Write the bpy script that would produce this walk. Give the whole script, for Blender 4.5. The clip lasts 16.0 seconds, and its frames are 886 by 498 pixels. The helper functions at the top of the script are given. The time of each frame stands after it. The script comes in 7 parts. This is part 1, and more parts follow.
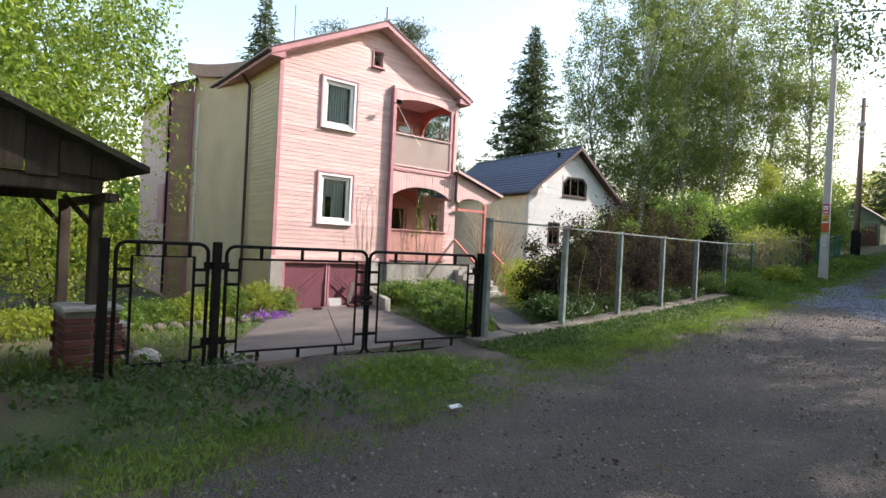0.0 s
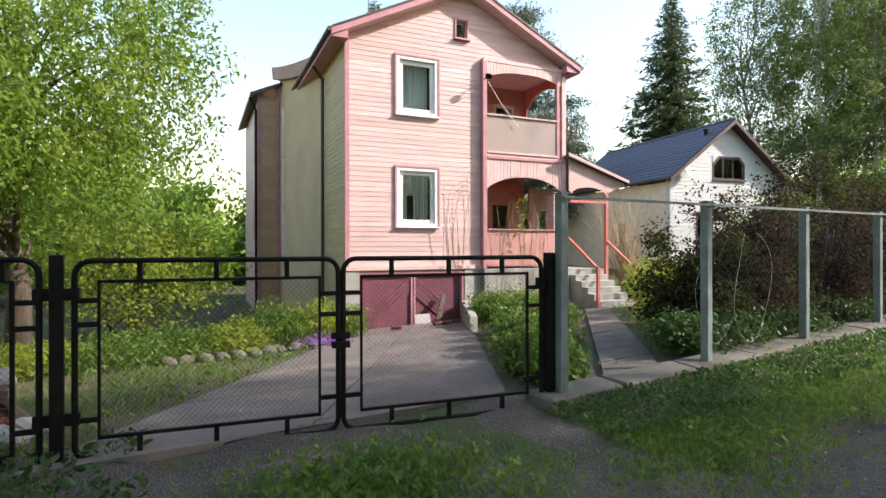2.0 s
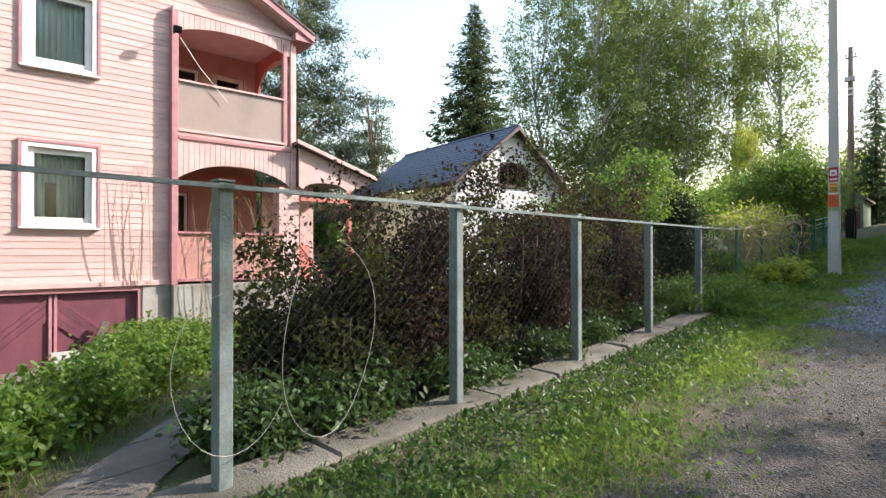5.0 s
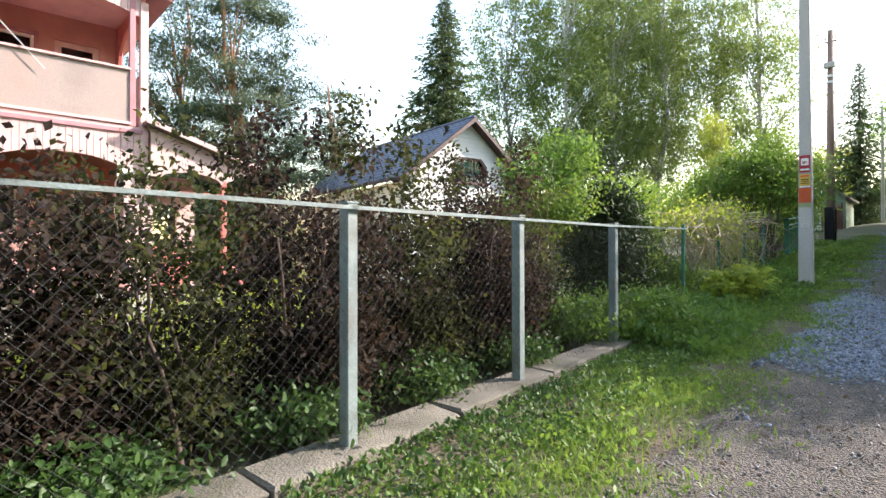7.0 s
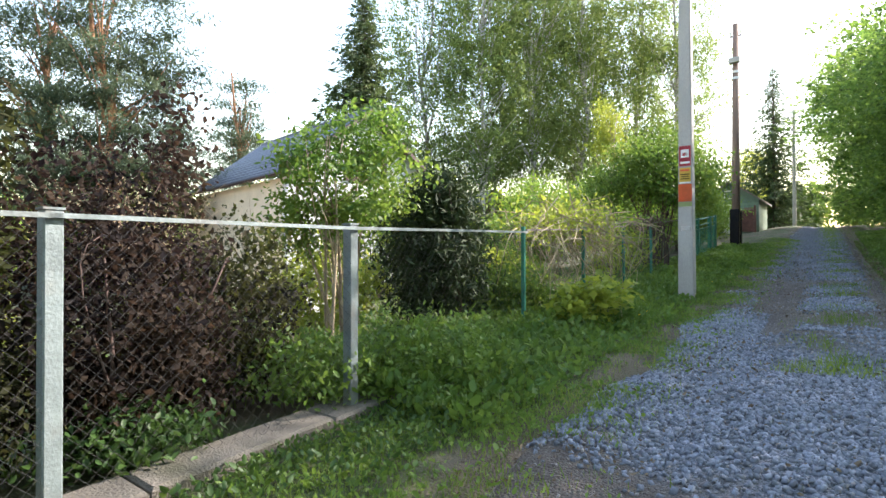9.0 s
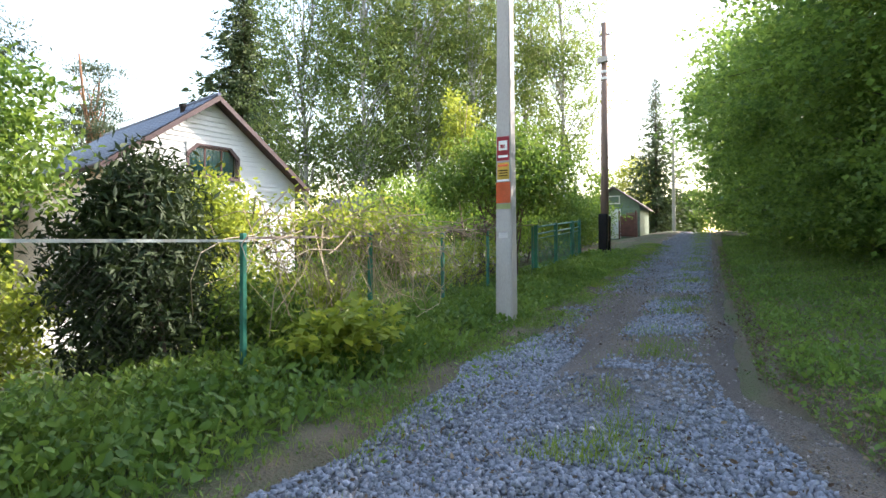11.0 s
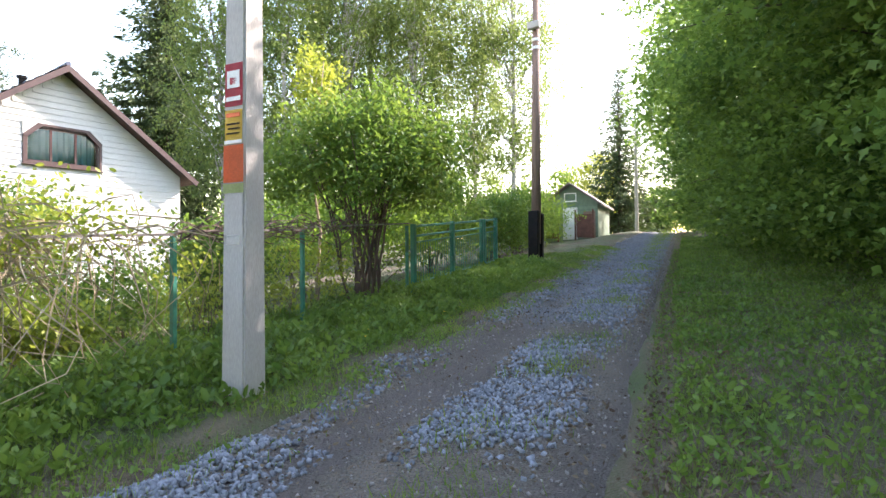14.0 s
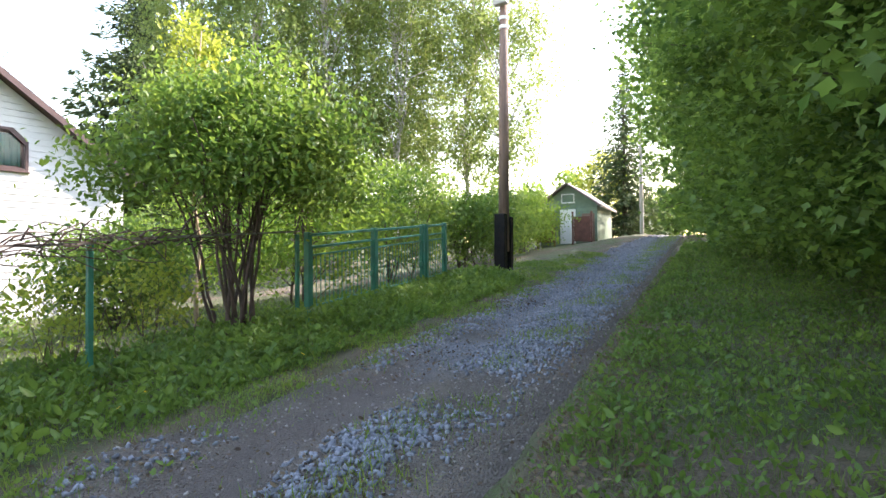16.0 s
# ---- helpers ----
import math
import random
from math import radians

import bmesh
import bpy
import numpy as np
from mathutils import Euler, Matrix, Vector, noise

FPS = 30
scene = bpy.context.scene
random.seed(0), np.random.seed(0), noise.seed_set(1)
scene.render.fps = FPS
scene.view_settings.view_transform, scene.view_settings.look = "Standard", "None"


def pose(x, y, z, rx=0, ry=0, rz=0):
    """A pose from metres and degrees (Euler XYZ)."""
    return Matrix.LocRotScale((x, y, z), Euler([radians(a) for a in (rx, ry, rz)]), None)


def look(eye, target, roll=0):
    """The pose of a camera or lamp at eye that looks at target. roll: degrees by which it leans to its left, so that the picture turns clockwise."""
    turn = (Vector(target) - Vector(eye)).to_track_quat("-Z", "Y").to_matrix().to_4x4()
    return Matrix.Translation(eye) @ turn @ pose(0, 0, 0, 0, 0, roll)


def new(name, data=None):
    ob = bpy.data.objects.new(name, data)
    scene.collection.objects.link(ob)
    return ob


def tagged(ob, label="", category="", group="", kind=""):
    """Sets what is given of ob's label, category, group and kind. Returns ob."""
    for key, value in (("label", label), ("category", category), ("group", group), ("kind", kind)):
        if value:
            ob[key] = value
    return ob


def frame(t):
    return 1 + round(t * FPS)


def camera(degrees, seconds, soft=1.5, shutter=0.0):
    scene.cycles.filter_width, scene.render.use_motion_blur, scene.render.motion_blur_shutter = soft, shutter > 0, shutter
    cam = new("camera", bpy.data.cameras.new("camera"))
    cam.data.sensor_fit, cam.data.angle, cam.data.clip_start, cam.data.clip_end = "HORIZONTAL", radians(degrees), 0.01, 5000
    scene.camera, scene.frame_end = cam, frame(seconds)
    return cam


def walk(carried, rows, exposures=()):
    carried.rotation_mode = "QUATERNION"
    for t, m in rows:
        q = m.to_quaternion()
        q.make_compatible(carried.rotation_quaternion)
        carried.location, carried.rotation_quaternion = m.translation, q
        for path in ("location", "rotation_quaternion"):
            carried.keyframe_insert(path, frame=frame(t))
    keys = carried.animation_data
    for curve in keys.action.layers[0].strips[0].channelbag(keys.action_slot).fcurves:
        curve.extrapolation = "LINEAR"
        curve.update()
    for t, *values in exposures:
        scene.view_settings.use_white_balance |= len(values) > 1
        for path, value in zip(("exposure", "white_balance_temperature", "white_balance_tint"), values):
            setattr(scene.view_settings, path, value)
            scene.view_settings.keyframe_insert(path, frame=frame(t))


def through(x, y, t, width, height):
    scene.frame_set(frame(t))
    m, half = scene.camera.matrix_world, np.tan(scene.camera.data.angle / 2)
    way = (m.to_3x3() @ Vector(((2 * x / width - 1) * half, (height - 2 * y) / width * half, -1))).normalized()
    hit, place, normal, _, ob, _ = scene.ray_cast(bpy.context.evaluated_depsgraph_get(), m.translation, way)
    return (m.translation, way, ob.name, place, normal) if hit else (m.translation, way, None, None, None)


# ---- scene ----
cam = camera(77.7, 16.0)
METRES, EYE, TILT, LEAN, TURN = 24.0, 1.45, 0.0, 0.0, 0.0
ROWS = [
    (0.0, 0.0, 0.0, 0.0, 0.01, -0.23, -2.83),
    (0.5, 0.0074, 0.0328, -0.001, 5.51, -0.22, -1.09),
    (1.0, 0.0157, 0.0699, -0.0018, 10.68, -0.25, -1.04),
    (1.5, 0.0251, 0.1008, -0.0016, 11.89, -0.09, 0.06),
    (2.0, 0.0366, 0.1321, -0.0015, 14.52, -0.01, 0.11),
    (2.5, 0.0516, 0.1587, -0.0009, 14.55, 0.05, 0.14),
    (3.0, 0.0678, 0.1844, -0.0005, 12.66, 0.11, 0.1),
    (3.5, 0.0818, 0.2062, -0.0008, 2.2, 0.26, -0.0),
    (4.0, 0.0977, 0.2255, 0.0003, -2.08, 0.44, -0.07),
    (6.5, 0.1997, 0.3442, 0.0049, -3.18, 0.49, 0.11),
    (7.0, 0.224, 0.3671, 0.006, -3.67, 0.53, 0.11),
    (7.5, 0.2512, 0.3913, 0.0065, -4.11, 0.56, 0.13),
    (8.0, 0.277, 0.412, 0.0082, -7.34, 0.63, 0.17),
    (8.5, 0.3026, 0.4343, 0.009, -8.17, 0.65, 0.1),
    (9.0, 0.3293, 0.4531, 0.0109, -9.21, 0.66, 0.18),
    (9.5, 0.3554, 0.4732, 0.0124, -10.32, 0.76, 0.18),
    (10.0, 0.3843, 0.4874, 0.0133, -14.79, 0.79, 0.25),
    (12.5, 0.5043, 0.5719, 0.0209, -18.98, 0.95, 0.38),
    (13.0, 0.5312, 0.5912, 0.0215, -19.35, 0.91, 0.43),
    (13.5, 0.5547, 0.6079, 0.0238, -20.08, 1.01, 0.49),
    (14.0, 0.5807, 0.6291, 0.0239, -20.18, 0.96, 0.48),
    (14.5, 0.6032, 0.6482, 0.0255, -20.08, 1.01, 0.49),
    (15.0, 0.6271, 0.6674, 0.0277, -19.21, 1.02, 0.46),
    (15.5, 0.6519, 0.6798, 0.03, -18.71, 1.12, 0.52),
    (16.0, 0.6779, 0.6902, 0.0324, -18.5, 1.19, 0.57),
]
EXPOSURES = [(0.0, 1.35, 6450, 18), (4.0, 1.4, 6400, 15), (8.0, 2.18, 6400, 17), (10.0, 2.22, 6450, 18), (12.5, 2.42, 6550, 23), (16.0, 2.76, 6550, 23)]
walk(cam, [(t, pose(0, 0, EYE, TILT, LEAN, TURN) @ pose(METRES * x, METRES * y, METRES * z, 90 + pitch, roll, yaw)) for t, x, y, z, yaw, pitch, roll in ROWS], EXPOSURES)

TURNED = 45.0
SQ = math.sqrt(0.5)

# ---- light ----
SUN_AZ, SUN_EL = 11.0, 34.0
world = bpy.data.worlds.new("sky")
scene.world = world
world.use_nodes = True
wn = world.node_tree.nodes
sky = wn.new("ShaderNodeTexSky")
sky.sky_type, sky.sun_disc = "NISHITA", False
sky.sun_elevation, sky.sun_rotation = radians(SUN_EL), radians(90 - SUN_AZ)
sky.air_density, sky.dust_density, sky.ozone_density = 1.8, 1.2, 0.8
wn["Background"].inputs[1].default_value = 0.135
world.node_tree.links.new(sky.outputs[0], wn["Background"].inputs[0])
sun = new("sun", bpy.data.lights.new("sun", "SUN"))
sun.data.energy, sun.data.angle, sun.data.color = 3.45, radians(0.6), (1.0, 0.93, 0.82)
sun.matrix_world = look((60 * math.cos(radians(SUN_AZ)), 60 * math.sin(radians(SUN_AZ)), 60 * math.tan(radians(SUN_EL))), (0, 0, 0))


# ---- helpers of this scene ----
def xy(s, d):
    """World x, y of a place s metres along the lane and d metres to its left."""
    return (s - d) * SQ, (s + d) * SQ


ROAD_Z = np.array([(-400, -4), (-40, -0.6), (-10, -0.1), (0, 0), (5.5, 0.0), (11.7, 0.2), (15, 0.33), (18.2, 0.5), (23.2, 0.78),
                   (30, 1.25), (37, 1.75), (50, 2.85), (64, 3.75), (76, 4.2), (95, 4.3), (400, 3.0)])


def road_z(s):
    return np.interp(s, ROAD_Z[:, 0], ROAD_Z[:, 1])


def gz(s, d):
    """Height of the ground."""
    s, d = np.asarray(s, float), np.asarray(d, float)
    z = road_z(s)
    garden = np.clip((d - 6.0) / 11.0, 0, 1)
    z = z - 0.95 * garden * np.clip((78 - s) / 25, 0.1, 1)
    bank = np.exp(-((d - 5.2) / 1.3) ** 2) * np.clip((s - 27) / 9, 0, 1) * 0.16
    right = np.clip((-0.2 - d) / 5, 0, 1) * 0.35
    lip = np.clip((road_right(s) - 0.02 - d) / 0.2, 0, 1) * np.clip((s - 16) / 4, 0, 1) * np.clip((75 - s) / 20, 0, 1) * 0.1
    return z + bank + right + lip


def gp(s, d, dz=0.0):
    x, y = xy(s, d)
    return Vector((x, y, float(gz(s, d)) + dz))


def sd(x, y):
    return (x + y) * SQ, (y - x) * SQ


def part(name, bm, material, parent=None, label="", smooth=False):
    """Links a bmesh (or mesh) as one mesh object under a thing or a part."""
    if isinstance(bm, bmesh.types.BMesh):
        me = bpy.data.meshes.new(name)
        bm.normal_update()
        bm.to_mesh(me)
        bm.free()
    else:
        me = bm
    if material is not None and not me.materials:
        me.materials.append(material)
    if smooth:
        me.polygons.foreach_set("use_smooth", [True] * len(me.polygons))
    ob = new(name, me)
    if parent is not None:
        ob.parent = parent
    if label:
        ob["label"] = label
    return ob


def thing(name, m, label, category, group="", kind=""):
    ob = new(name)
    ob.matrix_world = m
    ob.empty_display_size = 0.2
    return tagged(ob, label, category, group, kind)


def box(bm, x0, x1, y0, y1, z0, z1, bevel=0.0):
    vs = [bm.verts.new(p) for p in ((x0, y0, z0), (x1, y0, z0), (x1, y1, z0), (x0, y1, z0), (x0, y0, z1), (x1, y0, z1), (x1, y1, z1), (x0, y1, z1))]
    fs = [bm.faces.new([vs[i] for i in f]) for f in ((3, 2, 1, 0), (4, 5, 6, 7), (0, 1, 5, 4), (1, 2, 6, 5), (2, 3, 7, 6), (3, 0, 4, 7))]
    if bevel:
        es = {e for f in fs for e in f.edges}
        bmesh.ops.bevel(bm, geom=list(es), offset=bevel, segments=1, affect="EDGES")
    return bm


def boxm(*a, bevel=0.0):
    return box(bmesh.new(), *a, bevel=bevel)


def prism(bm, poly, y0, y1):
    """Extrudes a polygon of (x, z) from y0 to y1."""
    a = [bm.verts.new((x, y0, z)) for x, z in poly]
    b = [bm.verts.new((x, y1, z)) for x, z in poly]
    n = len(poly)
    bm.faces.new(a)
    bm.faces.new(b[::-1])
    for i in range(n):
        bm.faces.new((a[i], b[i], b[(i + 1) % n], a[(i + 1) % n]))
    bmesh.ops.recalc_face_normals(bm, faces=bm.faces)
    return bm


def tube(bm, pts, r, n=6, closed=False, caps=True):
    """A round bar along points; r: one radius or one for each point."""
    pts = [Vector(p) for p in pts]
    k = len(pts)
    rs = r if isinstance(r, (list, tuple)) else [r] * k
    rings = []
    side = None
    for i, p in enumerate(pts):
        if closed:
            t = pts[(i + 1) % k] - pts[i - 1]
        else:
            t = pts[min(i + 1, k - 1)] - pts[max(i - 1, 0)]
        t.normalize()
        if side is None:
            side = t.cross(Vector((0, 0, 1)) if abs(t.z) < 0.9 else Vector((1, 0, 0)))
        side = (side - t * side.dot(t)).normalized()
        up = t.cross(side)
        rings.append([bm.verts.new(p + (side * math.cos(a) + up * math.sin(a)) * rs[i]) for a in (2 * math.pi * j / n + math.pi / n for j in range(n))])
    for i in range(k if closed else k - 1):
        a, b = rings[i], rings[(i + 1) % k]
        for j in range(n):
            bm.faces.new((a[j], a[(j + 1) % n], b[(j + 1) % n], b[j]))
    if caps and not closed:
        bm.faces.new(rings[0][::-1])
        bm.faces.new(rings[-1])
    return bm


def raw(name, verts, faces_per, material, smooth=False):
    """A mesh from arrays: verts (n, 3), faces (m, k) with k corners each."""
    me = bpy.data.meshes.new(name)
    m, k = faces_per.shape
    me.vertices.add(len(verts))
    me.vertices.foreach_set("co", np.ascontiguousarray(verts, dtype=np.float32).ravel())
    me.loops.add(m * k)
    me.loops.foreach_set("vertex_index", np.ascontiguousarray(faces_per, dtype=np.int32).ravel())
    me.polygons.add(m)
    me.polygons.foreach_set("loop_start", np.arange(0, m * k, k, dtype=np.int32))
    me.update(calc_edges=True)
    me.materials.append(material)
    if smooth:
        me.polygons.foreach_set("use_smooth", [True] * m)
    return me


# ---- materials ----
def mat(name, color, rough=0.7, metal=0.0, var=0.15, scale=6.0, fine=60.0, bump=0.2, dirt=None, dirt_amt=0.4, dirt_scale=1.2, rand=0.0, stretch=(1, 1, 1), spec=0.4, fine_var=0.1, island=0.0):
    m = bpy.data.materials.new(name)
    m.use_nodes = True
    nt = m.node_tree
    nd, lk = nt.nodes, nt.links
    b = nd["Principled BSDF"]
    b.inputs["Roughness"].default_value, b.inputs["Metallic"].default_value = rough, metal
    b.inputs["Specular IOR Level"].default_value = spec
    tc = nd.new("ShaderNodeTexCoord")
    mp = nd.new("ShaderNodeMapping")
    mp.inputs["Scale"].default_value = stretch
    lk.new(tc.outputs["Object"], mp.inputs[0])

    def noise_node(sc, det=4):
        n = nd.new("ShaderNodeTexNoise")
        n.inputs["Scale"].default_value, n.inputs["Detail"].default_value = sc, det
        lk.new(mp.outputs[0], n.inputs["Vector"])
        return n

    def ramp(n, lo, hi):
        r = nd.new("ShaderNodeMapRange")
        r.inputs[1].default_value, r.inputs[2].default_value, r.inputs[3].default_value, r.inputs[4].default_value = 0.3, 0.7, lo, hi
        lk.new(n.outputs[0], r.inputs[0])
        return r.outputs[0]

    big, small = noise_node(scale), noise_node(fine, 3)
    mul = nd.new("ShaderNodeMath")
    mul.operation = "MULTIPLY"
    lk.new(ramp(big, 1 - var, 1 + var), mul.inputs[0])
    lk.new(ramp(small, 1 - fine_var, 1 + fine_var), mul.inputs[1])
    value = mul.outputs[0]
    for amount, out in ((rand, "oi"), (island, "geo")):
        if amount:
            src = nd.new("ShaderNodeObjectInfo").outputs["Random"] if out == "oi" else nd.new("ShaderNodeNewGeometry").outputs["Random Per Island"]
            r = nd.new("ShaderNodeMapRange")
            r.inputs[3].default_value, r.inputs[4].default_value = 1 - amount, 1 + amount
            lk.new(src, r.inputs[0])
            m2 = nd.new("ShaderNodeMath")
            m2.operation = "MULTIPLY"
            lk.new(value, m2.inputs[0])
            lk.new(r.outputs[0], m2.inputs[1])
            value = m2.outputs[0]
    hsv = nd.new("ShaderNodeHueSaturation")
    hsv.inputs["Color"].default_value = (*color, 1)
    lk.new(value, hsv.inputs["Value"])
    col = hsv.outputs[0]
    if dirt:
        dn = noise_node(dirt_scale, 6)
        mx = nd.new("ShaderNodeMix")
        mx.data_type = "RGBA"
        r = nd.new("ShaderNodeMapRange")
        r.inputs[1].default_value, r.inputs[2].default_value, r.inputs[3].default_value, r.inputs[4].default_value = 0.48, 0.72, 0, dirt_amt
        lk.new(dn.outputs[0], r.inputs[0])
        lk.new(r.outputs[0], mx.inputs[0])
        lk.new(col, mx.inputs[6])
        mx.inputs[7].default_value = (*dirt, 1)
        col = mx.outputs[2]
    lk.new(col, b.inputs["Base Color"])
    if bump:
        bp = nd.new("ShaderNodeBump")
        bp.inputs["Strength"].default_value, bp.inputs["Distance"].default_value = bump, 0.02
        lk.new(small.outputs[0], bp.inputs["Height"])
        lk.new(bp.outputs[0], b.inputs["Normal"])
    return m


def leaf_mat(name, color, second, through=0.45, rough=0.5, patch=0.5):
    """Leaves: two greens that change from leaf to leaf and in patches, with light shining through."""
    m = bpy.data.materials.new(name)
    m.use_nodes = True
    nd, lk = m.node_tree.nodes, m.node_tree.links
    b, out = nd["Principled BSDF"], nd["Material Output"]
    b.inputs["Roughness"].default_value = rough
    b.inputs["Specular IOR Level"].default_value = 0.35
    geo = nd.new("ShaderNodeNewGeometry")
    tc = nd.new("ShaderNodeTexCoord")
    n = nd.new("ShaderNodeTexNoise")
    n.inputs["Scale"].default_value = patch
    lk.new(tc.outputs["Object"], n.inputs["Vector"])
    ad = nd.new("ShaderNodeMath")
    ad.operation = "MULTIPLY_ADD"
    lk.new(geo.outputs["Random Per Island"], ad.inputs[0])
    ad.inputs[1].default_value = 0.7
    r = nd.new("ShaderNodeMapRange")
    r.inputs[1].default_value, r.inputs[2].default_value, r.inputs[3].default_value, r.inputs[4].default_value = 0.35, 0.65, -0.2, 0.5
    lk.new(n.outputs[0], r.inputs[0])
    lk.new(r.outputs[0], ad.inputs[2])
    mx = nd.new("ShaderNodeMix")
    mx.data_type = "RGBA"
    lk.new(ad.outputs[0], mx.inputs[0])
    mx.inputs[6].default_value, mx.inputs[7].default_value = (*color, 1), (*second, 1)
    lk.new(mx.outputs[2], b.inputs["Base Color"])
    tr = nd.new("ShaderNodeBsdfTranslucent")
    hs = nd.new("ShaderNodeHueSaturation")
    hs.inputs["Value"].default_value, hs.inputs["Hue"].default_value = 1.7, 0.485
    lk.new(mx.outputs[2], hs.inputs["Color"])
    lk.new(hs.outputs[0], tr.inputs[0])
    ms = nd.new("ShaderNodeMixShader")
    ms.inputs[0].default_value = through
    lk.new(b.outputs[0], ms.inputs[1])
    lk.new(tr.outputs[0], ms.inputs[2])
    lk.new(ms.outputs[0], out.inputs[0])
    return m


def glass_mat(name, tint=(0.9, 0.93, 0.95), gloss=0.04):
    m = bpy.data.materials.new(name)
    m.use_nodes = True
    nd, lk = m.node_tree.nodes, m.node_tree.links
    fr = nd.new("ShaderNodeFresnel")
    fr.inputs[0].default_value = 1.5
    tr, gl, ms = nd.new("ShaderNodeBsdfTransparent"), nd.new("ShaderNodeBsdfGlossy"), nd.new("ShaderNodeMixShader")
    tr.inputs[0].default_value = (*tint, 1)
    gl.inputs["Roughness"].default_value = gloss
    lk.new(fr.outputs[0], ms.inputs[0])
    lk.new(tr.outputs[0], ms.inputs[1])
    lk.new(gl.outputs[0], ms.inputs[2])
    lk.new(ms.outputs[0], nd["Material Output"].inputs[0])
    return m


M_PINK = mat("pink_siding", (0.63, 0.425, 0.40), 0.5, var=0.1, scale=2.5, fine=40, rand=0.12, stretch=(0.4, 1, 3), dirt=(0.55, 0.36, 0.30), dirt_amt=0.35)
M_ROSE = mat("rose_trim", (0.46, 0.215, 0.235), 0.5, var=0.12, scale=4, dirt=(0.32, 0.14, 0.14), dirt_amt=0.3)
M_ROSE_PALE = mat("pale_rose_boards", (0.62, 0.41, 0.39), 0.55, var=0.1, scale=4, rand=0.06, dirt=(0.5, 0.33, 0.3), dirt_amt=0.3)
M_REDPAINT = mat("red_porch_paint", (0.55, 0.17, 0.14), 0.5, var=0.12, scale=3, dirt=(0.35, 0.12, 0.09))
M_CORAL = mat("coral_porch_wall", (0.50, 0.25, 0.215), 0.6, var=0.1, scale=3)
M_WHITE = mat("white_paint", (0.8, 0.79, 0.77), 0.4, var=0.05, scale=3, dirt=(0.6, 0.58, 0.54), dirt_amt=0.3)
M_WSIDE = mat("white_vinyl_siding", (0.51, 0.51, 0.50), 0.45, var=0.05, scale=2, rand=0.04, dirt=(0.6, 0.58, 0.5), dirt_amt=0.25)
M_CREAM = mat("cream_wall", (0.66, 0.58, 0.46), 0.8, var=0.08, scale=2, dirt=(0.45, 0.39, 0.3), dirt_amt=0.3)
M_STUCCO = mat("beige_stucco", (0.60, 0.46, 0.30), 0.9, var=0.07, scale=1.2, fine=120, bump=0.35, dirt=(0.38, 0.3, 0.18), dirt_amt=0.35, dirt_scale=0.7)
M_YELLOWSIDE = mat("ochre_siding", (0.60, 0.45, 0.27), 0.6, var=0.08, scale=2, rand=0.06, stretch=(0.5, 1, 3))
M_BROWNSIDE = mat("brown_siding", (0.42, 0.29, 0.18), 0.65, var=0.12, scale=2, rand=0.1)
M_PLUM = mat("plum_garage_boards", (0.17, 0.055, 0.075), 0.55, var=0.18, scale=4, rand=0.15, dirt=(0.1, 0.05, 0.05), stretch=(1, 1, 0.4))
M_ROOFTILE = mat("slate_blue_metal_tile", (0.075, 0.085, 0.125), 0.38, 0.3, var=0.12, scale=3, rand=0.08)
M_ROOFBROWN = mat("brown_roof_metal", (0.075, 0.047, 0.045), 0.45, 0.2, var=0.15, scale=3)
M_FASCIA = mat("faded_rose_fascia", (0.36, 0.21, 0.18), 0.65, var=0.15, scale=3)
M_ROOFGREY = mat("grey_roof_sheet", (0.16, 0.13, 0.12), 0.6, 0.1, var=0.15, scale=2)
M_CONC = mat("old_concrete", (0.36, 0.34, 0.31), 0.9, var=0.15, scale=2.5, fine=70, bump=0.5, dirt=(0.13, 0.13, 0.1), dirt_amt=0.6, dirt_scale=2.2)
M_SLAB = mat("driveway_concrete", (0.165, 0.135, 0.12), 0.9, var=0.15, scale=1.4, fine=70, bump=0.5, dirt=(0.1, 0.09, 0.075), dirt_amt=0.7, dirt_scale=0.9, rand=0.1)
M_FOOT = mat("mossy_footing_concrete", (0.135, 0.12, 0.098), 0.95, var=0.2, scale=3, fine=60, bump=0.8, dirt=(0.06, 0.06, 0.035), dirt_amt=0.85, dirt_scale=2.5, rand=0.2)
M_POLE = mat("pole_concrete", (0.40, 0.38, 0.36), 0.85, var=0.08, scale=3, fine=90, bump=0.3, dirt=(0.27, 0.24, 0.22), dirt_amt=0.5, stretch=(1, 1, 0.25))
M_BLACK = mat("black_enamel", (0.006, 0.0055, 0.006), 0.55, 0.0, var=0.3, scale=9, dirt=(0.03, 0.017, 0.012), dirt_amt=0.35, dirt_scale=6, spec=0.15)
M_STEEL = mat("grey_green_painted_steel", (0.20, 0.24, 0.24), 0.55, 0.25, var=0.18, scale=7, dirt=(0.15, 0.09, 0.06), dirt_amt=0.35, dirt_scale=5, rand=0.1)
M_WIRE = mat("galvanized_wire", (0.055, 0.055, 0.053), 0.6, 0.3, var=0.2, scale=9)
M_RAIL = mat("rusty_rail_steel", (0.17, 0.15, 0.14), 0.6, 0.3, var=0.25, scale=5, dirt=(0.13, 0.07, 0.045), dirt_amt=0.6, dirt_scale=4)
M_GREEN = mat("green_gate_paint", (0.025, 0.16, 0.11), 0.45, 0.0, var=0.15, scale=5, dirt=(0.05, 0.07, 0.05), dirt_amt=0.4, dirt_scale=4)
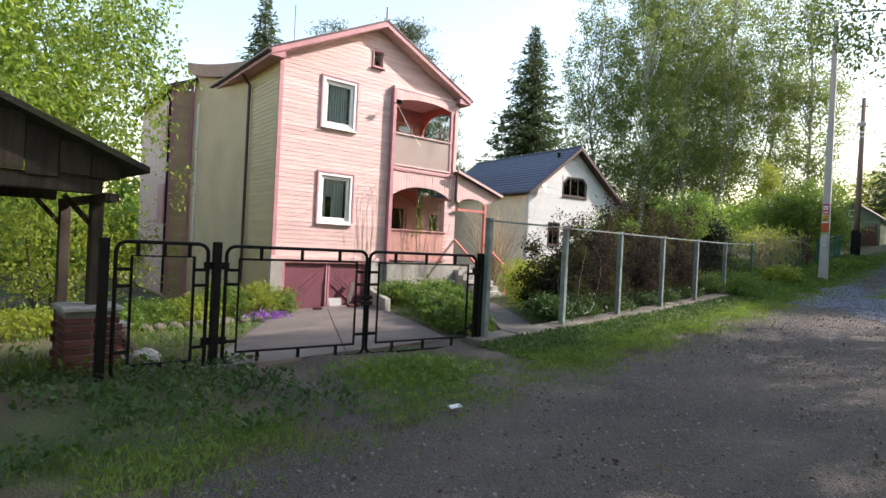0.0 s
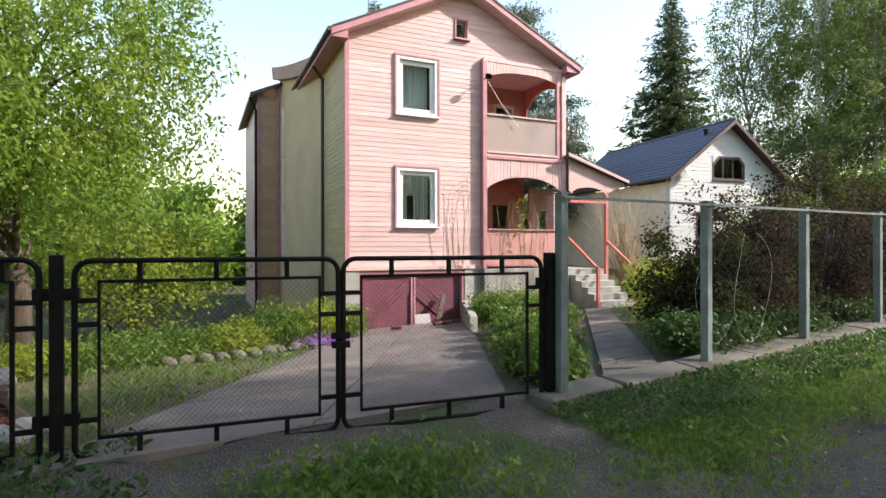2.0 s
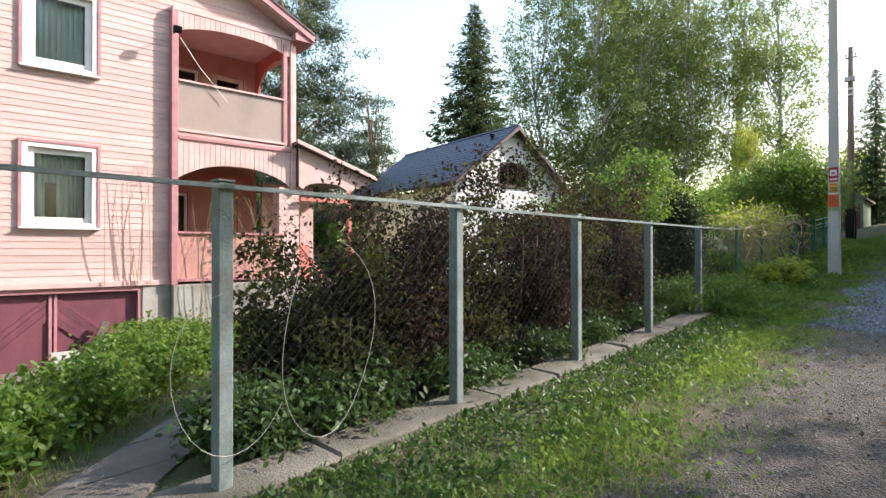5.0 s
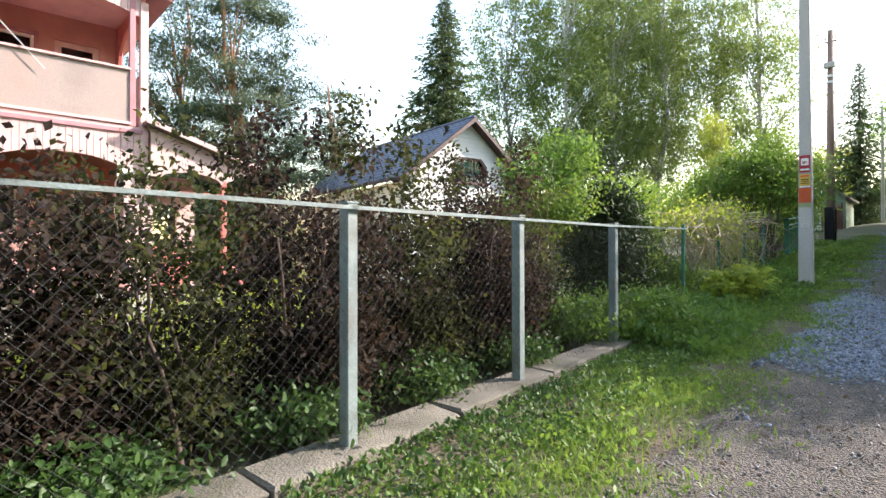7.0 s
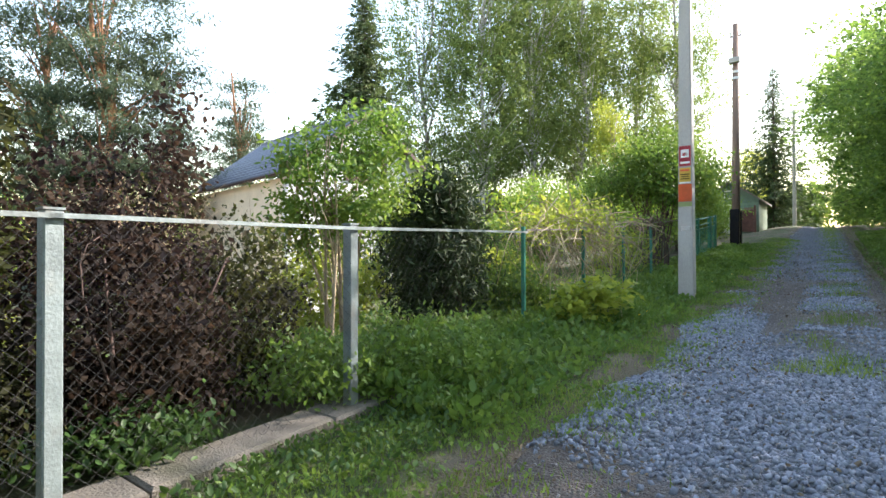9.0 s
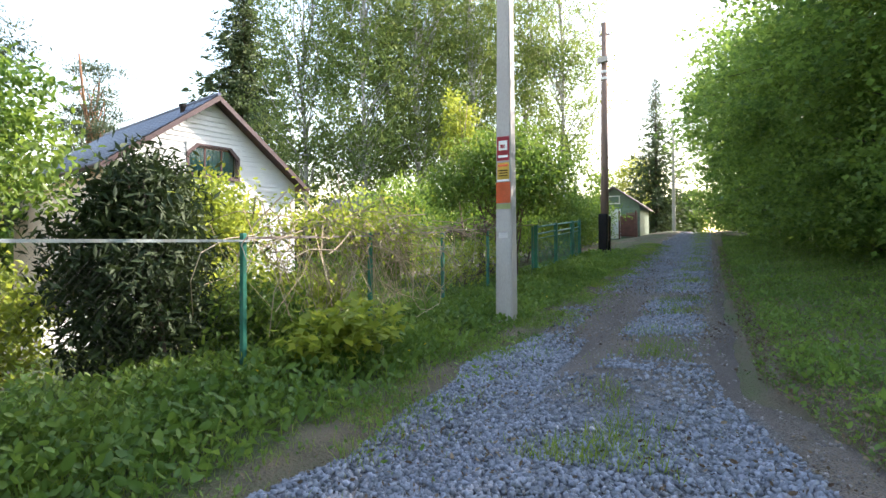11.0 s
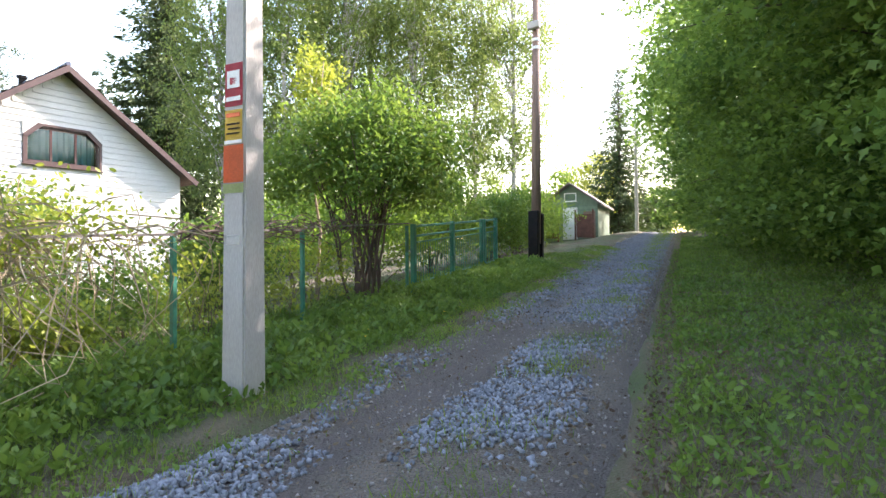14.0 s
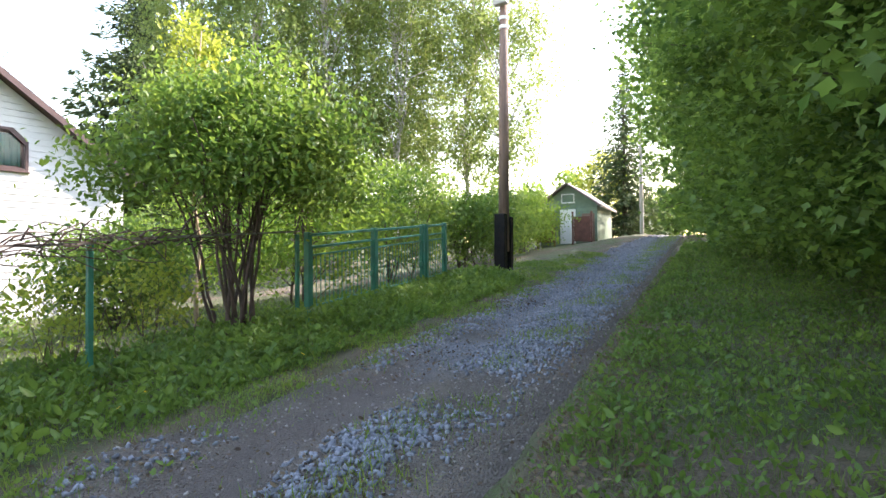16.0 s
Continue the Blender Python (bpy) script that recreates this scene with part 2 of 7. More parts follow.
M_WOODGREY = mat("weathered_wood", (0.10, 0.078, 0.062), 0.85, var=0.25, scale=5, fine=50, bump=0.6, rand=0.15, stretch=(4, 4, 0.4))
M_WOODDARK = mat("tarred_pole_wood", (0.2, 0.13, 0.10), 0.8, var=0.2, scale=4, bump=0.5, stretch=(5, 5, 0.3))
M_BARK = mat("dark_bark", (0.085, 0.065, 0.05), 0.95, var=0.3, scale=6, fine=40, bump=1.0, stretch=(3, 3, 0.6))
M_PINEBARK = mat("pine_bark", (0.28, 0.15, 0.085), 0.95, var=0.3, scale=3, fine=30, bump=1.0, stretch=(3, 3, 0.6))
M_BIRCH = mat("birch_bark", (0.42, 0.4, 0.37), 0.8, var=0.15, scale=3, fine=20, bump=0.3, dirt=(0.04, 0.035, 0.03), dirt_amt=1.0, dirt_scale=5, stretch=(1, 1, 2.5))
M_TWIG = mat("pale_twigs", (0.33, 0.26, 0.17), 0.9, var=0.2, scale=4, island=0.3)
M_TWIGDARK = mat("dark_twigs", (0.09, 0.06, 0.05), 0.9, var=0.2, scale=4, island=0.3)
M_BRICK = mat("red_brick", (0.12, 0.042, 0.032), 0.85, var=0.2, scale=6, fine=60, bump=0.5, rand=0.3, dirt=(0.13, 0.06, 0.05), dirt_amt=0.5, dirt_scale=4)
M_MORTAR = mat("mortar", (0.25, 0.22, 0.2), 0.95, var=0.15, scale=6, bump=0.5)
# near-black colour standing in for the shade of unlit rooms
M_ROOMSHADE = mat("painted_room_shade", (0.05, 0.045, 0.04), 0.9)
M_CURTAIN = mat("grey_green_curtain", (0.78, 0.8, 0.72), 0.9, var=0.1, scale=8, stretch=(8, 1, 0.3))
M_TEAL = mat("teal_curtain", (0.06, 0.2, 0.22), 0.9, var=0.15, scale=8, stretch=(8, 1, 0.3))
M_GLASS = glass_mat("window_glass")
M_FROST = mat("smoked_balcony_sheet", (0.36, 0.28, 0.255), 0.25, var=0.15, scale=1.2, dirt=(0.32, 0.22, 0.18), dirt_amt=0.5, spec=0.6)
M_STONE = mat("grey_crushed_stone", (0.175, 0.188, 0.22), 0.85, var=0.1, scale=8, bump=0.3, island=0.4, fine_var=0.15)
M_PEBBLE = mat("lane_pebbles", (0.22, 0.20, 0.19), 0.9, var=0.1, scale=8, bump=0.3, island=0.45)
L_MAPLE = leaf_mat("spring_leaf", (0.10, 0.18, 0.024), (0.20, 0.27, 0.036), 0.55)
L_THICK = leaf_mat("thicket_leaf", (0.05, 0.11, 0.022), (0.155, 0.25, 0.045), 0.52)
L_BIRCH = leaf_mat("birch_leaf", (0.09, 0.14, 0.04), (0.165, 0.22, 0.058), 0.55, patch=0.25)
L_BUSH = leaf_mat("shrub_leaf", (0.06, 0.13, 0.02), (0.14, 0.21, 0.032), 0.45)
L_SAP = leaf_mat("fresh_green_leaf", (0.085, 0.17, 0.022), (0.17, 0.26, 0.035), 0.5)
L_YELLOW = leaf_mat("yellow_green_leaf", (0.16, 0.22, 0.025), (0.25, 0.29, 0.04), 0.5)
L_PLUM = leaf_mat("purple_shrub_leaf", (0.011, 0.007, 0.008), (0.05, 0.033, 0.018), 0.42, 0.85, patch=1.2)
L_PLUMGREEN = leaf_mat("bronze_green_shrub_leaf", (0.012, 0.010, 0.008), (0.055, 0.065, 0.014), 0.45, 0.9, patch=1.6)
L_SPRUCE = leaf_mat("spruce_needles", (0.04, 0.068, 0.028), (0.08, 0.115, 0.04), 0.25, 0.7)
L_PINE = leaf_mat("pine_needles", (0.05, 0.08, 0.045), (0.10, 0.13, 0.065), 0.25, 0.7)
L_GRASS = leaf_mat("grass_blade", (0.07, 0.14, 0.018), (0.165, 0.23, 0.034), 0.45, patch=0.8)
# darker copy of the grass greens; the right side's shade is in the colour
L_GRASS_SHADED = leaf_mat("grass_blade_shaded", (0.06, 0.115, 0.02), (0.13, 0.18, 0.04), 0.35, patch=0.8)
L_WEED = leaf_mat("weed_leaf", (0.06, 0.125, 0.02), (0.13, 0.21, 0.034), 0.4, patch=0.9)
L_FERN = leaf_mat("shade_fern", (0.03, 0.07, 0.016), (0.06, 0.115, 0.024), 0.3, patch=0.9)
L_LITTER = leaf_mat("dry_litter", (0.06, 0.04, 0.026), (0.2, 0.15, 0.095), 0.1, 0.8, patch=0.7)
L_DARKGREEN = leaf_mat("juniper_spray", (0.018, 0.035, 0.012), (0.045, 0.07, 0.02), 0.15, 0.7)
L_PURPLE = leaf_mat("violet_blossom", (0.20, 0.05, 0.38), (0.32, 0.10, 0.5), 0.3)
L_DANDELION = leaf_mat("yellow_blossom", (0.75, 0.5, 0.02), (0.85, 0.6, 0.03), 0.2)


def ground_mat():
    """Grass roots, soil and moss."""
    m = bpy.data.materials.new("meadow_soil")
    m.use_nodes = True
    nd, lk = m.node_tree.nodes, m.node_tree.links
    b = nd["Principled BSDF"]
    b.inputs["Roughness"].default_value = 0.95
    tc = nd.new("ShaderNodeTexCoord")

    def nz(sc, det=5):
        n = nd.new("ShaderNodeTexNoise")
        n.inputs["Scale"].default_value, n.inputs["Detail"].default_value = sc, det
        lk.new(tc.outputs["Object"], n.inputs["Vector"])
        return n

    def mix(fac, a, c, lo=0.4, hi=0.6):
        r = nd.new("ShaderNodeMapRange")
        r.inputs[1].default_value, r.inputs[2].default_value = lo, hi
        lk.new(fac, r.inputs[0])
        x = nd.new("ShaderNodeMix")
        x.data_type = "RGBA"
        lk.new(r.outputs[0], x.inputs[0])
        for i, v in ((6, a), (7, c)):
            if isinstance(v, tuple):
                x.inputs[i].default_value = (*v, 1)
            else:
                lk.new(v, x.inputs[i])
        return x.outputs[2]

    big, mid, fine = nz(0.5), nz(3), nz(45, 3)
    grass = mix(mid.outputs[0], (0.04, 0.07, 0.015), (0.07, 0.095, 0.026), 0.3, 0.7)
    soil = mix(fine.outputs[0], (0.065, 0.048, 0.032), (0.125, 0.095, 0.062), 0.3, 0.7)
    grass = mix(fine.outputs[0], grass, (0.05, 0.045, 0.022), 0.45, 0.65)
    earth = nd.new("ShaderNodeAttribute")
    earth.attribute_name = "bare"
    turf = mix(big.outputs[0], grass, soil, 0.44, 0.62)
    lk.new(mix(earth.outputs["Fac"], turf, soil, 0.25, 0.7), b.inputs["Base Color"])
    bp = nd.new("ShaderNodeBump")
    bp.inputs["Strength"].default_value, bp.inputs["Distance"].default_value = 0.8, 0.04
    lk.new(fine.outputs[0], bp.inputs["Height"])
    lk.new(bp.outputs[0], b.inputs["Normal"])
    return m


def road_mat():
    """Packed earth and fine stone, browner in the wheel tracks, with dry sandy patches."""
    m = bpy.data.materials.new("packed_earth_lane")
    m.use_nodes = True
    nd, lk = m.node_tree.nodes, m.node_tree.links
    b = nd["Principled BSDF"]
    b.inputs["Roughness"].default_value = 0.92
    tc = nd.new("ShaderNodeTexCoord")
    mp = nd.new("ShaderNodeMapping")
    mp.inputs["Scale"].default_value = (0.35, 1, 1)
    lk.new(tc.outputs["Object"], mp.inputs[0])

    def nz(sc, det=5, long=False):
        n = nd.new("ShaderNodeTexNoise")
        n.inputs["Scale"].default_value, n.inputs["Detail"].default_value = sc, det
        lk.new(mp.outputs[0] if long else tc.outputs["Object"], n.inputs["Vector"])
        return n

    def mix(fac, a, c, lo, hi):
        r = nd.new("ShaderNodeMapRange")
        r.inputs[1].default_value, r.inputs[2].default_value = lo, hi
        lk.new(fac, r.inputs[0])
        x = nd.new("ShaderNodeMix")
        x.data_type = "RGBA"
        lk.new(r.outputs[0], x.inputs[0])
        for i, v in ((6, a), (7, c)):
            if isinstance(v, tuple):
                x.inputs[i].default_value = (*v, 1)
            else:
                lk.new(v, x.inputs[i])
        return x.outputs[2]

    streak, patch, fine = nz(1.3, 6, True), nz(0.45, 5), nz(55, 4)
    vor = nd.new("ShaderNodeTexVoronoi")
    vor.inputs["Scale"].default_value = 60
    lk.new(tc.outputs["Object"], vor.inputs["Vector"])
    earth = mix(streak.outputs[0], (0.085, 0.066, 0.055), (0.165, 0.13, 0.106), 0.35, 0.68)
    earth = mix(patch.outputs[0], earth, (0.21, 0.165, 0.125), 0.52, 0.7)
    grit = mix(vor.outputs["Color"], (0.08, 0.068, 0.06), (0.2, 0.178, 0.16), 0.1, 0.95)
    track = nd.new("ShaderNodeAttribute")
    track.attribute_name = "track"
    stony = mix(fine.outputs[0], earth, grit, 0.42, 0.62)
    packed = mix(streak.outputs[0], (0.10, 0.082, 0.075), (0.15, 0.124, 0.11), 0.3, 0.7)
    col = mix(track.outputs["Fac"], stony, packed, 0.25, 0.75)
    bed = nd.new("ShaderNodeAttribute")
    bed.attribute_name = "bed"
    chips = mix(vor.outputs["Color"], (0.08, 0.085, 0.10), (0.22, 0.235, 0.27), 0.1, 0.9)
    lk.new(mix(bed.outputs["Fac"], col, chips, 0.2, 0.7), b.inputs["Base Color"])
    ad = nd.new("ShaderNodeMath")
    ad.operation = "SUBTRACT"
    lk.new(fine.outputs[0], ad.inputs[0])
    lk.new(vor.outputs["Distance"], ad.inputs[1])
    bp = nd.new("ShaderNodeBump")
    bp.inputs["Strength"].default_value, bp.inputs["Distance"].default_value = 1.0, 0.04
    lk.new(ad.outputs[0], bp.inputs["Height"])
    lk.new(bp.outputs[0], b.inputs["Normal"])
    return m


M_GROUND, M_ROAD = ground_mat(), road_mat()


# ---- ground and lane ----
def road_left(s):
    return np.interp(s, [-20, 0, 5, 12, 20, 23, 28, 31, 50, 64, 90], [3.2, 3.5, 3.75, 3.9, 3.95, 4.0, 4.0, 4.0, 4.3, 4.5, 5.0])


def road_right(s):
    return np.interp(s, [-20, 0, 10, 16, 22, 31, 50, 64, 90], [-3.2, -3.0, -2.2, -0.6, 1.0, 1.3, 1.6, 2.0, 2.6])


def lane_mid(s):
    """The middle of the wheel tracks, which keep to the shaded side of the upper lane."""
    return np.interp(s, [-20, 14, 20, 24, 70], [2.2, 2.3, 2.2, 2.12, 2.3]) + np.clip((s - 30) / 40, 0, 1) * 0.6


def wavy(a, b, k=1.0, seed=0.0):
    return np.sin(a * 1.7 * k + seed) * np.cos(b * 1.3 * k + seed * 2) + 0.6 * np.sin(a * 3.9 * k + 2.1 * b * k + seed * 3) + 0.4 * np.cos(b * 5.3 * k - a * 2.2 * k)


def sheet(ss, dd, zz):
    n, m = len(ss), len(dd)
    S, D = np.meshgrid(ss, dd, indexing="ij")
    Z = zz(S, D)
    v = np.stack([S, D, Z], -1).reshape(-1, 3)
    i = np.arange(n * m).reshape(n, m)
    f = np.stack([i[:-1, :-1], i[1:, :-1], i[1:, 1:], i[:-1, 1:]], -1).reshape(-1, 4)
    return v, f


def ground_height(S, D):
    inside = np.clip((road_left(S) - D) / 0.25, 0, 1) * np.clip((D - road_right(S)) / 0.25, 0, 1) * (np.abs(S - 37) < 55)
    return gz(S, D) - 0.1 * inside + 0.018 * wavy(S, D, 1.0) * (1 - inside)


ss = np.concatenate([-np.geomspace(400, 22, 14), np.arange(-20, 70, 0.3), np.geomspace(72, 420, 22)])
dd = np.concatenate([-np.geomspace(400, 14, 14), np.arange(-12, -3, 0.4), np.arange(-3, 7, 0.14), np.arange(7, 24, 0.4), np.geomspace(25, 420, 20)])
v, f = sheet(ss, dd, ground_height)
ground_mesh = raw("ground", v, f, M_GROUND, True)
bare_ = np.exp(-((v[:, 1] - road_right(v[:, 0]) + 0.15) / 0.4) ** 2) + 0.8 * np.exp(-((v[:, 1] - road_left(v[:, 0])) / 0.3) ** 2)
bare_ = bare_ * (0.75 + 0.3 * wavy(v[:, 0], v[:, 1], 1.3, 5.0))
ground_mesh.attributes.new("bare", "FLOAT", "POINT").data.foreach_set("value", bare_.astype(np.float32))
ground = part("ground", ground_mesh, None)
ground.rotation_euler = (0, 0, radians(TURNED))
tagged(ground, "grassy garden soil with moss and bare earth", "ground", kind="structure")


def lane_height(S, D):
    l, r = road_left(S) + 0.12 * wavy(S, S * 0, 0.9), road_right(S) + 0.12 * wavy(S, S * 0 + 2, 0.8)
    edge = np.clip((l - D) / 0.35, 0, 1) * np.clip((D - r) / 0.35, 0, 1)
    mid = lane_mid(S)
    rut = -0.075 * (np.exp(-((D - mid - 0.85) / 0.28) ** 2) + np.exp(-((D - mid + 0.85) / 0.28) ** 2)) * np.clip((S - 10) / 8, 0.3, 1)
    return gz(S, D) + rut + 0.012 * wavy(S, D, 1.4, 1.0) + 0.005 * wavy(S, D, 5.0, 2.0) - 0.13 * (1 - edge) ** 2


ss = np.arange(-18, 92, 0.22)
v, f = sheet(ss, np.linspace(-3.6, 5.4, 62), lane_height)
road_mesh = raw("road", v, f, M_ROAD, True)
mid_ = lane_mid(v[:, 0]) + 0.06 * wavy(v[:, 0], v[:, 0] * 0, 0.6, 3.0)
tr_ = np.exp(-((v[:, 1] - mid_ - 0.9) / 0.33) ** 4) + np.exp(-((v[:, 1] - mid_ + 0.9) / 0.33) ** 4)
tr_ = tr_ * np.clip((v[:, 0] - 19.5) / 3, 0.0, 1) * (0.85 + 0.2 * wavy(v[:, 0], v[:, 1], 1.5, 6.0))
road_mesh.attributes.new("track", "FLOAT", "POINT").data.foreach_set("value", tr_.astype(np.float32))
bed_ = np.clip((v[:, 0] - 14.9 - (v[:, 1] - 1.5) * 0.9) / 1.2, 0, 1) * np.clip((22.5 - v[:, 0] + (v[:, 1] > 3.0)) / 2, 0, 1) + np.clip((v[:, 0] - 27) / 3, 0, 1) * np.exp(-((v[:, 1] - mid_ - 0.5) / 0.9) ** 4)
bed_ = bed_ * np.clip((v[:, 1] - road_right(v[:, 0]) - 0.3) / 0.4, 0, 1) * np.clip(0.8 + 0.25 * wavy(v[:, 0], v[:, 1], 1.2, 2.5), 0, 1)
road_mesh.attributes.new("bed", "FLOAT", "POINT").data.foreach_set("value", bed_.astype(np.float32))
road = part("road", road_mesh, None)
road.rotation_euler = (0, 0, radians(TURNED))
tagged(road, "packed earth lane with stones and wheel tracks", "road", kind="structure")

v, f = sheet(np.arange(2.3, 6.4, 0.14), np.arange(3.3, 6.5, 0.14),
             lambda S, D: gz(S, D) + 0.03 + 0.014 * wavy(S, D, 2.0, 4.0) - 0.16 * np.clip(1 - np.minimum(S - 2.3, 6.3 - S) / 0.35, 0, 1) ** 2 - 0.2 * np.clip(1 - np.minimum(D - 3.3, 6.4 - D) / 0.4, 0, 1) ** 2 - 0.05 * np.exp(-((S - 5.2) / 0.3) ** 2) - 0.04 * np.exp(-((S - 3.2) / 0.3) ** 2))
apron = part("driveway_apron", raw("driveway_apron", v, f, M_ROAD, True), None)
apron.rotation_euler = (0, 0, radians(TURNED))
tagged(apron, "rutted earth drive between the lane and the black gate", "driveway", kind="structure")

# concrete drive from the gate down to the garage, in poured bays
driveway = thing("driveway", pose(0, 0, 0, 0, 0, TURNED), "worn brown-grey concrete drive sloping to the garage", "driveway", kind="structure")
for i in range(5):
    for j in range(2):
        a0, a1 = 5.8 + i * 1.7, 5.8 + (i + 1) * 1.7 - 0.02
        bm = bmesh.new()

        def across(d, k):
            left, right = 2.4 + (d - 6) * 0.65, 6.15 + (d - 6) * 0.59
            return left + (right - left) * k
        k0, k1 = j * 0.5, (j + 1) * 0.5 - 0.006
        top = [(across(a0, k0), a0), (across(a0, k1), a0), (across(a1, k1), a1), (across(a1, k0), a1)]
        vt = [bm.verts.new((a, b, float(gz(a, b)) + 0.05)) for a, b in top]
        vb = [bm.verts.new((a, b, float(gz(a, b)) - 0.1)) for a, b in top]
        bm.faces.new(vt)
        for q in range(4):
            bm.faces.new((vt[q], vb[q], vb[(q + 1) % 4], vt[(q + 1) % 4]))
        part("concrete_bay", bm, M_SLAB, driveway)

M_PATH = mat("worn_path_concrete", (0.15, 0.13, 0.112), 0.95, var=0.2, scale=2.5, fine=60, bump=0.6, dirt=(0.08, 0.075, 0.05), dirt_amt=0.7, dirt_scale=1.8, rand=0.15)
# garden path from the fence to the porch steps
garden_path = thing("garden_path", pose(0, 0, 0, 0, 0, TURNED), "narrow path of grey concrete slabs", "path", kind="structure")
for i in range(10):
    d0 = 5.46 + i * 0.72
    s0 = 6.97 + i * 0.72 * 0.96
    bm = bmesh.new()
    top = [(s0, d0), (s0 + 0.85, d0), (s0 + 1.53, d0 + 0.71), (s0 + 0.68, d0 + 0.71)]
    vt = [bm.verts.new((a, b, float(gz(a, b)) + 0.045 + random.uniform(-0.012, 0.012))) for a, b in top]
    vb = [bm.verts.new((a, b, float(gz(a, b)) - 0.1)) for a, b in top]
    bm.faces.new(vt)
    for q in range(4):
        bm.faces.new((vt[q], vb[q], vb[(q + 1) % 4], vt[(q + 1) % 4]))
    part("path_slab", bm, M_PATH, garden_path)

# footing under the wire fence
FENCE_S = [6.25, 8.33, 10.33, 12.35, 14.36, 16.44]
FENCE_D = 5.3
footing = thing("fence_footing", pose(0, 0, 0, 0, 0, TURNED), "cracked low concrete footing under the wire fence", "kerb", kind="structure")
s0 = 6.0
while s0 < 16.3:
    s1 = s0 + random.uniform(0.9, 1.7)
    bm = bmesh.new()
    z0, z1 = float(gz(s0, 5.2)), float(gz(s1, 5.2))
    w0, w1 = random.uniform(-0.03, 0.03), random.uniform(-0.03, 0.03)
    top = [(s0, 5.14 + w0, z0 + 0.11 + w1 * 0.6), (s1 - 0.015, 5.14 + w1, z1 + 0.11 + w0 * 0.6), (s1 - 0.015, 5.5, z1 + 0.13), (s0, 5.5, z0 + 0.13)]
    vt = [bm.verts.new(p) for p in top]
    vb = [bm.verts.new((p[0], p[1], p[2] - 0.4)) for p in top]
    bm.faces.new(vt)
    for q in range(4):
        bm.faces.new((vt[q], vb[q], vb[(q + 1) % 4], vt[(q + 1) % 4]))
    bmesh.ops.bevel(bm, geom=[e for e in bm.edges if all(v_ in vt for v_ in e.verts)], offset=0.02, segments=1, affect="EDGES")
    part("footing_block", bm, M_FOOT, footing)
    s0 = s1


# ---- building helpers ----
def wall_cells(bm, a0, a1, z0, z1, holes, y0, y1):
    """A wall from a0 to a1 with rectangular openings (a, b, zlow, zhigh) going through it."""
    us = sorted({a0, a1, *[h for o in holes for h in o[:2] if a0 < h < a1]})
    zs = sorted({z0, z1, *[h for o in holes for h in o[2:] if z0 < h < z1]})
    for p, q in zip(us, us[1:]):
        for r, t in zip(zs, zs[1:]):
            if not any(o[0] <= (p + q) / 2 <= o[1] and o[2] <= (r + t) / 2 <= o[3] for o in holes):
                box(bm, p, q, y0, y1, r, t)
    bmesh.ops.remove_doubles(bm, verts=bm.verts[:], dist=0.0005)
    return bm


def board(bm_x0, bm_x1, z, h, y=0.0, lip=0.016):
    bm = bmesh.new()
    prof = [(y + 0.002, z), (y - lip, z), (y - lip * 0.85, z + 0.012), (y - 0.006, z + h), (y + 0.002, z + h)]
    a = [bm.verts.new((bm_x0, p, q)) for p, q in prof]
    b = [bm.verts.new((bm_x1, p, q)) for p, q in prof]
    bm.faces.new(a[::-1])
    bm.faces.new(b)
    for i in range(5):
        bm.faces.new((a[i], a[(i + 1) % 5], b[(i + 1) % 5], b[i]))
    return bm


def siding(parent, spans, z0, z1, pitch, material, lip=0.016, name="siding_board", turn=None):
    """Lapped boards; spans(z) gives the stretches that a board at that height covers."""
    z = z0
    while z < z1 - 0.02:
        for a, b in spans(z + pitch / 2):
            if b - a > 0.05:
                ob = part(name, board(a, b, z, pitch * 1.04, 0, lip), material, parent)
                if turn is not None:
                    ob.matrix_local = turn
        z += pitch


def minus(spans, cuts):
    for c0, c1 in cuts:
        out = []
        for a, b in spans:
            if c1 <= a or c0 >= b:
                out.append((a, b))
            else:
                if c0 > a:
                    out.append((a, c0))
                if c1 < b:
                    out.append((c1, b))
        spans = out
    return spans


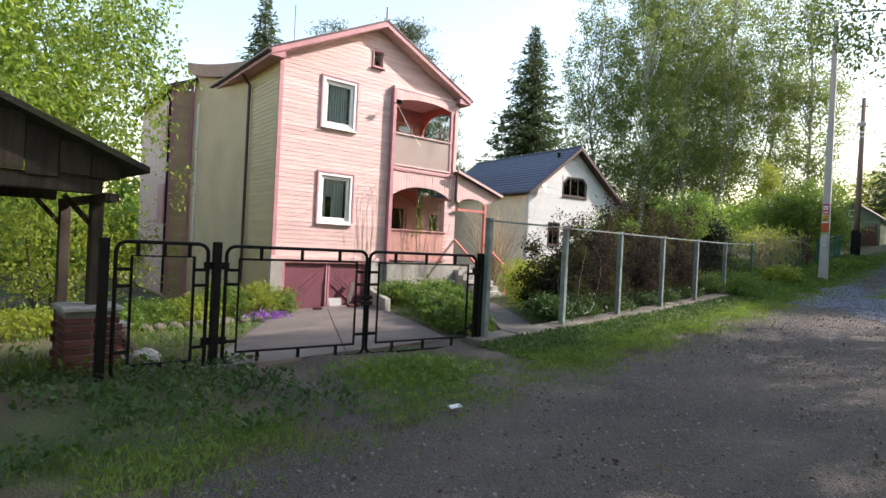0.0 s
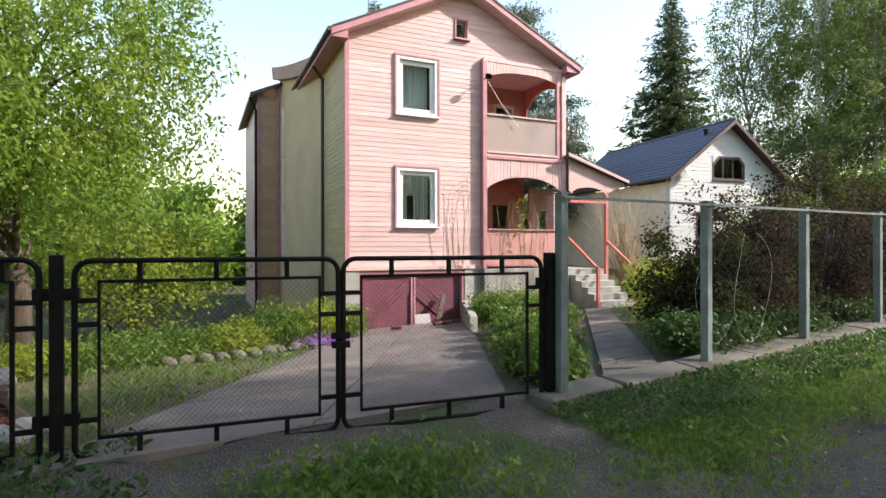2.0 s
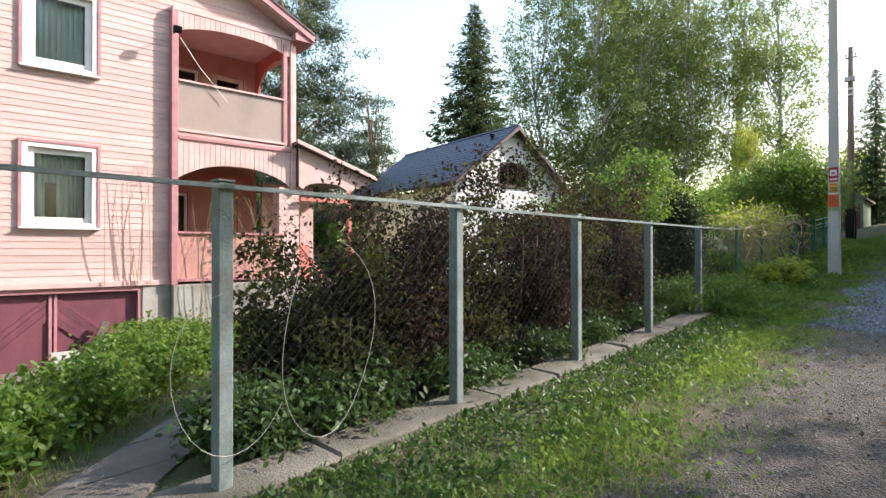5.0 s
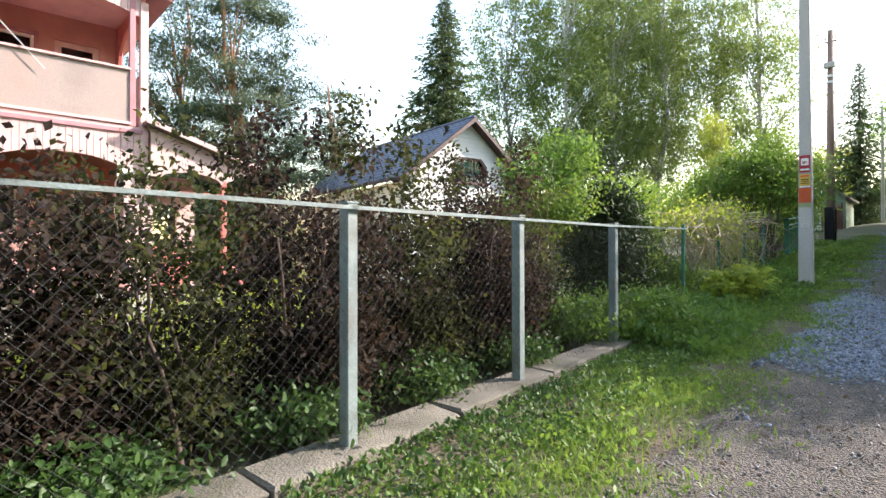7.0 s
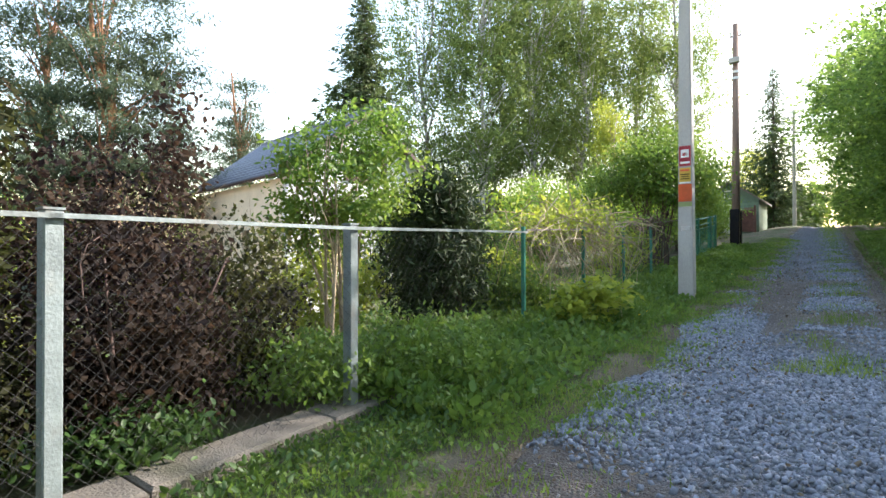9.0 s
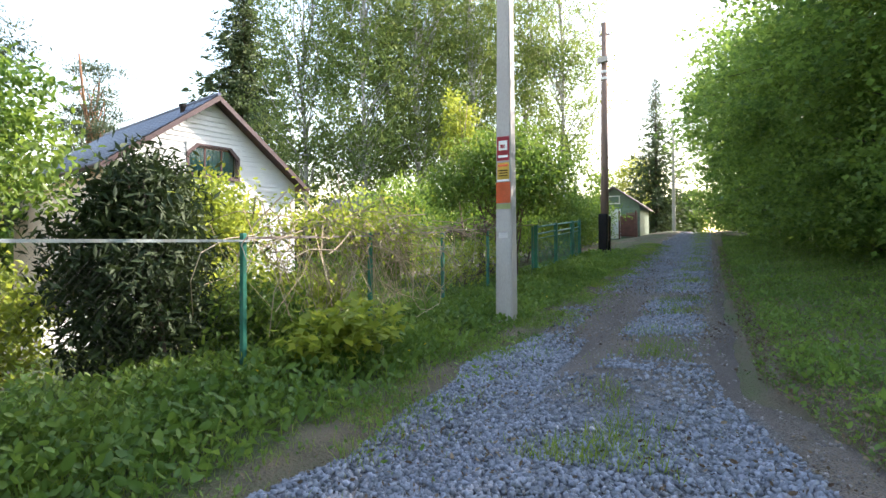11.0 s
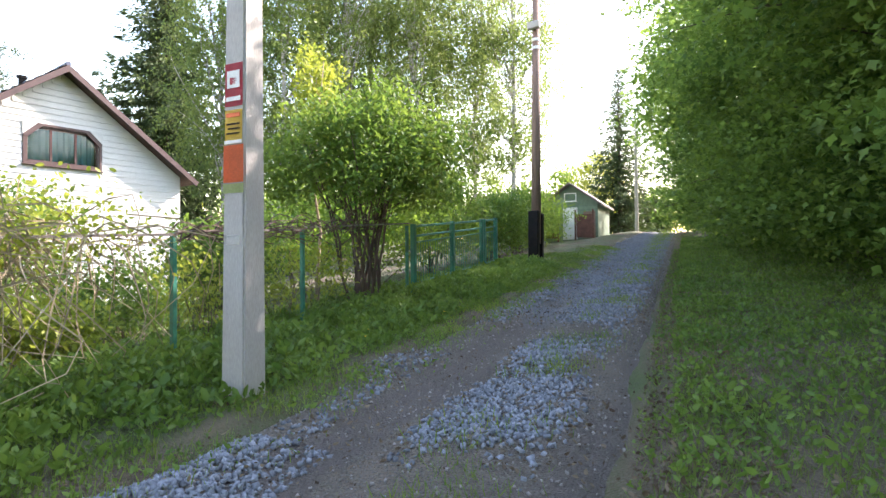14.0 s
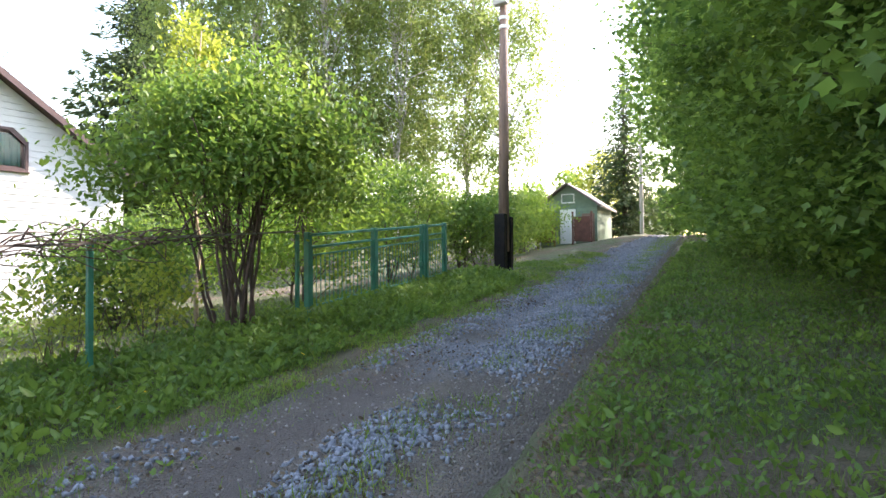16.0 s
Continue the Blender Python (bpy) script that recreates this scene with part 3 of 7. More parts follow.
def window(parent, a, b, z0, z1, y, casing, frame_mat, cols=(0.5,), curtain=None, casing_mat=None, deep=0.12, name="window", bar=0.06):
    """A window unit: casing round the opening, frame, mullions, panes and a sill."""
    w = new(name)
    w.parent = parent
    w.location = (a, y, z0)
    W, H = b - a, z1 - z0
    bm = bmesh.new()
    for r in ((-casing, 0.0, -casing, H + casing), (W, W + casing, -casing, H + casing), (0, W, H, H + casing), (0, W, -casing, 0)):
        box(bm, r[0], r[1], -0.045, 0.02, r[2], r[3], 0.006)
    part("casing", bm, casing_mat or frame_mat, w)
    bm = bmesh.new()
    for r in ((0, bar, 0, H), (W - bar, W, 0, H), (bar, W - bar, H - bar, H), (bar, W - bar, 0, bar)):
        box(bm, r[0], r[1], 0.03, 0.09, r[2], r[3], 0.005)
    part("window_frame", bm, frame_mat, w)
    xs = [bar] + [W * c for c in cols] + [W - bar]
    for c in cols:
        part("mullion", boxm(W * c - 0.03, W * c + 0.03, 0.03, 0.085, bar, H - bar), frame_mat, w)
    for p, q in zip(xs, xs[1:]):
        part("pane", boxm(p, q, 0.058, 0.064, bar, H - bar), M_GLASS, w)
    if curtain:
        bm = bmesh.new()
        n = 40
        rows = []
        for zz in (0.1, H * 0.55, H - 0.05):
            rows.append([bm.verts.new((bar + (W - 2 * bar) * i / n, 0.22 + 0.025 * math.sin(i * 1.3) + 0.01 * math.sin(i * 3.1), zz)) for i in range(n + 1)])
        for r0, r1 in zip(rows, rows[1:]):
            for i in range(n):
                if not (curtain[1] and 0.22 * n < i < 0.44 * n and r0 is rows[0]):
                    bm.faces.new((r0[i], r0[i + 1], r1[i + 1], r1[i]))
        part("curtain", bm, curtain[0], w)
    part("sill", boxm(-casing - 0.04, W + casing + 0.04, -0.11, 0.02, -casing - 0.035, -casing, bevel=0.006), casing_mat or frame_mat, w)
    # flat dark panel behind the panes: the room's shade as colour, no real room
    part("dark_room", boxm(-0.3, W + 0.3, 0.5, 0.56, -0.3, H + 0.3), M_ROOMSHADE, w)
    return w


# ---- pink house ----
house = thing("pink_house", pose(-4.95, 15.9, 0, 0, 0, 38.5), "two-storey pink wooden house with loggia, porch and basement garage", "house")
SL = 0.485
RIDGE_U, RIDGE_Z = 3.3, 8.5
W1, W2 = (1.44, 2.43, 2.09, 3.46), (1.44, 2.43, 5.02, 6.38)
ATT, GAR = (3.08, 3.4, 7.2, 7.66), (0.42, 3.24, -0.95, 0.77)
bm = bmesh.new()
wall_cells(bm, 0, 3.85, -1.2, 6.7, [W1, W2, GAR], 0, 0.25)
for a0, a1, lo, hi in ((0, 3.08, 6.7, None), (3.08, 3.4, 6.7, 7.2), (3.08, 3.4, 7.66, None), (3.4, 6.5, 6.7, None)):
    def top(u):
        return RIDGE_Z - 0.05 - abs(u - RIDGE_U) * SL
    if hi is None:
        poly = [(a0, lo), (a1, lo), (a1, max(lo, top(a1)))] + ([(RIDGE_U, top(RIDGE_U))] if a0 < RIDGE_U < a1 else []) + [(a0, max(lo + 0.01, top(a0)))]
    else:
        poly = [(a0, lo), (a1, lo), (a1, hi), (a0, hi)]
    prism(bm, poly, 0.0, 0.25)
front = part("front_wall", bm, M_PINK, house)
cas = 0.13


def front_spans(z):
    lo, hi = 0.08, 6.42
    if z > 6.85:
        half = (RIDGE_Z - 0.1 - z) / SL
        lo, hi = max(lo, RIDGE_U - half), min(hi, RIDGE_U + half)
    cuts = [(a - cas, b + cas) for a, b, c, e in (W1, W2) if c - cas < z < e + cas]
    if ATT[2] - 0.05 < z < ATT[3] + 0.05:
        cuts.append((ATT[0] - 0.05, ATT[1] + 0.05))
    if z < 6.66:
        cuts.append((3.8, 7))
    return minus([(lo, hi)], cuts)


siding(front, front_spans, 0.97, 8.42, 0.128, M_PINK)
part("corner_board", boxm(-0.02, 0.1, -0.05, 0.0, 0.9, 6.85, bevel=0.006), M_ROSE, house, "rose painted corner board")
part("skirt_board", boxm(-0.03, 3.82, -0.07, 0.0, 0.86, 0.965, bevel=0.008), M_ROSE_PALE, house)
window(house, *W2, 0.0, 0.09, M_WHITE, (), (M_CURTAIN, False), bar=0.11)
window(house, *W1, 0.0, 0.09, M_WHITE, (), (M_CURTAIN, True), bar=0.1)
window(house, *ATT, 0.0, 0.045, M_ROSE, (), None, name="attic_window", bar=0.03)
# rose surrounds outside the white casings
for a, b, c, e in (W1, W2):
    bm = bmesh.new()
    for r in ((a - 0.14, a - 0.092, c - 0.12, e + 0.14), (b + 0.092, b + 0.14, c - 0.12, e + 0.14), (a - 0.092, b + 0.092, e + 0.092, e + 0.14)):
        box(bm, r[0], r[1], -0.06, -0.0, r[2], r[3])
    part("window_surround", bm, M_ROSE, house)
# garage doors: two leaves of diagonal boards
bm = bmesh.new()
box(bm, GAR[0] - 0.08, GAR[0], -0.02, 0.05, -1.0, 0.85)
box(bm, GAR[1], GAR[1] + 0.08, -0.02, 0.05, -1.0, 0.85)
box(bm, GAR[0], GAR[1], -0.02, 0.05, 0.77, 0.86)
part("garage_frame", bm, M_ROSE, house)
for g0, g1, way in ((0.44, 1.82, 1), (1.85, 3.22, -1)):
    leaf = new("garage_door")
    leaf.parent = house
    leaf.location = (g0, 0.06, -0.92)
    W, H = g1 - g0, 1.66
    part("backing", boxm(0, W, 0.03, 0.06, 0, H), M_PLUM, leaf)
    n = 15
    for i in range(-9, n + 9):
        c = i * 0.16
        pts = []
        for x, z in ((0, c), (W, c + W * way * 0.9), (W, c + W * way * 0.9 + 0.15), (0, c + 0.15)):
            pts.append((x, min(max(z, 0), H)))
        if max(p[1] for p in pts) - min(p[1] for p in pts) > 0.05 and len({(round(a, 3), round(b, 3)) for a, b in pts}) == 4:
            part("board", prism(bmesh.new(), pts, random.uniform(0.0, 0.006), 0.03), M_PLUM, leaf)
    part("edge_board", boxm(W - 0.05 if way > 0 else 0, W if way > 0 else 0.05, -0.02, 0.03, 0, H), M_ROSE, leaf)
part("basement_plaster", boxm(-0.02, 0.34, -0.04, 0.0, -1.2, 0.86), M_CONC, house)
part("basement_plaster", boxm(3.32, 3.84, -0.04, 0.0, -1.2, 0.86), M_CONC, house)
# loggia and porch block, standing 15 cm proud of the wall
Y0 = -0.16
bm = bmesh.new()
box(bm, 3.85, 6.5, Y0, 9, 6.62, 6.72)
part("loggia_ceiling", bm, M_ROSE_PALE, house)
bm = bmesh.new()
box(bm, 3.85, 6.62, Y0, 2.0, 3.9, 4.06)
part("balcony_floor", bm, M_ROSE_PALE, house)
bm = bmesh.new()
wall_cells(bm, 3.85, 6.5, 0.86, 6.62, [(4.05, 4.75, 1.7, 3.0), (4.2, 5.0, 5.0, 6.1), (5.35, 6.15, 4.06, 6.1), (5.2, 6.0, 0.9, 2.95)], 1.95, 2.1)
box(bm, 3.85, 3.98, 0.0, 1.95, 0.86, 6.62)
part("loggia_back_wall", bm, M_CORAL, house)
window(house, 4.05, 4.75, 1.7, 3.0, 1.95, 0.09, M_WHITE, (), None, M_ROSE)
window(house, 4.2, 5.0, 5.0, 6.1, 1.95, 0.08, M_WHITE, (), None, M_ROSE)
for a, b, c, e in ((5.35, 6.15, 4.06, 6.1), (5.2, 6.0, 0.9, 2.95)):
    door = new("balcony_door" if c > 3 else "porch_door")
    door.parent = house
    door.location = (a, 1.98, c)
    W, H = b - a, e - c
    bm = bmesh.new()
    wall_cells(bm, 0, W, 0, H, [(0.12, W - 0.12, 0.9, H - 0.12)], 0.0, 0.05)
    part("door_leaf", bm, M_ROSE_PALE if c > 3 else M_CORAL, door)
    part("pane", boxm(0.12, W - 0.12, 0.02, 0.026, 0.9, H - 0.12), M_GLASS, door)
    part("door_handle", tube(bmesh.new(), [(0.06, -0.01, 0.95), (0.06, -0.05, 0.95), (0.06, -0.05, 1.15), (0.06, -0.01, 1.15)], 0.01), M_BLACK, door)
part("post", boxm(3.82, 3.95, Y0 - 0.02, 0.02, 0.86, 6.62, bevel=0.008), M_ROSE, house)
part("post", boxm(6.28, 6.38, Y0 - 0.01, Y0 + 0.1, 4.06, 6.5, bevel=0.006), M_ROSE, house)
part("post", boxm(6.46, 6.6, Y0 - 0.02, Y0 + 0.1, 3.0, 6.5, bevel=0.006), M_ROSE_PALE, house)
part("post", boxm(6.46, 6.6, 1.9, 2.04, 4.06, 6.6, bevel=0.006), M_ROSE, house)


def valance(parent, a, b, ztop, zend, zmid, y, material, pitch=0.11):
    """A row of upright boards whose lower ends follow an arch."""
    n = max(2, round((b - a) / pitch))
    for i in range(n):
        p, q = a + (b - a) * i / n, a + (b - a) * (i + 1) / n - 0.008

        def low(u):
            k = (u - a) / (b - a) * 2 - 1
            return zmid - (zmid - zend) * abs(k) ** 2.4
        part("valance_board", prism(bmesh.new(), [(p, low(p)), (q, low(q)), (q, ztop), (p, ztop)], y + random.uniform(0, 0.006), y + 0.03), material, parent)


val = part("balcony_fascia", boxm(3.95, 6.48, Y0 + 0.03, Y0 + 0.06, 6.5, 6.62), M_ROSE_PALE, house)
valance(val, 3.95, 6.46, 6.6, 6.2, 6.4, Y0, M_ROSE_PALE)
val = part("porch_frieze", boxm(3.95, 6.48, Y0 + 0.03, Y0 + 0.06, 3.5, 3.92), M_ROSE_PALE, house)
valance(val, 3.95, 6.46, 3.92, 3.1, 3.45, Y0, M_ROSE_PALE)
part("frieze_rail", boxm(3.95, 6.5, Y0 - 0.03, Y0 + 0.04, 3.92, 4.0, bevel=0.006), M_ROSE, house)
# inner arches of the loggia side
bm = bmesh.new()
pts = [(0.0, 6.6), (2.05, 6.6), (2.05, 5.75)] + [(1.02 + 0.98 * math.cos(a), 5.75 + 0.62 * math.sin(a)) for a in np.linspace(0, math.pi, 9)] + [(0.0, 5.75)]
prism(bm, pts, 0, 0.06)
arch = part("side_arch", bm, M_REDPAINT, house)
arch.matrix_local = Matrix.Translation((6.55, Y0, 0)) @ Matrix.Rotation(radians(90), 4, "Z")
bm = bmesh.new()
prism(bm, [(3.98, 2.95)] + [(5.15 - 1.15 * math.cos(a), 2.95 + 0.42 * math.sin(a)) for a in np.linspace(0, math.pi, 11)] + [(6.32, 2.95), (6.32, 3.5), (3.98, 3.5)], 1.8, 1.86)
part("inner_arch", bm, M_REDPAINT, house)
# balustrade sheets with rails
for zb, zt, mt, nm in ((4.14, 5.13, M_FROST, "balcony_panel"), (0.98, 1.93, M_CORAL, "porch_panel")):
    part(nm, boxm(3.96, 6.28, Y0 + 0.02, Y0 + 0.035, zb, zt), mt, house, "dull translucent balcony sheet" if zb > 3 else "")
    for r0, r1 in ((zt, zt + 0.045), (zb - 0.06, zb - 0.005)):
        part("balustrade_rail", boxm(3.95, 6.3, Y0 - 0.03, Y0 + 0.07, r0, r1, bevel=0.005), M_ROSE_PALE if zb > 3 else M_ROSE, house)
part("balcony_side_panel", boxm(6.5, 6.52, Y0 + 0.1, 1.9, 4.14, 5.13), M_FROST, house)
# porch: masonry base, boarded column, lean-to roof, steps
part("porch_base", boxm(3.85, 6.7, Y0 - 0.02, 2.1, -1.2, 0.86, bevel=0.02), M_CONC, house, "grey rendered porch base")
col = part("porch_column", boxm(6.2, 6.68, Y0 + 0.03, Y0 + 0.4, 0.86, 3.0), M_PINK, house)
siding(col, lambda z: [(6.19, 6.69)], 0.9, 2.98, 0.128, M_PINK, turn=Matrix.Translation((0, Y0 + 0.03, 0)))
bm = bmesh.new()
prism(bm, [(6.5, 4.16), (6.7, 4.16), (8.78, 3.46), (8.78, 3.4), (6.5, 4.08)], -0.45, 2.4)
part("porch_roof", bm, M_ROOFBROWN, house)
bm = bmesh.new()
prism(bm, [(6.62, 4.07), (6.62, 3.12)] + [(7.35 - 0.62 * math.cos(a), 3.05 + 0.2 * math.sin(a)) for a in np.linspace(0, math.pi, 9)] + [(8.1, 3.12), (8.7, 3.36), (8.7, 3.42)], -0.3, -0.26)
part("porch_fascia", bm, M_ROSE_PALE, house)
bm = bmesh.new()
box(bm, 6.5, 8.75, -0.47, -0.43, 0, 0.09)
vv = list(bm.verts)
for w_ in vv:
    w_.co.z += 4.12 - (w_.co.x - 6.5) * 0.315
part("porch_barge_board", bm, M_ROSE_PALE, house)
part("post", boxm(7.98, 8.08, -0.3, -0.2, -0.4, 3.15, bevel=0.008), M_REDPAINT, house, "red painted porch post")
part("beam", boxm(6.68, 8.08, -0.29, -0.21, 2.78, 2.86), M_REDPAINT, house)
part("porch_landing", boxm(6.7, 8.1, -0.1, 1.8, -0.8, 0.8), M_CONC, house)
for i in range(5):
    part("step", boxm(6.78, 8.0, -0.1 - (i + 1) * 0.28, -0.1 - i * 0.28 + 0.02, -0.9, 0.64 - i * 0.17, bevel=0.012), M_CONC, house)
for x in (6.72, 8.05):
    bm = bmesh.new()
    tube(bm, [(x, -0.15, 1.72), (x, -1.45, 0.85)], 0.045, 4)
    part("stair_rail", bm, M_REDPAINT, house, "sloping red handrail board")
    part("newel", boxm(x - 0.04, x + 0.04, -1.5, -1.42, -0.4, 0.92), M_REDPAINT, house)
part("porch_side_board", boxm(6.74, 7.95, 1.7, 1.75, 0.8, 1.75), M_REDPAINT, house)
bm = bmesh.new()
wall_cells(bm, 6.6, 8.1, 0.8, 3.4, [(7.0, 7.7, 0.8, 2.7)], 1.8, 1.9)
part("porch_side_wall", bm, M_ROSE_PALE, house)
# left wall with ochre boards, right wall, back
bm = bmesh.new()
box(bm, 0, 0.25, 0.25, 9, -1.2, 6.75)
box(bm, 6.25, 6.5, 2.1, 9, -1.2, 6.75)
box(bm, 0, 6.5, 8.75, 9, -1.2, 6.75)
box(bm, 0.25, 6.25, 0.25, 8.75, 3.75, 3.85)
box(bm, 0.25, 6.25, 0.25, 8.75, 0.8, 0.86)
side = part("side_wall", bm, M_YELLOWSIDE, house)
siding(side, lambda z: [(0.0, 2.4)], 0.95, 6.6, 0.128, M_YELLOWSIDE, turn=Matrix.Translation((0, 2.4, 0)) @ Matrix.Rotation(radians(-90), 4, "Z"))
# roof
for sgn, u0 in ((-1, -0.42), (1, 6.98)):
    bm = bmesh.new()
    zt = RIDGE_Z + 0.12
    ze = zt - abs(u0 - RIDGE_U) * SL
    prism(bm, [(RIDGE_U, zt), (u0, ze), (u0, ze - 0.05), (RIDGE_U, zt - 0.05)], -0.42, 9.4)
    part("roof_slope", bm, M_ROOFBROWN, house)
    bm = bmesh.new()
    prism(bm, [(RIDGE_U, zt - 0.055), (u0, ze - 0.055), (u0, ze - 0.21), (RIDGE_U, zt - 0.21)], -0.4, -0.36)
    part("barge_board", bm, M_ROSE, house, "rose painted barge board")
    bm = bmesh.new()
    prism(bm, [(RIDGE_U, zt - 0.2), (u0 + sgn * -0.02, ze - 0.2), (u0 + sgn * -0.02, ze - 0.225), (RIDGE_U, zt - 0.225)], -0.36, 0.0)
    part("soffit", bm, M_ROSE_PALE, house)
    part("eave_soffit", boxm(min(u0, -0.0 if sgn < 0 else 6.5), max(u0, 0.0 if sgn < 0 else 6.5), -0.36, 9.3, ze - 0.24, ze - 0.06), M_ROSE, house)
    tb = bmesh.new()
    tube(tb, [(u0 - sgn * -0.05, -0.4, ze - 0.08), (u0 - sgn * -0.05, 9.3, ze - 0.1)], 0.06, 8)
    part("gutter", tb, M_ROOFBROWN, house)
part("downpipe", tube(bmesh.new(), [(-0.4, 2.1, 6.6), (-0.1, 2.25, 6.3), (-0.1, 2.25, -0.7)], 0.05, 8), M_ROOFBROWN, house)
part("antenna", tube(bmesh.new(), [(1.2, 2, 7.4), (1.2, 2, 9.2)], 0.012, 5), M_WIRE, house)
# beige rendered stair tower on the side, splayed in plan
foot = [(0.02, 2.35), (-0.74, 6.35), (0.5, 6.35), (0.5, 2.35)]
tops = [6.75, 7.35, 7.35, 6.75]
bm = bmesh.new()
lo = [bm.verts.new((x, y, -1.2)) for x, y in foot]
hi = [bm.verts.new((x, y, z)) for (x, y), z in zip(foot, tops)]
bm.faces.new(lo)
bm.faces.new(hi[::-1])
for i in range(4):
    bm.faces.new((lo[i], hi[i], hi[(i + 1) % 4], lo[(i + 1) % 4]))
bmesh.ops.recalc_face_normals(bm, faces=bm.faces)
part("stair_tower", bm, M_STUCCO, house, "plain beige rendered stair tower")
bm = bmesh.new()
n = 12
rows = []
for i in range(n + 1):
    k = i / n
    x, y = 0.1 + (-0.85 - 0.1) * k, 2.0 + (6.5 - 2.0) * k
    z = 6.66 + 0.3 * k + 0.4 * k ** 2.2
    rows.append([bm.verts.new(p) for p in ((x - 0.12, y - 0.05, z), (x - 0.16, y - 0.06, z + 0.42), (x + 0.6, y + 0.1, z + 0.5), (x + 0.6, y + 0.1, z))])
for r0, r1 in zip(rows, rows[1:]):
    for i in range(4):
        bm.faces.new((r0[i], r1[i], r1[(i + 1) % 4], r0[(i + 1) % 4]))
bm.faces.new(rows[0])
bm.faces.new(rows[-1][::-1])
bmesh.ops.recalc_face_normals(bm, faces=bm.faces)
part("tower_fascia", bm, M_FASCIA, house, "upswept brown-pink roof edge")
bm = bmesh.new()
for z0 in (1.2, 2.9, 4.6):
    box(bm, -0.03, 0.03, -0.06, 0.0, z0, z0 + 1.64)
strip = part("white_strip_window", bm, M_WHITE, house)
strip.matrix_local = Matrix.Translation((-0.66, 5.9, 0)) @ Matrix.Rotation(radians(-80), 4, "Z")
bm = bmesh.new()
box(bm, -1.42, -0.5, 6.4, 12, -1.2, 6.75)
box(bm, -0.5, 6.5, 9, 12, -1.2, 6.75)
back = part("rear_wing", bm, M_BROWNSIDE, house)
siding(back, lambda z: [(-1.42, -0.76)], -0.6, 6.7, 0.15, M_BROWNSIDE, turn=Matrix.Translation((0, 6.4, 0)))
part("wing_corner_board", boxm(-1.5, -1.36, 6.34, 6.4, -0.8, 6.75), M_ROSE, house)
part("wing_corner_board", boxm(-0.86, -0.76, 6.32, 6.4, -0.8, 7.2), M_ROSE, house)
bm = bmesh.new()
prism(bm, [(-1.75, 6.62), (-0.5, 7.2), (-0.5, 7.3), (-1.75, 6.75)], 6.1, 12.2)
box(bm, -0.5, 6.6, 8.9, 12.2, 6.75, 6.9)
part("wing_roof", bm, M_ROOFBROWN, house)
part("wing_side_cladding", boxm(-1.46, -1.425, 6.45, 12, -0.8, 6.6), M_ROSE_PALE, house)
for z0 in (1.8, 4.6):
    part("side_window_trim", boxm(-1.5, -1.462, 7.0, 8.0, z0, z0 + 1.5), M_ROSE, house)
part("wing_downpipe", tube(bmesh.new(), [(-1.75, 6.2, 6.6), (-1.55, 6.3, 6.2), (-1.55, 6.3, -0.7)], 0.045, 7), M_BLACK, house)
part("washing_line", tube(bmesh.new(), [(3.98, Y0 - 0.02, 6.05), (4.35, Y0 - 0.06, 5.5), (4.95, Y0 - 0.05, 4.85)], 0.008, 4), M_WHITE, house, "slack white cord across the loggia")
# spotlight on the loggia post
lampu = thing("wall_spotlight", pose(-4.95, 15.9, 0, 0, 0, 38.5) @ pose(3.86, Y0 - 0.02, 6.1), "small black floodlight fixed to the loggia post", "lamp")
part("bracket", tube(bmesh.new(), [(0, 0, 0), (0, -0.12, 0.02), (0, -0.22, 0.0)], 0.015), M_BLACK, lampu)
part("housing", boxm(-0.08, 0.08, -0.3, -0.2, -0.06, 0.07, bevel=0.01), M_BLACK, lampu)
part("lens", boxm(-0.06, 0.06, -0.306, -0.3, -0.045, 0.055), M_GLASS, lampu)

# ---- white house behind ----
white = thing("white_house", pose(5.135, 34.106, 0, 0, 0, 33.5), "white boarded house with a slate-blue metal tile roof", "house")
WW, SLW, RZ = 7.92, 0.76, 8.22
bm = bmesh.new()
wall_cells(bm, 0, WW, -0.6, 4.95, [(1.85, 2.7, 1.95, 3.3)], 0, 0.25)
half = WW / 2
up = (2.97, 5.06, 5.2, 6.35)


def wtop(u):
    return RZ - abs(u - half) * SLW


for a0, a1, lo_, hi_ in ((0, up[0], 4.95, None), (up[0], up[1], 4.95, up[2]), (up[0], up[1], up[3], None), (up[1], WW, 4.95, None)):
    if hi_ is None:
        poly = [(a0, lo_), (a1, lo_), (a1, max(lo_ + 0.01, wtop(a1)))] + ([(half, wtop(half))] if a0 < half < a1 else []) + [(a0, max(lo_ + 0.01, wtop(a0)))]
    else:
        poly = [(a0, lo_), (a1, lo_), (a1, hi_), (a0, hi_)]
    prism(bm, poly, 0, 0.25)
wf = part("front_wall", bm, M_WSIDE, white)


def white_spans(z):
    lo, hi = 0.05, WW - 0.05
    if z > 4.95:
        h = (RZ - 0.1 - z) / SLW
        lo, hi = max(lo, half - h), min(hi, half + h)
    cuts = []
    if up[2] - 0.1 < z < up[3] + 0.1:
        cuts.append((up[0] - 0.1, up[1] + 0.1))
    if 1.85 < z < 3.4:
        cuts.append((1.75, 2.8))
    return minus([(lo, hi)], cuts)


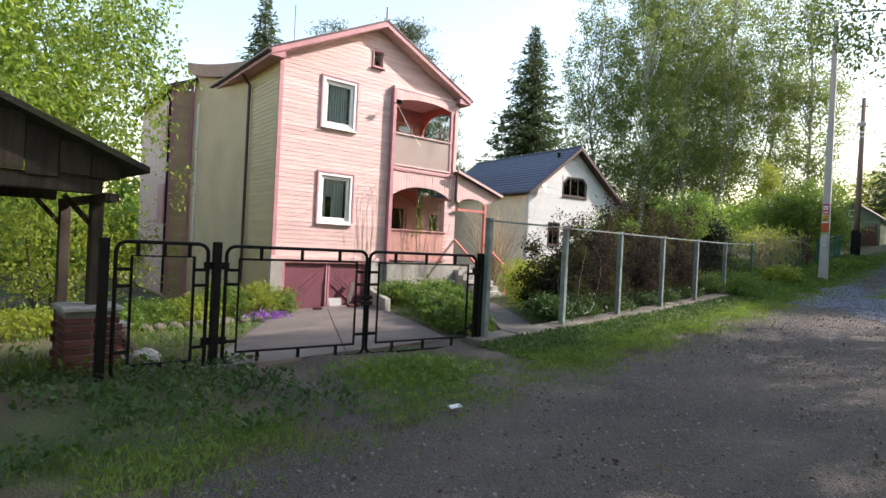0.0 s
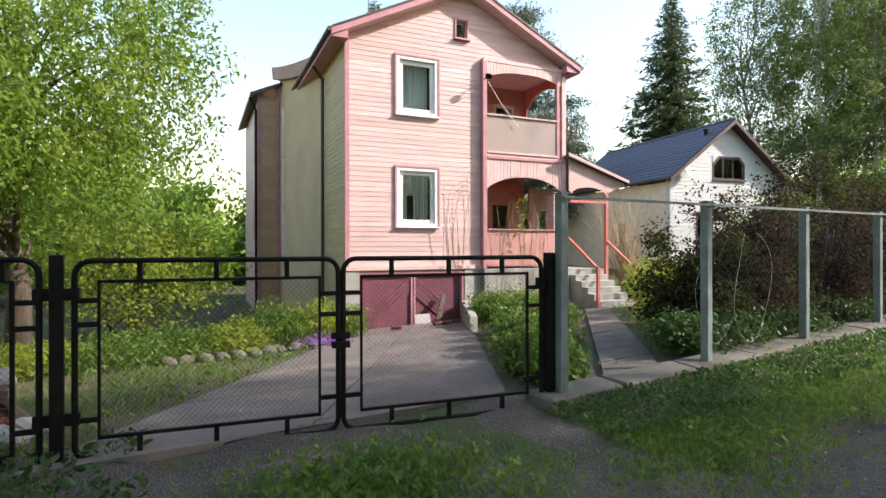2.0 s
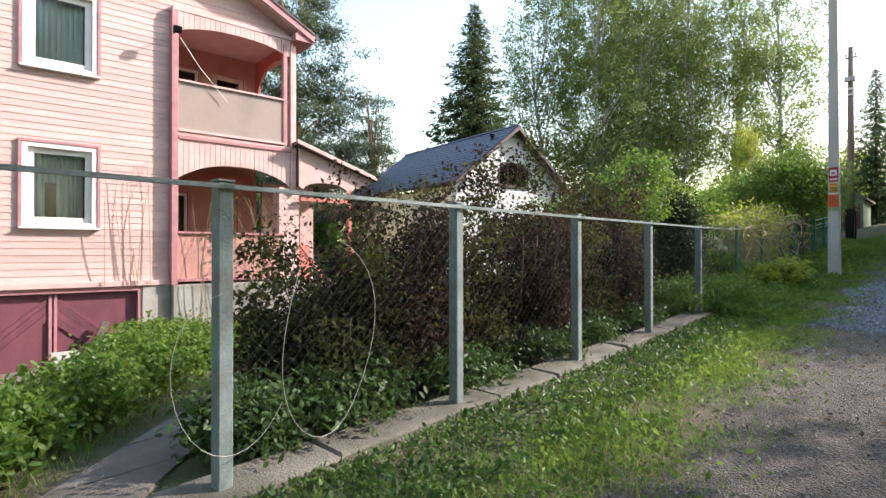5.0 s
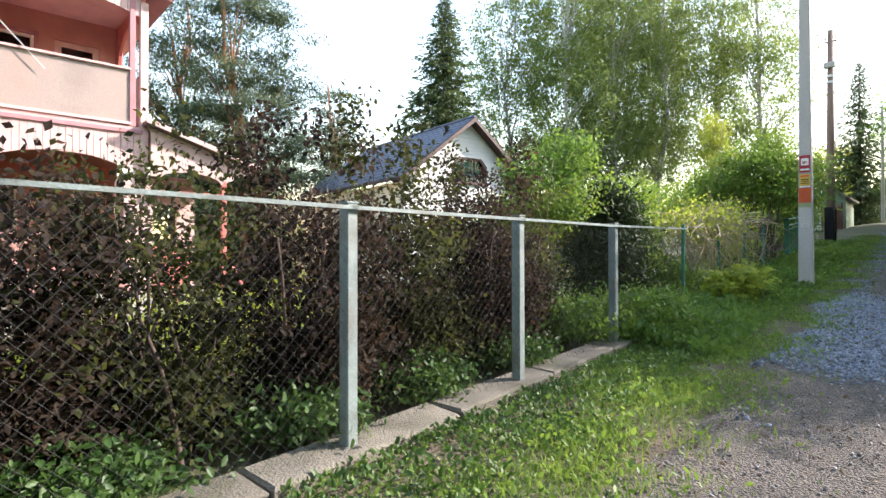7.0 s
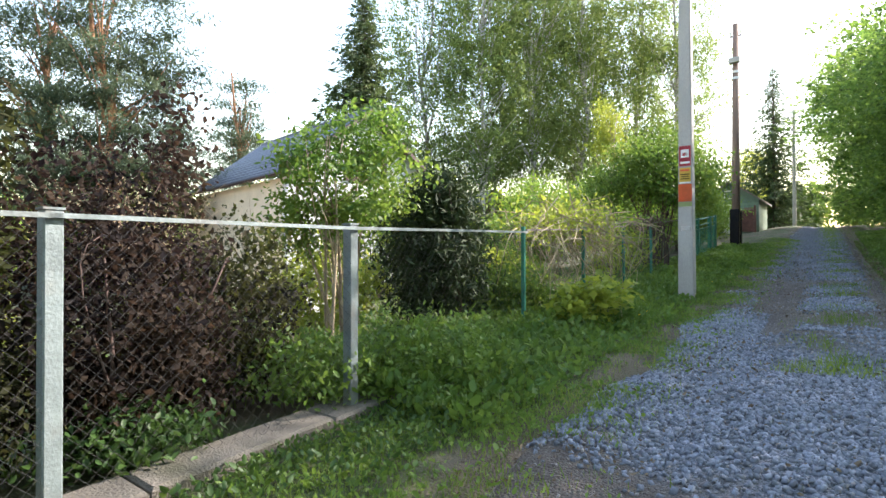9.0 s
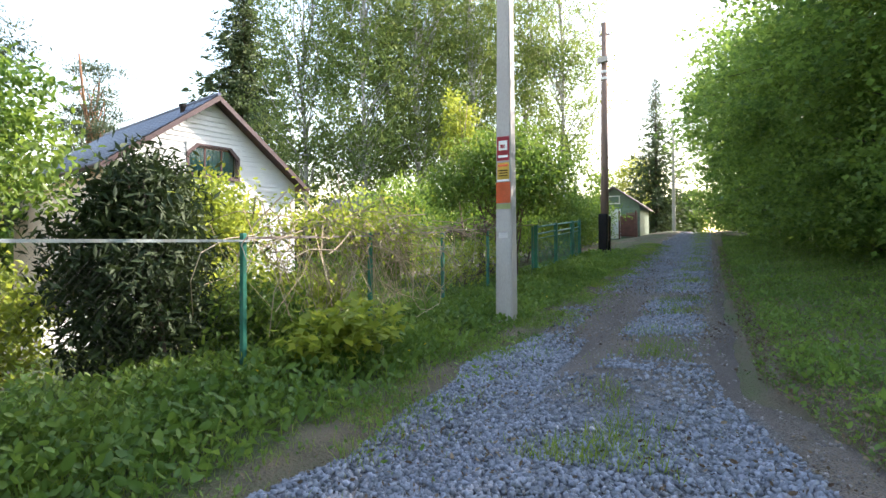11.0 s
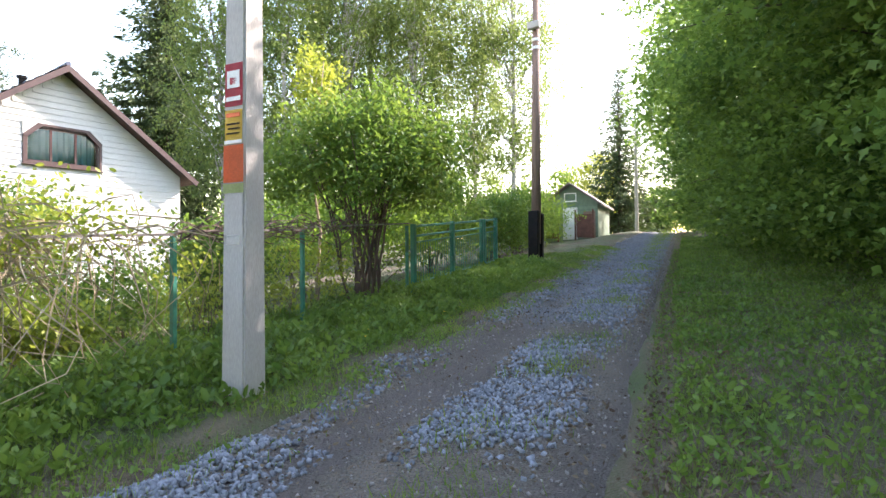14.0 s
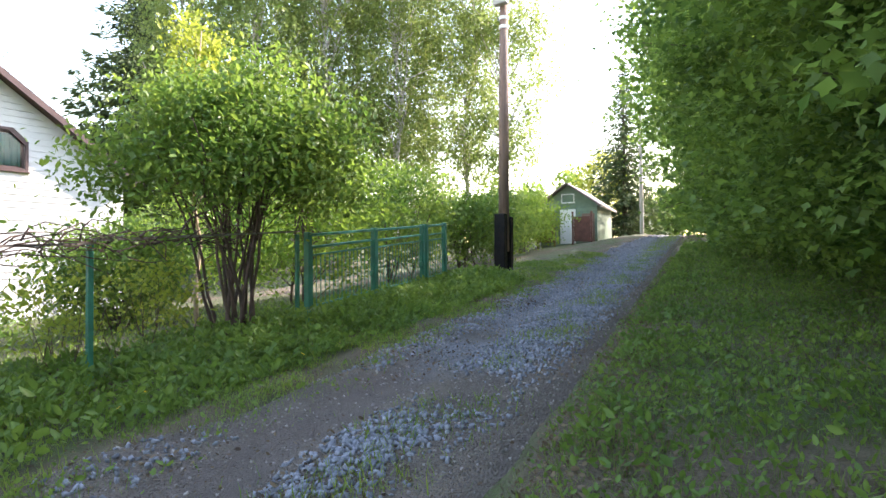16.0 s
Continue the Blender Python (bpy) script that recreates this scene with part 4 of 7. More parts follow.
siding(wf, white_spans, 0.4, 8.1, 0.2, M_WSIDE, 0.032)
window(white, up[0], up[1], up[2], up[3], 0.0, 0.09, M_ROOFBROWN, (0.33, 0.67), (M_TEAL, False), bar=0.06)
for sx in (0, 1):
    x0 = up[0] if sx == 0 else up[1]
    k = 1 if sx == 0 else -1
    part("corner_piece", prism(bmesh.new(), [(x0 - 0.1 * k, up[3] + 0.1), (x0 + 0.32 * k, up[3] + 0.1), (x0 - 0.1 * k, up[3] - 0.32)], -0.05, -0.0), M_WSIDE, white)
    part("corner_trim", prism(bmesh.new(), [(x0 + 0.32 * k, up[3] + 0.1), (x0 + 0.42 * k, up[3] + 0.0), (x0, up[3] - 0.42), (x0 - 0.1 * k, up[3] - 0.32)], -0.06, 0.02), M_ROOFBROWN, white)
window(white, 1.85, 2.7, 1.95, 3.3, 0.0, 0.08, M_ROOFBROWN, (0.5,), None, bar=0.05)
bm = bmesh.new()
wall_cells(bm, 0.25, 10.5, -0.6, 4.95, [(3.5, 4.4, 1.6, 2.9)], 0, 0.25)
lw = part("side_wall", bm, M_CREAM, white)
lw.matrix_local = Matrix.Rotation(radians(90), 4, "Z") @ Matrix.Translation((0, -0.25, 0))
bm = bmesh.new()
box(bm, WW - 0.25, WW, 0.25, 10.5, -0.6, 4.95)
box(bm, 0.25, WW - 0.25, 10.25, 10.5, -0.6, 4.95)
part("rear_wall", bm, M_CREAM, white)
part("plinth", boxm(-0.03, WW + 0.03, -0.04, 0.0, -0.6, 0.4), M_CONC, white)
for sgn in (-1, 1):
    u0 = half + sgn * (half + 0.38)
    run = half + 0.38
    L = math.hypot(run, run * SLW)
    bm = bmesh.new()
    zt = RZ + 0.16
    ze = zt - run * SLW
    prism(bm, [(half, zt), (u0, ze), (u0, ze - 0.12), (half, zt - 0.12)], -0.5, 10.9)
    deck = part("roof_deck", bm, M_ROOFBROWN, white)
    courses = 15
    for i in range(courses):
        t0, t1 = i / courses, (i + 1) / courses + 0.004
        ny = 96
        v_ = []
        for t, rise in ((t0, 0.02), (t1, 0.05), (t1, 0.005)):
            for j in range(ny + 1):
                y = -0.5 + 11.4 * j / ny
                v_.append((half + sgn * run * t, y, zt - run * SLW * t + rise + 0.016 * math.sin(j * math.pi / 2 + 0.4)))
        n1 = ny + 1
        f_ = [(r * n1 + j, r * n1 + j + 1, (r + 1) * n1 + j + 1, (r + 1) * n1 + j) for r in range(2) for j in range(ny)]
        if sgn > 0:
            f_ = [q[::-1] for q in f_]
        part("tile_course", raw("tile_course", np.array(v_), np.array(f_), M_ROOFTILE), None, deck)
    bm = bmesh.new()
    prism(bm, [(half, zt - 0.0), (u0, ze - 0.0), (u0, ze - 0.22), (half, zt - 0.22)], -0.56, -0.505)
    part("barge_board", bm, M_ROOFBROWN, white)
    tb = bmesh.new()
    tube(tb, [(u0 + sgn * 0.05, -0.5, ze - 0.05), (u0 + sgn * 0.05, 10.9, ze - 0.07)], 0.06, 7)
    part("gutter", tb, M_ROOFBROWN, white)
part("ridge_cap", tube(bmesh.new(), [(half, -0.52, RZ + 0.2), (half, 10.9, RZ + 0.2)], 0.08, 8), M_ROOFTILE, white)
part("flue", tube(bmesh.new(), [(half - 0.92, 0.6, RZ - 1.1), (half - 0.92, 0.6, RZ - 0.3)], 0.1, 8), M_BLACK, white)
part("flue_cap", tube(bmesh.new(), [(half - 0.92, 0.6, RZ - 0.3), (half - 0.92, 0.6, RZ - 0.22)], 0.15, 8), M_BLACK, white)
dish = thing("satellite_dish", pose(5.135, 34.106, 0, 0, 0, 33.5) @ pose(0.98, -0.25, 5.5, 80, 0, 20), "small pale satellite dish on the gable wall", "dish")
bm = bmesh.new()
bmesh.ops.create_uvsphere(bm, u_segments=16, v_segments=10, radius=0.5)
bmesh.ops.delete(bm, geom=[q for q in bm.verts if q.co.z > -0.36], context="VERTS")
for q in bm.verts:
    q.co.z += 0.5
part("reflector", bm, M_WHITE, dish, smooth=True)
part("arm", tube(bmesh.new(), [(0, 0, 0), (0, -0.1, 0.4)], 0.012), M_WIRE, dish)
part("mount", tube(bmesh.new(), [(0, 0, 0.0), (0, 0.05, -0.25)], 0.02), M_WIRE, dish)


cellar = thing("cellar_hatch", pose(6.75, 24.45, 0.0, 0, 0, 40), "white plastered cellar entrance with a thin brown sheet lid", "cellar")
part("masonry", boxm(-0.5, 0.5, -0.45, 0.45, -0.3, 0.98, bevel=0.02), M_WHITE, cellar)
part("lid", boxm(-0.62, 0.62, -0.6, 0.55, 0.98, 1.03, bevel=0.008), M_ROOFBROWN, cellar, "thin brown sheet lid")


# ---- far sheds ----
def shed(name, label, m, w, dep, hwall, hridge, wallmat, roofmat, detail):
    t = thing(name, m, label, "shed")
    bm = bmesh.new()
    box(bm, 0, w, 0, 0.12, -0.5, hwall)
    box(bm, 0, 0.12, 0.12, dep, -0.5, hwall)
    box(bm, w - 0.12, w, 0.12, dep, -0.5, hwall)
    box(bm, 0.12, w - 0.12, dep - 0.12, dep, -0.5, hwall)
    prism(bm, [(0, hwall), (w, hwall), (w / 2, hridge)], 0, 0.12)
    wl = part("wall", bm, wallmat, t)
    n = int(w / 0.14)
    if detail:
        for i in range(int((hwall + 0.2) / 0.16)):
            part("siding_board", board(0.0, w, i * 0.16 - 0.2, 0.165, 0), wallmat, wl)
        part("door", boxm(w * 0.36, w * 0.36 + 0.95, -0.06, -0.0, -0.1, 2.0, bevel=0.01), M_WHITE, t)
        for a in (0.15, w - 0.9):
            part("shutter", boxm(a, a + 0.75, -0.05, -0.0, 0.0, 1.7), M_WOODDARK, t)
        window(t, w / 2 - 0.35, w / 2 + 0.35, hwall + 0.2, hwall + 0.65, -0.02, 0.05, M_WHITE, (0.5,), None, bar=0.03, name="gable_window")
    for sg in (-1, 1):
        u0 = w / 2 + sg * (w / 2 + 0.28)
        sl = (hridge - hwall) / (w / 2)
        ze = hridge - (w / 2 + 0.28) * sl
        bm = bmesh.new()
        prism(bm, [(w / 2, hridge + 0.12), (u0, ze + 0.12), (u0, ze), (w / 2, hridge)], -0.5, dep + 0.4)
        part("roof_slope", bm, roofmat, t)
    return t


M_SHED = mat("faded_green_boards", (0.15, 0.215, 0.155), 0.7, var=0.15, scale=3, rand=0.12)
shed("green_shed", "small faded green boarded shed with gable roof", pose(33.02, 47.28, 3.27, 0, 0, -46), 3.5, 4.5, 2.25, 3.5, M_SHED, M_ROOFGREY, True)
shed("dark_barn", "dark weathered barn with a low gable roof", pose(15.5, 52.0, 0.6, 0, 0, 20), 7, 8, 3.6, 6.2, M_WOODGREY, M_ROOFGREY, False)


M_RUST = mat("rusty_gate_sheet", (0.14, 0.06, 0.045), 0.8, 0.1, var=0.25, scale=4, dirt=(0.07, 0.035, 0.025), dirt_amt=0.6, dirt_scale=3)
yard = thing("rusty_yard_gate", pose(33.02, 47.28, 3.27, 0, 0, -46) @ pose(0, -1.1, 0), "rusty sheet-metal yard gate standing half open before the shed", "gate")
for x in (0.15, 1.2, 2.3, 3.4):
    part("post", boxm(x - 0.05, x + 0.05, -0.05, 0.05, -0.6, 1.75, bevel=0.008), M_RUST, yard)
for x0, x1 in ((0.22, 1.13), (2.37, 3.33)):
    leaf = part("gate_sheet", boxm(x0, x1, -0.012, 0.012, 0.0, 1.45, bevel=0.004), M_RUST, yard)
    for z in (0.15, 1.25):
        part("gate_bar", boxm(x0, x1, -0.035, -0.013, z, z + 0.05), M_RUST, leaf)


# ---- wire fence ----
def chain(bm, w, h, pitch=0.06, r=0.001, skew=0.0):
    """Woven diamond wire inside a rectangle w by h, in the plane y = 0."""
    for way in (1, -1):
        c = -h
        while c < w:
            p, q = (c, 0.0), (c + h, h)
            t0, t1 = max(0.0, -c / h), min(1.0, (w - c) / h)
            if t1 > t0:
                x0, z0, x1, z1 = c + h * t0, h * t0, c + h * t1, h * t1
                if way < 0:
                    x0, x1 = w - x0, w - x1
                y = 0.0012 * way
                tube(bm, [(x0, y, z0 + skew * x0), (x1, y, z1 + skew * x1)], r, 3, caps=False)
            c += pitch * 1.4142
    return bm


def along(s, d, z, s2, d2):
    """A frame at (s, d) whose x axis runs to (s2, d2)."""
    x, y = xy(s, d)
    return pose(x, y, z, 0, 0, TURNED + math.degrees(math.atan2(d2 - d, s2 - s)))


fence = thing("wire_fence", pose(0, 0, 0, 0, 0, TURNED), "chain-link fence with grey-green steel posts and top rail", "fence")
tops = [1.9, 1.91, 1.92, 1.93, 1.945, 1.96]
for s, zt in zip(FENCE_S, tops):
    bm = bmesh.new()
    z0 = float(gz(s, FENCE_D)) + 0.05
    w = 0.045
    box(bm, s - w, s + w, FENCE_D - w, FENCE_D + w, z0 - 0.1, zt, 0.008)
    ps = part("post", bm, M_STEEL, fence)
    part("post_cap", boxm(s - w - 0.004, s + w + 0.004, FENCE_D - w - 0.004, FENCE_D + w + 0.004, zt, zt + 0.012), M_STEEL, ps)
for (s0, t0), (s1, t1) in zip(zip(FENCE_S, tops), list(zip(FENCE_S, tops))[1:] + [(20.1, 2.06)]):
    d1 = FENCE_D if s1 < 17 else 5.66
    part("top_rail", tube(bmesh.new(), [(s0 - 0.03, FENCE_D - 0.06, t0 - 0.03), (s1 + 0.03, d1 - 0.06, t1 - 0.03)], 0.018, 4), M_STEEL, fence)
    if s0 < 8:
        continue
    zb = float(gz(s0, FENCE_D)) + 0.2
    sk = ((t1 - t0)) / (s1 - s0)
    ob = part("chain_link", chain(bmesh.new(), s1 - s0 - 0.1, t0 - zb - 0.06, skew=sk), M_WIRE, fence)
    ob.location = (s0 + 0.05, FENCE_D - 0.055, zb)
    ob.rotation_euler = (0, 0, math.atan2(d1 - FENCE_D, s1 - s0))
# loose wire loops hung on the fence
coil = thing("wire_coil", pose(0, 0, 0, 0, 0, TURNED), "loose loop of pale cable hung on the fence", "cable")
bm = bmesh.new()
tube(bm, [(8.9 + 0.5 * math.sin(a) * (1 - 0.1 * a), 5.16 + 0.02 * math.cos(3 * a), 1.0 + 0.62 * math.cos(a)) for a in np.linspace(0.3, 5.9, 30)], 0.002, 5)
part("loop", bm, M_POLE, coil)
bm = bmesh.new()
tube(bm, [(8.36 - 0.35 * math.sin(a), 5.2 + 0.03 * math.sin(2 * a), 0.85 + 0.45 * math.cos(a)) for a in np.linspace(0.2, 4.2, 20)], 0.002, 5)
part("loop", bm, M_POLE, coil)

# second fence, green posts, running on to the green gate
fence2 = thing("green_wire_fence", pose(0, 0, 0, 0, 0, TURNED), "overgrown chain-link fence with green steel posts", "fence")
S2 = [20.1, 22.3, 24.45, 26.46, 29.4]
for i, s in enumerate(S2):
    z0 = float(gz(s, 5.65))
    part("post", boxm(s - 0.026, s + 0.026, 5.624, 5.676, z0 - 0.2, z0 + 1.5 - 0.03 * i, bevel=0.005), M_GREEN, fence2)
for s0, s1 in zip(S2, S2[1:]):
    z0, z1 = float(gz(s0, 5.65)), float(gz(s1, 5.65))
    part("top_rail", tube(bmesh.new(), [(s0, 5.6, z0 + 1.45), (s1, 5.6, z1 + 1.42)], 0.018, 4), M_RAIL, fence2)
    ob = part("chain_link", chain(bmesh.new(), s1 - s0 - 0.06, 1.3, 0.07, skew=(z1 - z0) / (s1 - s0)), M_WIRE, fence2)
    ob.location = (s0 + 0.03, 5.61, z0 + 0.1)


# ---- black gate ----
def round_rect(w, h, r, n=5):
    pts = []
    for cx, cz, a0 in ((w - r, h - r, 0), (r, h - r, 90), (r, r, 180), (w - r, r, 270)):
        for i in range(n + 1):
            a = radians(a0 + 90 * i / n)
            pts.append((cx + r * math.cos(a), 0, cz + r * math.sin(a)))
    return pts


def gate_leaf(parent, m, w, h):
    lf = new("gate_leaf")
    lf.parent = parent
    lf.matrix_local = m
    part("outer_frame", tube(bmesh.new(), round_rect(w, h, 0.1), 0.02, 8, closed=True), M_BLACK, lf, smooth=True)
    g = 0.14
    part("inner_frame", tube(bmesh.new(), [(g, 0, g), (w - g, 0, g), (w - g, 0, h - g), (g, 0, h - g)], 0.02, 4, closed=True), M_BLACK, lf)
    for k in (0.22, 0.5, 0.78):
        for z0, z1 in ((0.0, g), (h - g, h)):
            part("spacer", boxm(w * k - 0.017, w * k + 0.017, -0.014, 0.014, z0, z1), M_BLACK, lf)
    for k in (0.2, 0.68, 0.8):
        for x0, x1 in ((0.0, g), (w - g, w)):
            part("spacer", boxm(x0, x1, -0.014, 0.014, h * k - 0.017, h * k + 0.017), M_BLACK, lf)
    ob = part("mesh_infill", chain(bmesh.new(), w - 2 * g, h - 2 * g, 0.028, 0.0009), M_BLACK, lf)
    ob.location = (g, 0, g)
    return lf


GP = [(1.45, 6.08), (2.51, 5.99), (6.16, 5.36)]
gate = thing("black_gate", Matrix.Identity(4), "black welded steel double gate with wicket and mesh infill", "gate")
for s, d in GP:
    x, y = xy(s, d)
    o = part("post", boxm(-0.04, 0.04, -0.04, 0.04, -0.3, 1.38 - float(gz(s, d)), bevel=0.006), M_BLACK, gate)
    o.matrix_world = pose(x, y, float(gz(s, d)), 0, 0, TURNED)


def put_leaf(p, q, k0, k1, h, z):
    (s0, d0), (s1, d1) = p, q
    L = math.hypot(s1 - s0, d1 - d0)
    a = (s0 + (s1 - s0) * k0 / L, d0 + (d1 - d0) * k0 / L)
    return gate_leaf(gate, along(a[0], a[1], z, s1, d1), k1 - k0, h)


put_leaf(GP[0], GP[1], 0.1, 0.97, 1.38, -0.03)
put_leaf(GP[1], GP[2], 0.1, 1.83, 1.32, 0.02)
put_leaf(GP[1], GP[2], 1.87, 3.62, 1.32, 0.02)
for k, zz in ((1.85, 0.75), (1.85, 0.68)):
    L = math.hypot(3.65, 0.63)
    s, d = 2.51 + 3.65 * k / L, 5.99 - 0.63 * k / L
    o = part("latch", boxm(-0.07, 0.07, -0.03, 0.03, -0.025, 0.025, bevel=0.005), M_BLACK, gate)
    o.matrix_world = along(s, d, zz, 6.16, 5.36)
for (s, d), sx in ((GP[1], 1), (GP[2], -1), (GP[1], -1)):
    for zz in (0.3, 1.12):
        o = part("hinge", boxm(0.03, 0.13, -0.02, 0.02, -0.04, 0.04), M_BLACK, gate)
        o.matrix_world = along(s, d, zz, s + sx * 3.65, d - sx * 0.63)

# ---- green gate farther on ----
ggate = thing("green_gate", Matrix.Identity(4), "bright green welded steel gate with upright bars", "gate")
GG = [(29.6, 5.62), (31.3, 5.58), (33.02, 5.56), (33.16, 5.56), (34.0, 5.55)]
for s, d in GG:
    x, y = xy(s, d)
    o = part("post", boxm(-0.045, 0.045, -0.045, 0.045, -0.3, 1.4, bevel=0.006), M_GREEN, ggate)
    o.matrix_world = pose(x, y, float(gz(s, d)), 0, 0, TURNED)
for p, q in ((GG[0], GG[1]), (GG[1], GG[2]), (GG[3], GG[4])):
    z0, z1 = float(gz(*p)), float(gz(*q))
    L = math.hypot(q[0] - p[0], q[1] - p[1]) - 0.16
    lf = new("gate_leaf")
    lf.parent = ggate
    lf.matrix_local = along(p[0] + 0.08, p[1], z0 + 0.2, q[0], q[1])
    sk = (z1 - z0) / L
    part("frame", tube(bmesh.new(), [(0, 0, 0), (L, 0, sk * L), (L, 0, 0.98 + sk * L), (0, 0, 0.98)], 0.026, 6, closed=True), M_GREEN, lf)
    part("top_bar", tube(bmesh.new(), [(-0.05, 0, 1.16), (L + 0.05, 0, 1.16 + sk * L)], 0.024, 5), M_GREEN, lf)
    for z in (0.1, 0.86):
        part("cross_bar", tube(bmesh.new(), [(0, 0, z), (L, 0, z + sk * L)], 0.016, 5), M_GREEN, lf)
    n = int(L / 0.1)
    for i in range(1, n):
        x = L * i / n
        part("bar", tube(bmesh.new(), [(x, 0, 0.1 + sk * x), (x, 0, 0.86 + sk * x)], 0.007, 4), M_GREEN, lf)
    part("latch", boxm(L - 0.1, L, -0.05, -0.02, 0.5, 0.6, bevel=0.006), M_GREEN, lf)

# ---- poles and wires ----
M_RED = mat("red_notice", (0.5, 0.05, 0.07), 0.5, var=0.08)
M_YELLOW = mat("yellow_notice", (0.75, 0.52, 0.08), 0.5, var=0.08)
M_ORANGE = mat("orange_paint", (0.75, 0.16, 0.05), 0.6, var=0.1, dirt=(0.5, 0.2, 0.12), dirt_amt=0.3)
M_LIME = mat("lime_paint", (0.38, 0.45, 0.2), 0.6, var=0.1)
M_PAPER = mat("white_paper", (0.72, 0.7, 0.68), 0.7, var=0.06)
PX, PY = xy(24.12, 4.38)
PZ = 0.84
pole = thing("concrete_pole", pose(PX, PY, PZ, 0, 0.35, TURNED), "square tapered grey concrete utility pole", "pole")
bm = bmesh.new()
b0, b1, H = 0.135, 0.075, 9.6
v0 = [bm.verts.new(p) for p in ((-b0, -b0, -0.3), (b0, -b0, -0.3), (b0, b0, -0.3), (-b0, b0, -0.3))]
v1 = [bm.verts.new(p) for p in ((-b1, -b1, H), (b1, -b1, H), (b1, b1, H), (-b1, b1, H))]
bm.faces.new(v0[::-1])
bm.faces.new(v1)
for i in range(4):
    bm.faces.new((v0[i], v0[(i + 1) % 4], v1[(i + 1) % 4], v1[i]))
bmesh.ops.bevel(bm, geom=[e for e in bm.edges if abs(e.verts[0].co.z - e.verts[1].co.z) > 1], offset=0.018, segments=2, affect="EDGES")
part("shaft", bm, M_POLE, pole)
part("crossarm", boxm(-0.03, 0.03, -0.5, 0.5, H - 0.47, H - 0.42), M_STEEL, pole)
for y in (-0.45, 0.0, 0.45):
    part("insulator", tube(bmesh.new(), [(0, y, H - 0.42), (0, y, H - 0.32), (0, y, H - 0.26)], [0.03, 0.045, 0.02], 8), M_WHITE, pole)


mound = thing("soil_mound", pose(PX, PY, PZ, 0, 0, 20), "crumbly brown soil heaped round the pole's foot", "soil")
bm = bmesh.new()
bmesh.ops.create_uvsphere(bm, u_segments=18, v_segments=10, radius=1.0)
for q in bm.verts:
    k = 1 + 0.3 * noise.noise(q.co * 2.3)
    q.co = Vector((q.co.x * 0.42 * k, q.co.y * 0.36 * k, q.co.z * 0.1 * k - 0.06))
part("heap", bm, mat("fresh_soil", (0.11, 0.075, 0.05), 0.95, var=0.25, scale=9, fine=80, bump=1.0), mound, smooth=True)


def face_x(z):
    return -(b0 + (b1 - b0) * (z + 0.3) / (H + 0.3))


def notice(parent, name, label, z0, z1, material, wide=0.9, marks=()):
    x0, x1 = face_x(z0), face_x(z1)
    hw = abs(x1) * wide
    bm = bmesh.new()
    vs = [bm.verts.new(p) for p in ((x0 - 0.004, -hw, z0), (x0 - 0.004, hw, z0), (x1 - 0.004, hw, z1), (x1 - 0.004, -hw, z1))]
    bm.faces.new(vs[::-1])
    bmesh.ops.solidify(bm, geom=bm.faces[:], thickness=0.003)
    ob = part(name, bm, material, parent, label)
    for a0, a1, h0, h1, mm in marks:
        zz0, zz1 = z0 + (z1 - z0) * h0, z0 + (z1 - z0) * h1
        xx = (x0 + x1) / 2 - 0.012
        part("print", boxm(xx, xx + 0.003, -hw + 2 * hw * a0, -hw + 2 * hw * a1, zz0, zz1), mm, ob)
    return ob


notice(pole, "red_notice", "red and white pasted notice", 2.49, 2.86, M_RED, 0.86, ((0.15, 0.85, 0.42, 0.82, M_PAPER), (0.3, 0.7, 0.5, 0.66, M_RED), (0.1, 0.9, 0.12, 0.22, M_PAPER)))
notice(pole, "yellow_notice", "yellow pasted notice with small print", 2.17, 2.46, M_YELLOW, 0.82, ((0.1, 0.9, 0.78, 0.9, M_ORANGE), (0.12, 0.88, 0.55, 0.6, M_BLACK), (0.12, 0.8, 0.42, 0.46, M_BLACK), (0.12, 0.88, 0.28, 0.32, M_BLACK), (0.0, 1.0, 0.0, 0.1, M_PAPER)))
notice(pole, "orange_band", "orange painted square", 1.84, 2.16, M_ORANGE, 0.94)
notice(pole, "lime_band", "", 1.75, 1.83, M_LIME, 0.94)
notice(pole, "tape", "scrap of pale tape", 1.31, 1.39, M_PAPER, 0.6)

P2X, P2Y = xy(37.2, 5.35)
P2Z = 2.25
wood = thing("wooden_pole", pose(P2X, P2Y, P2Z, 0, 1.6, 40), "tall dark wooden utility pole on a concrete stub", "pole")
part("shaft", tube(bmesh.new(), [(0, 0, 0.2), (0, 0, 4), (0, 0, 8.5)], [0.15, 0.135, 0.1], 12), M_WOODDARK, wood, smooth=True)
part("stub", boxm(-0.28, -0.1, -0.16, 0.16, -0.3, 1.2, bevel=0.02), M_BLACK, wood, "dark stub wrapped with wire")
part("stub", boxm(0.1, 0.28, -0.16, 0.16, -0.3, 1.15, bevel=0.02), M_BLACK, wood)
part("lamp_box", boxm(-0.28, -0.1, -0.2, 0.2, 6.9, 7.12, bevel=0.02), M_POLE, wood)
for z in (6.3, 6.55):
    part("band", tube(bmesh.new(), [(0, 0, z), (0, 0, z + 0.09)], 0.135, 12), M_PAPER, wood)
part("crossarm", boxm(-0.03, 0.03, -0.22, 0.22, 8.0, 8.05), M_WOODDARK, wood)
for y in (-0.18, 0.18):
    part("insulator", tube(bmesh.new(), [(0, y, 8.08), (0, y, 8.2), (0, y, 8.26)], [0.03, 0.05, 0.02], 8), M_WHITE, wood)
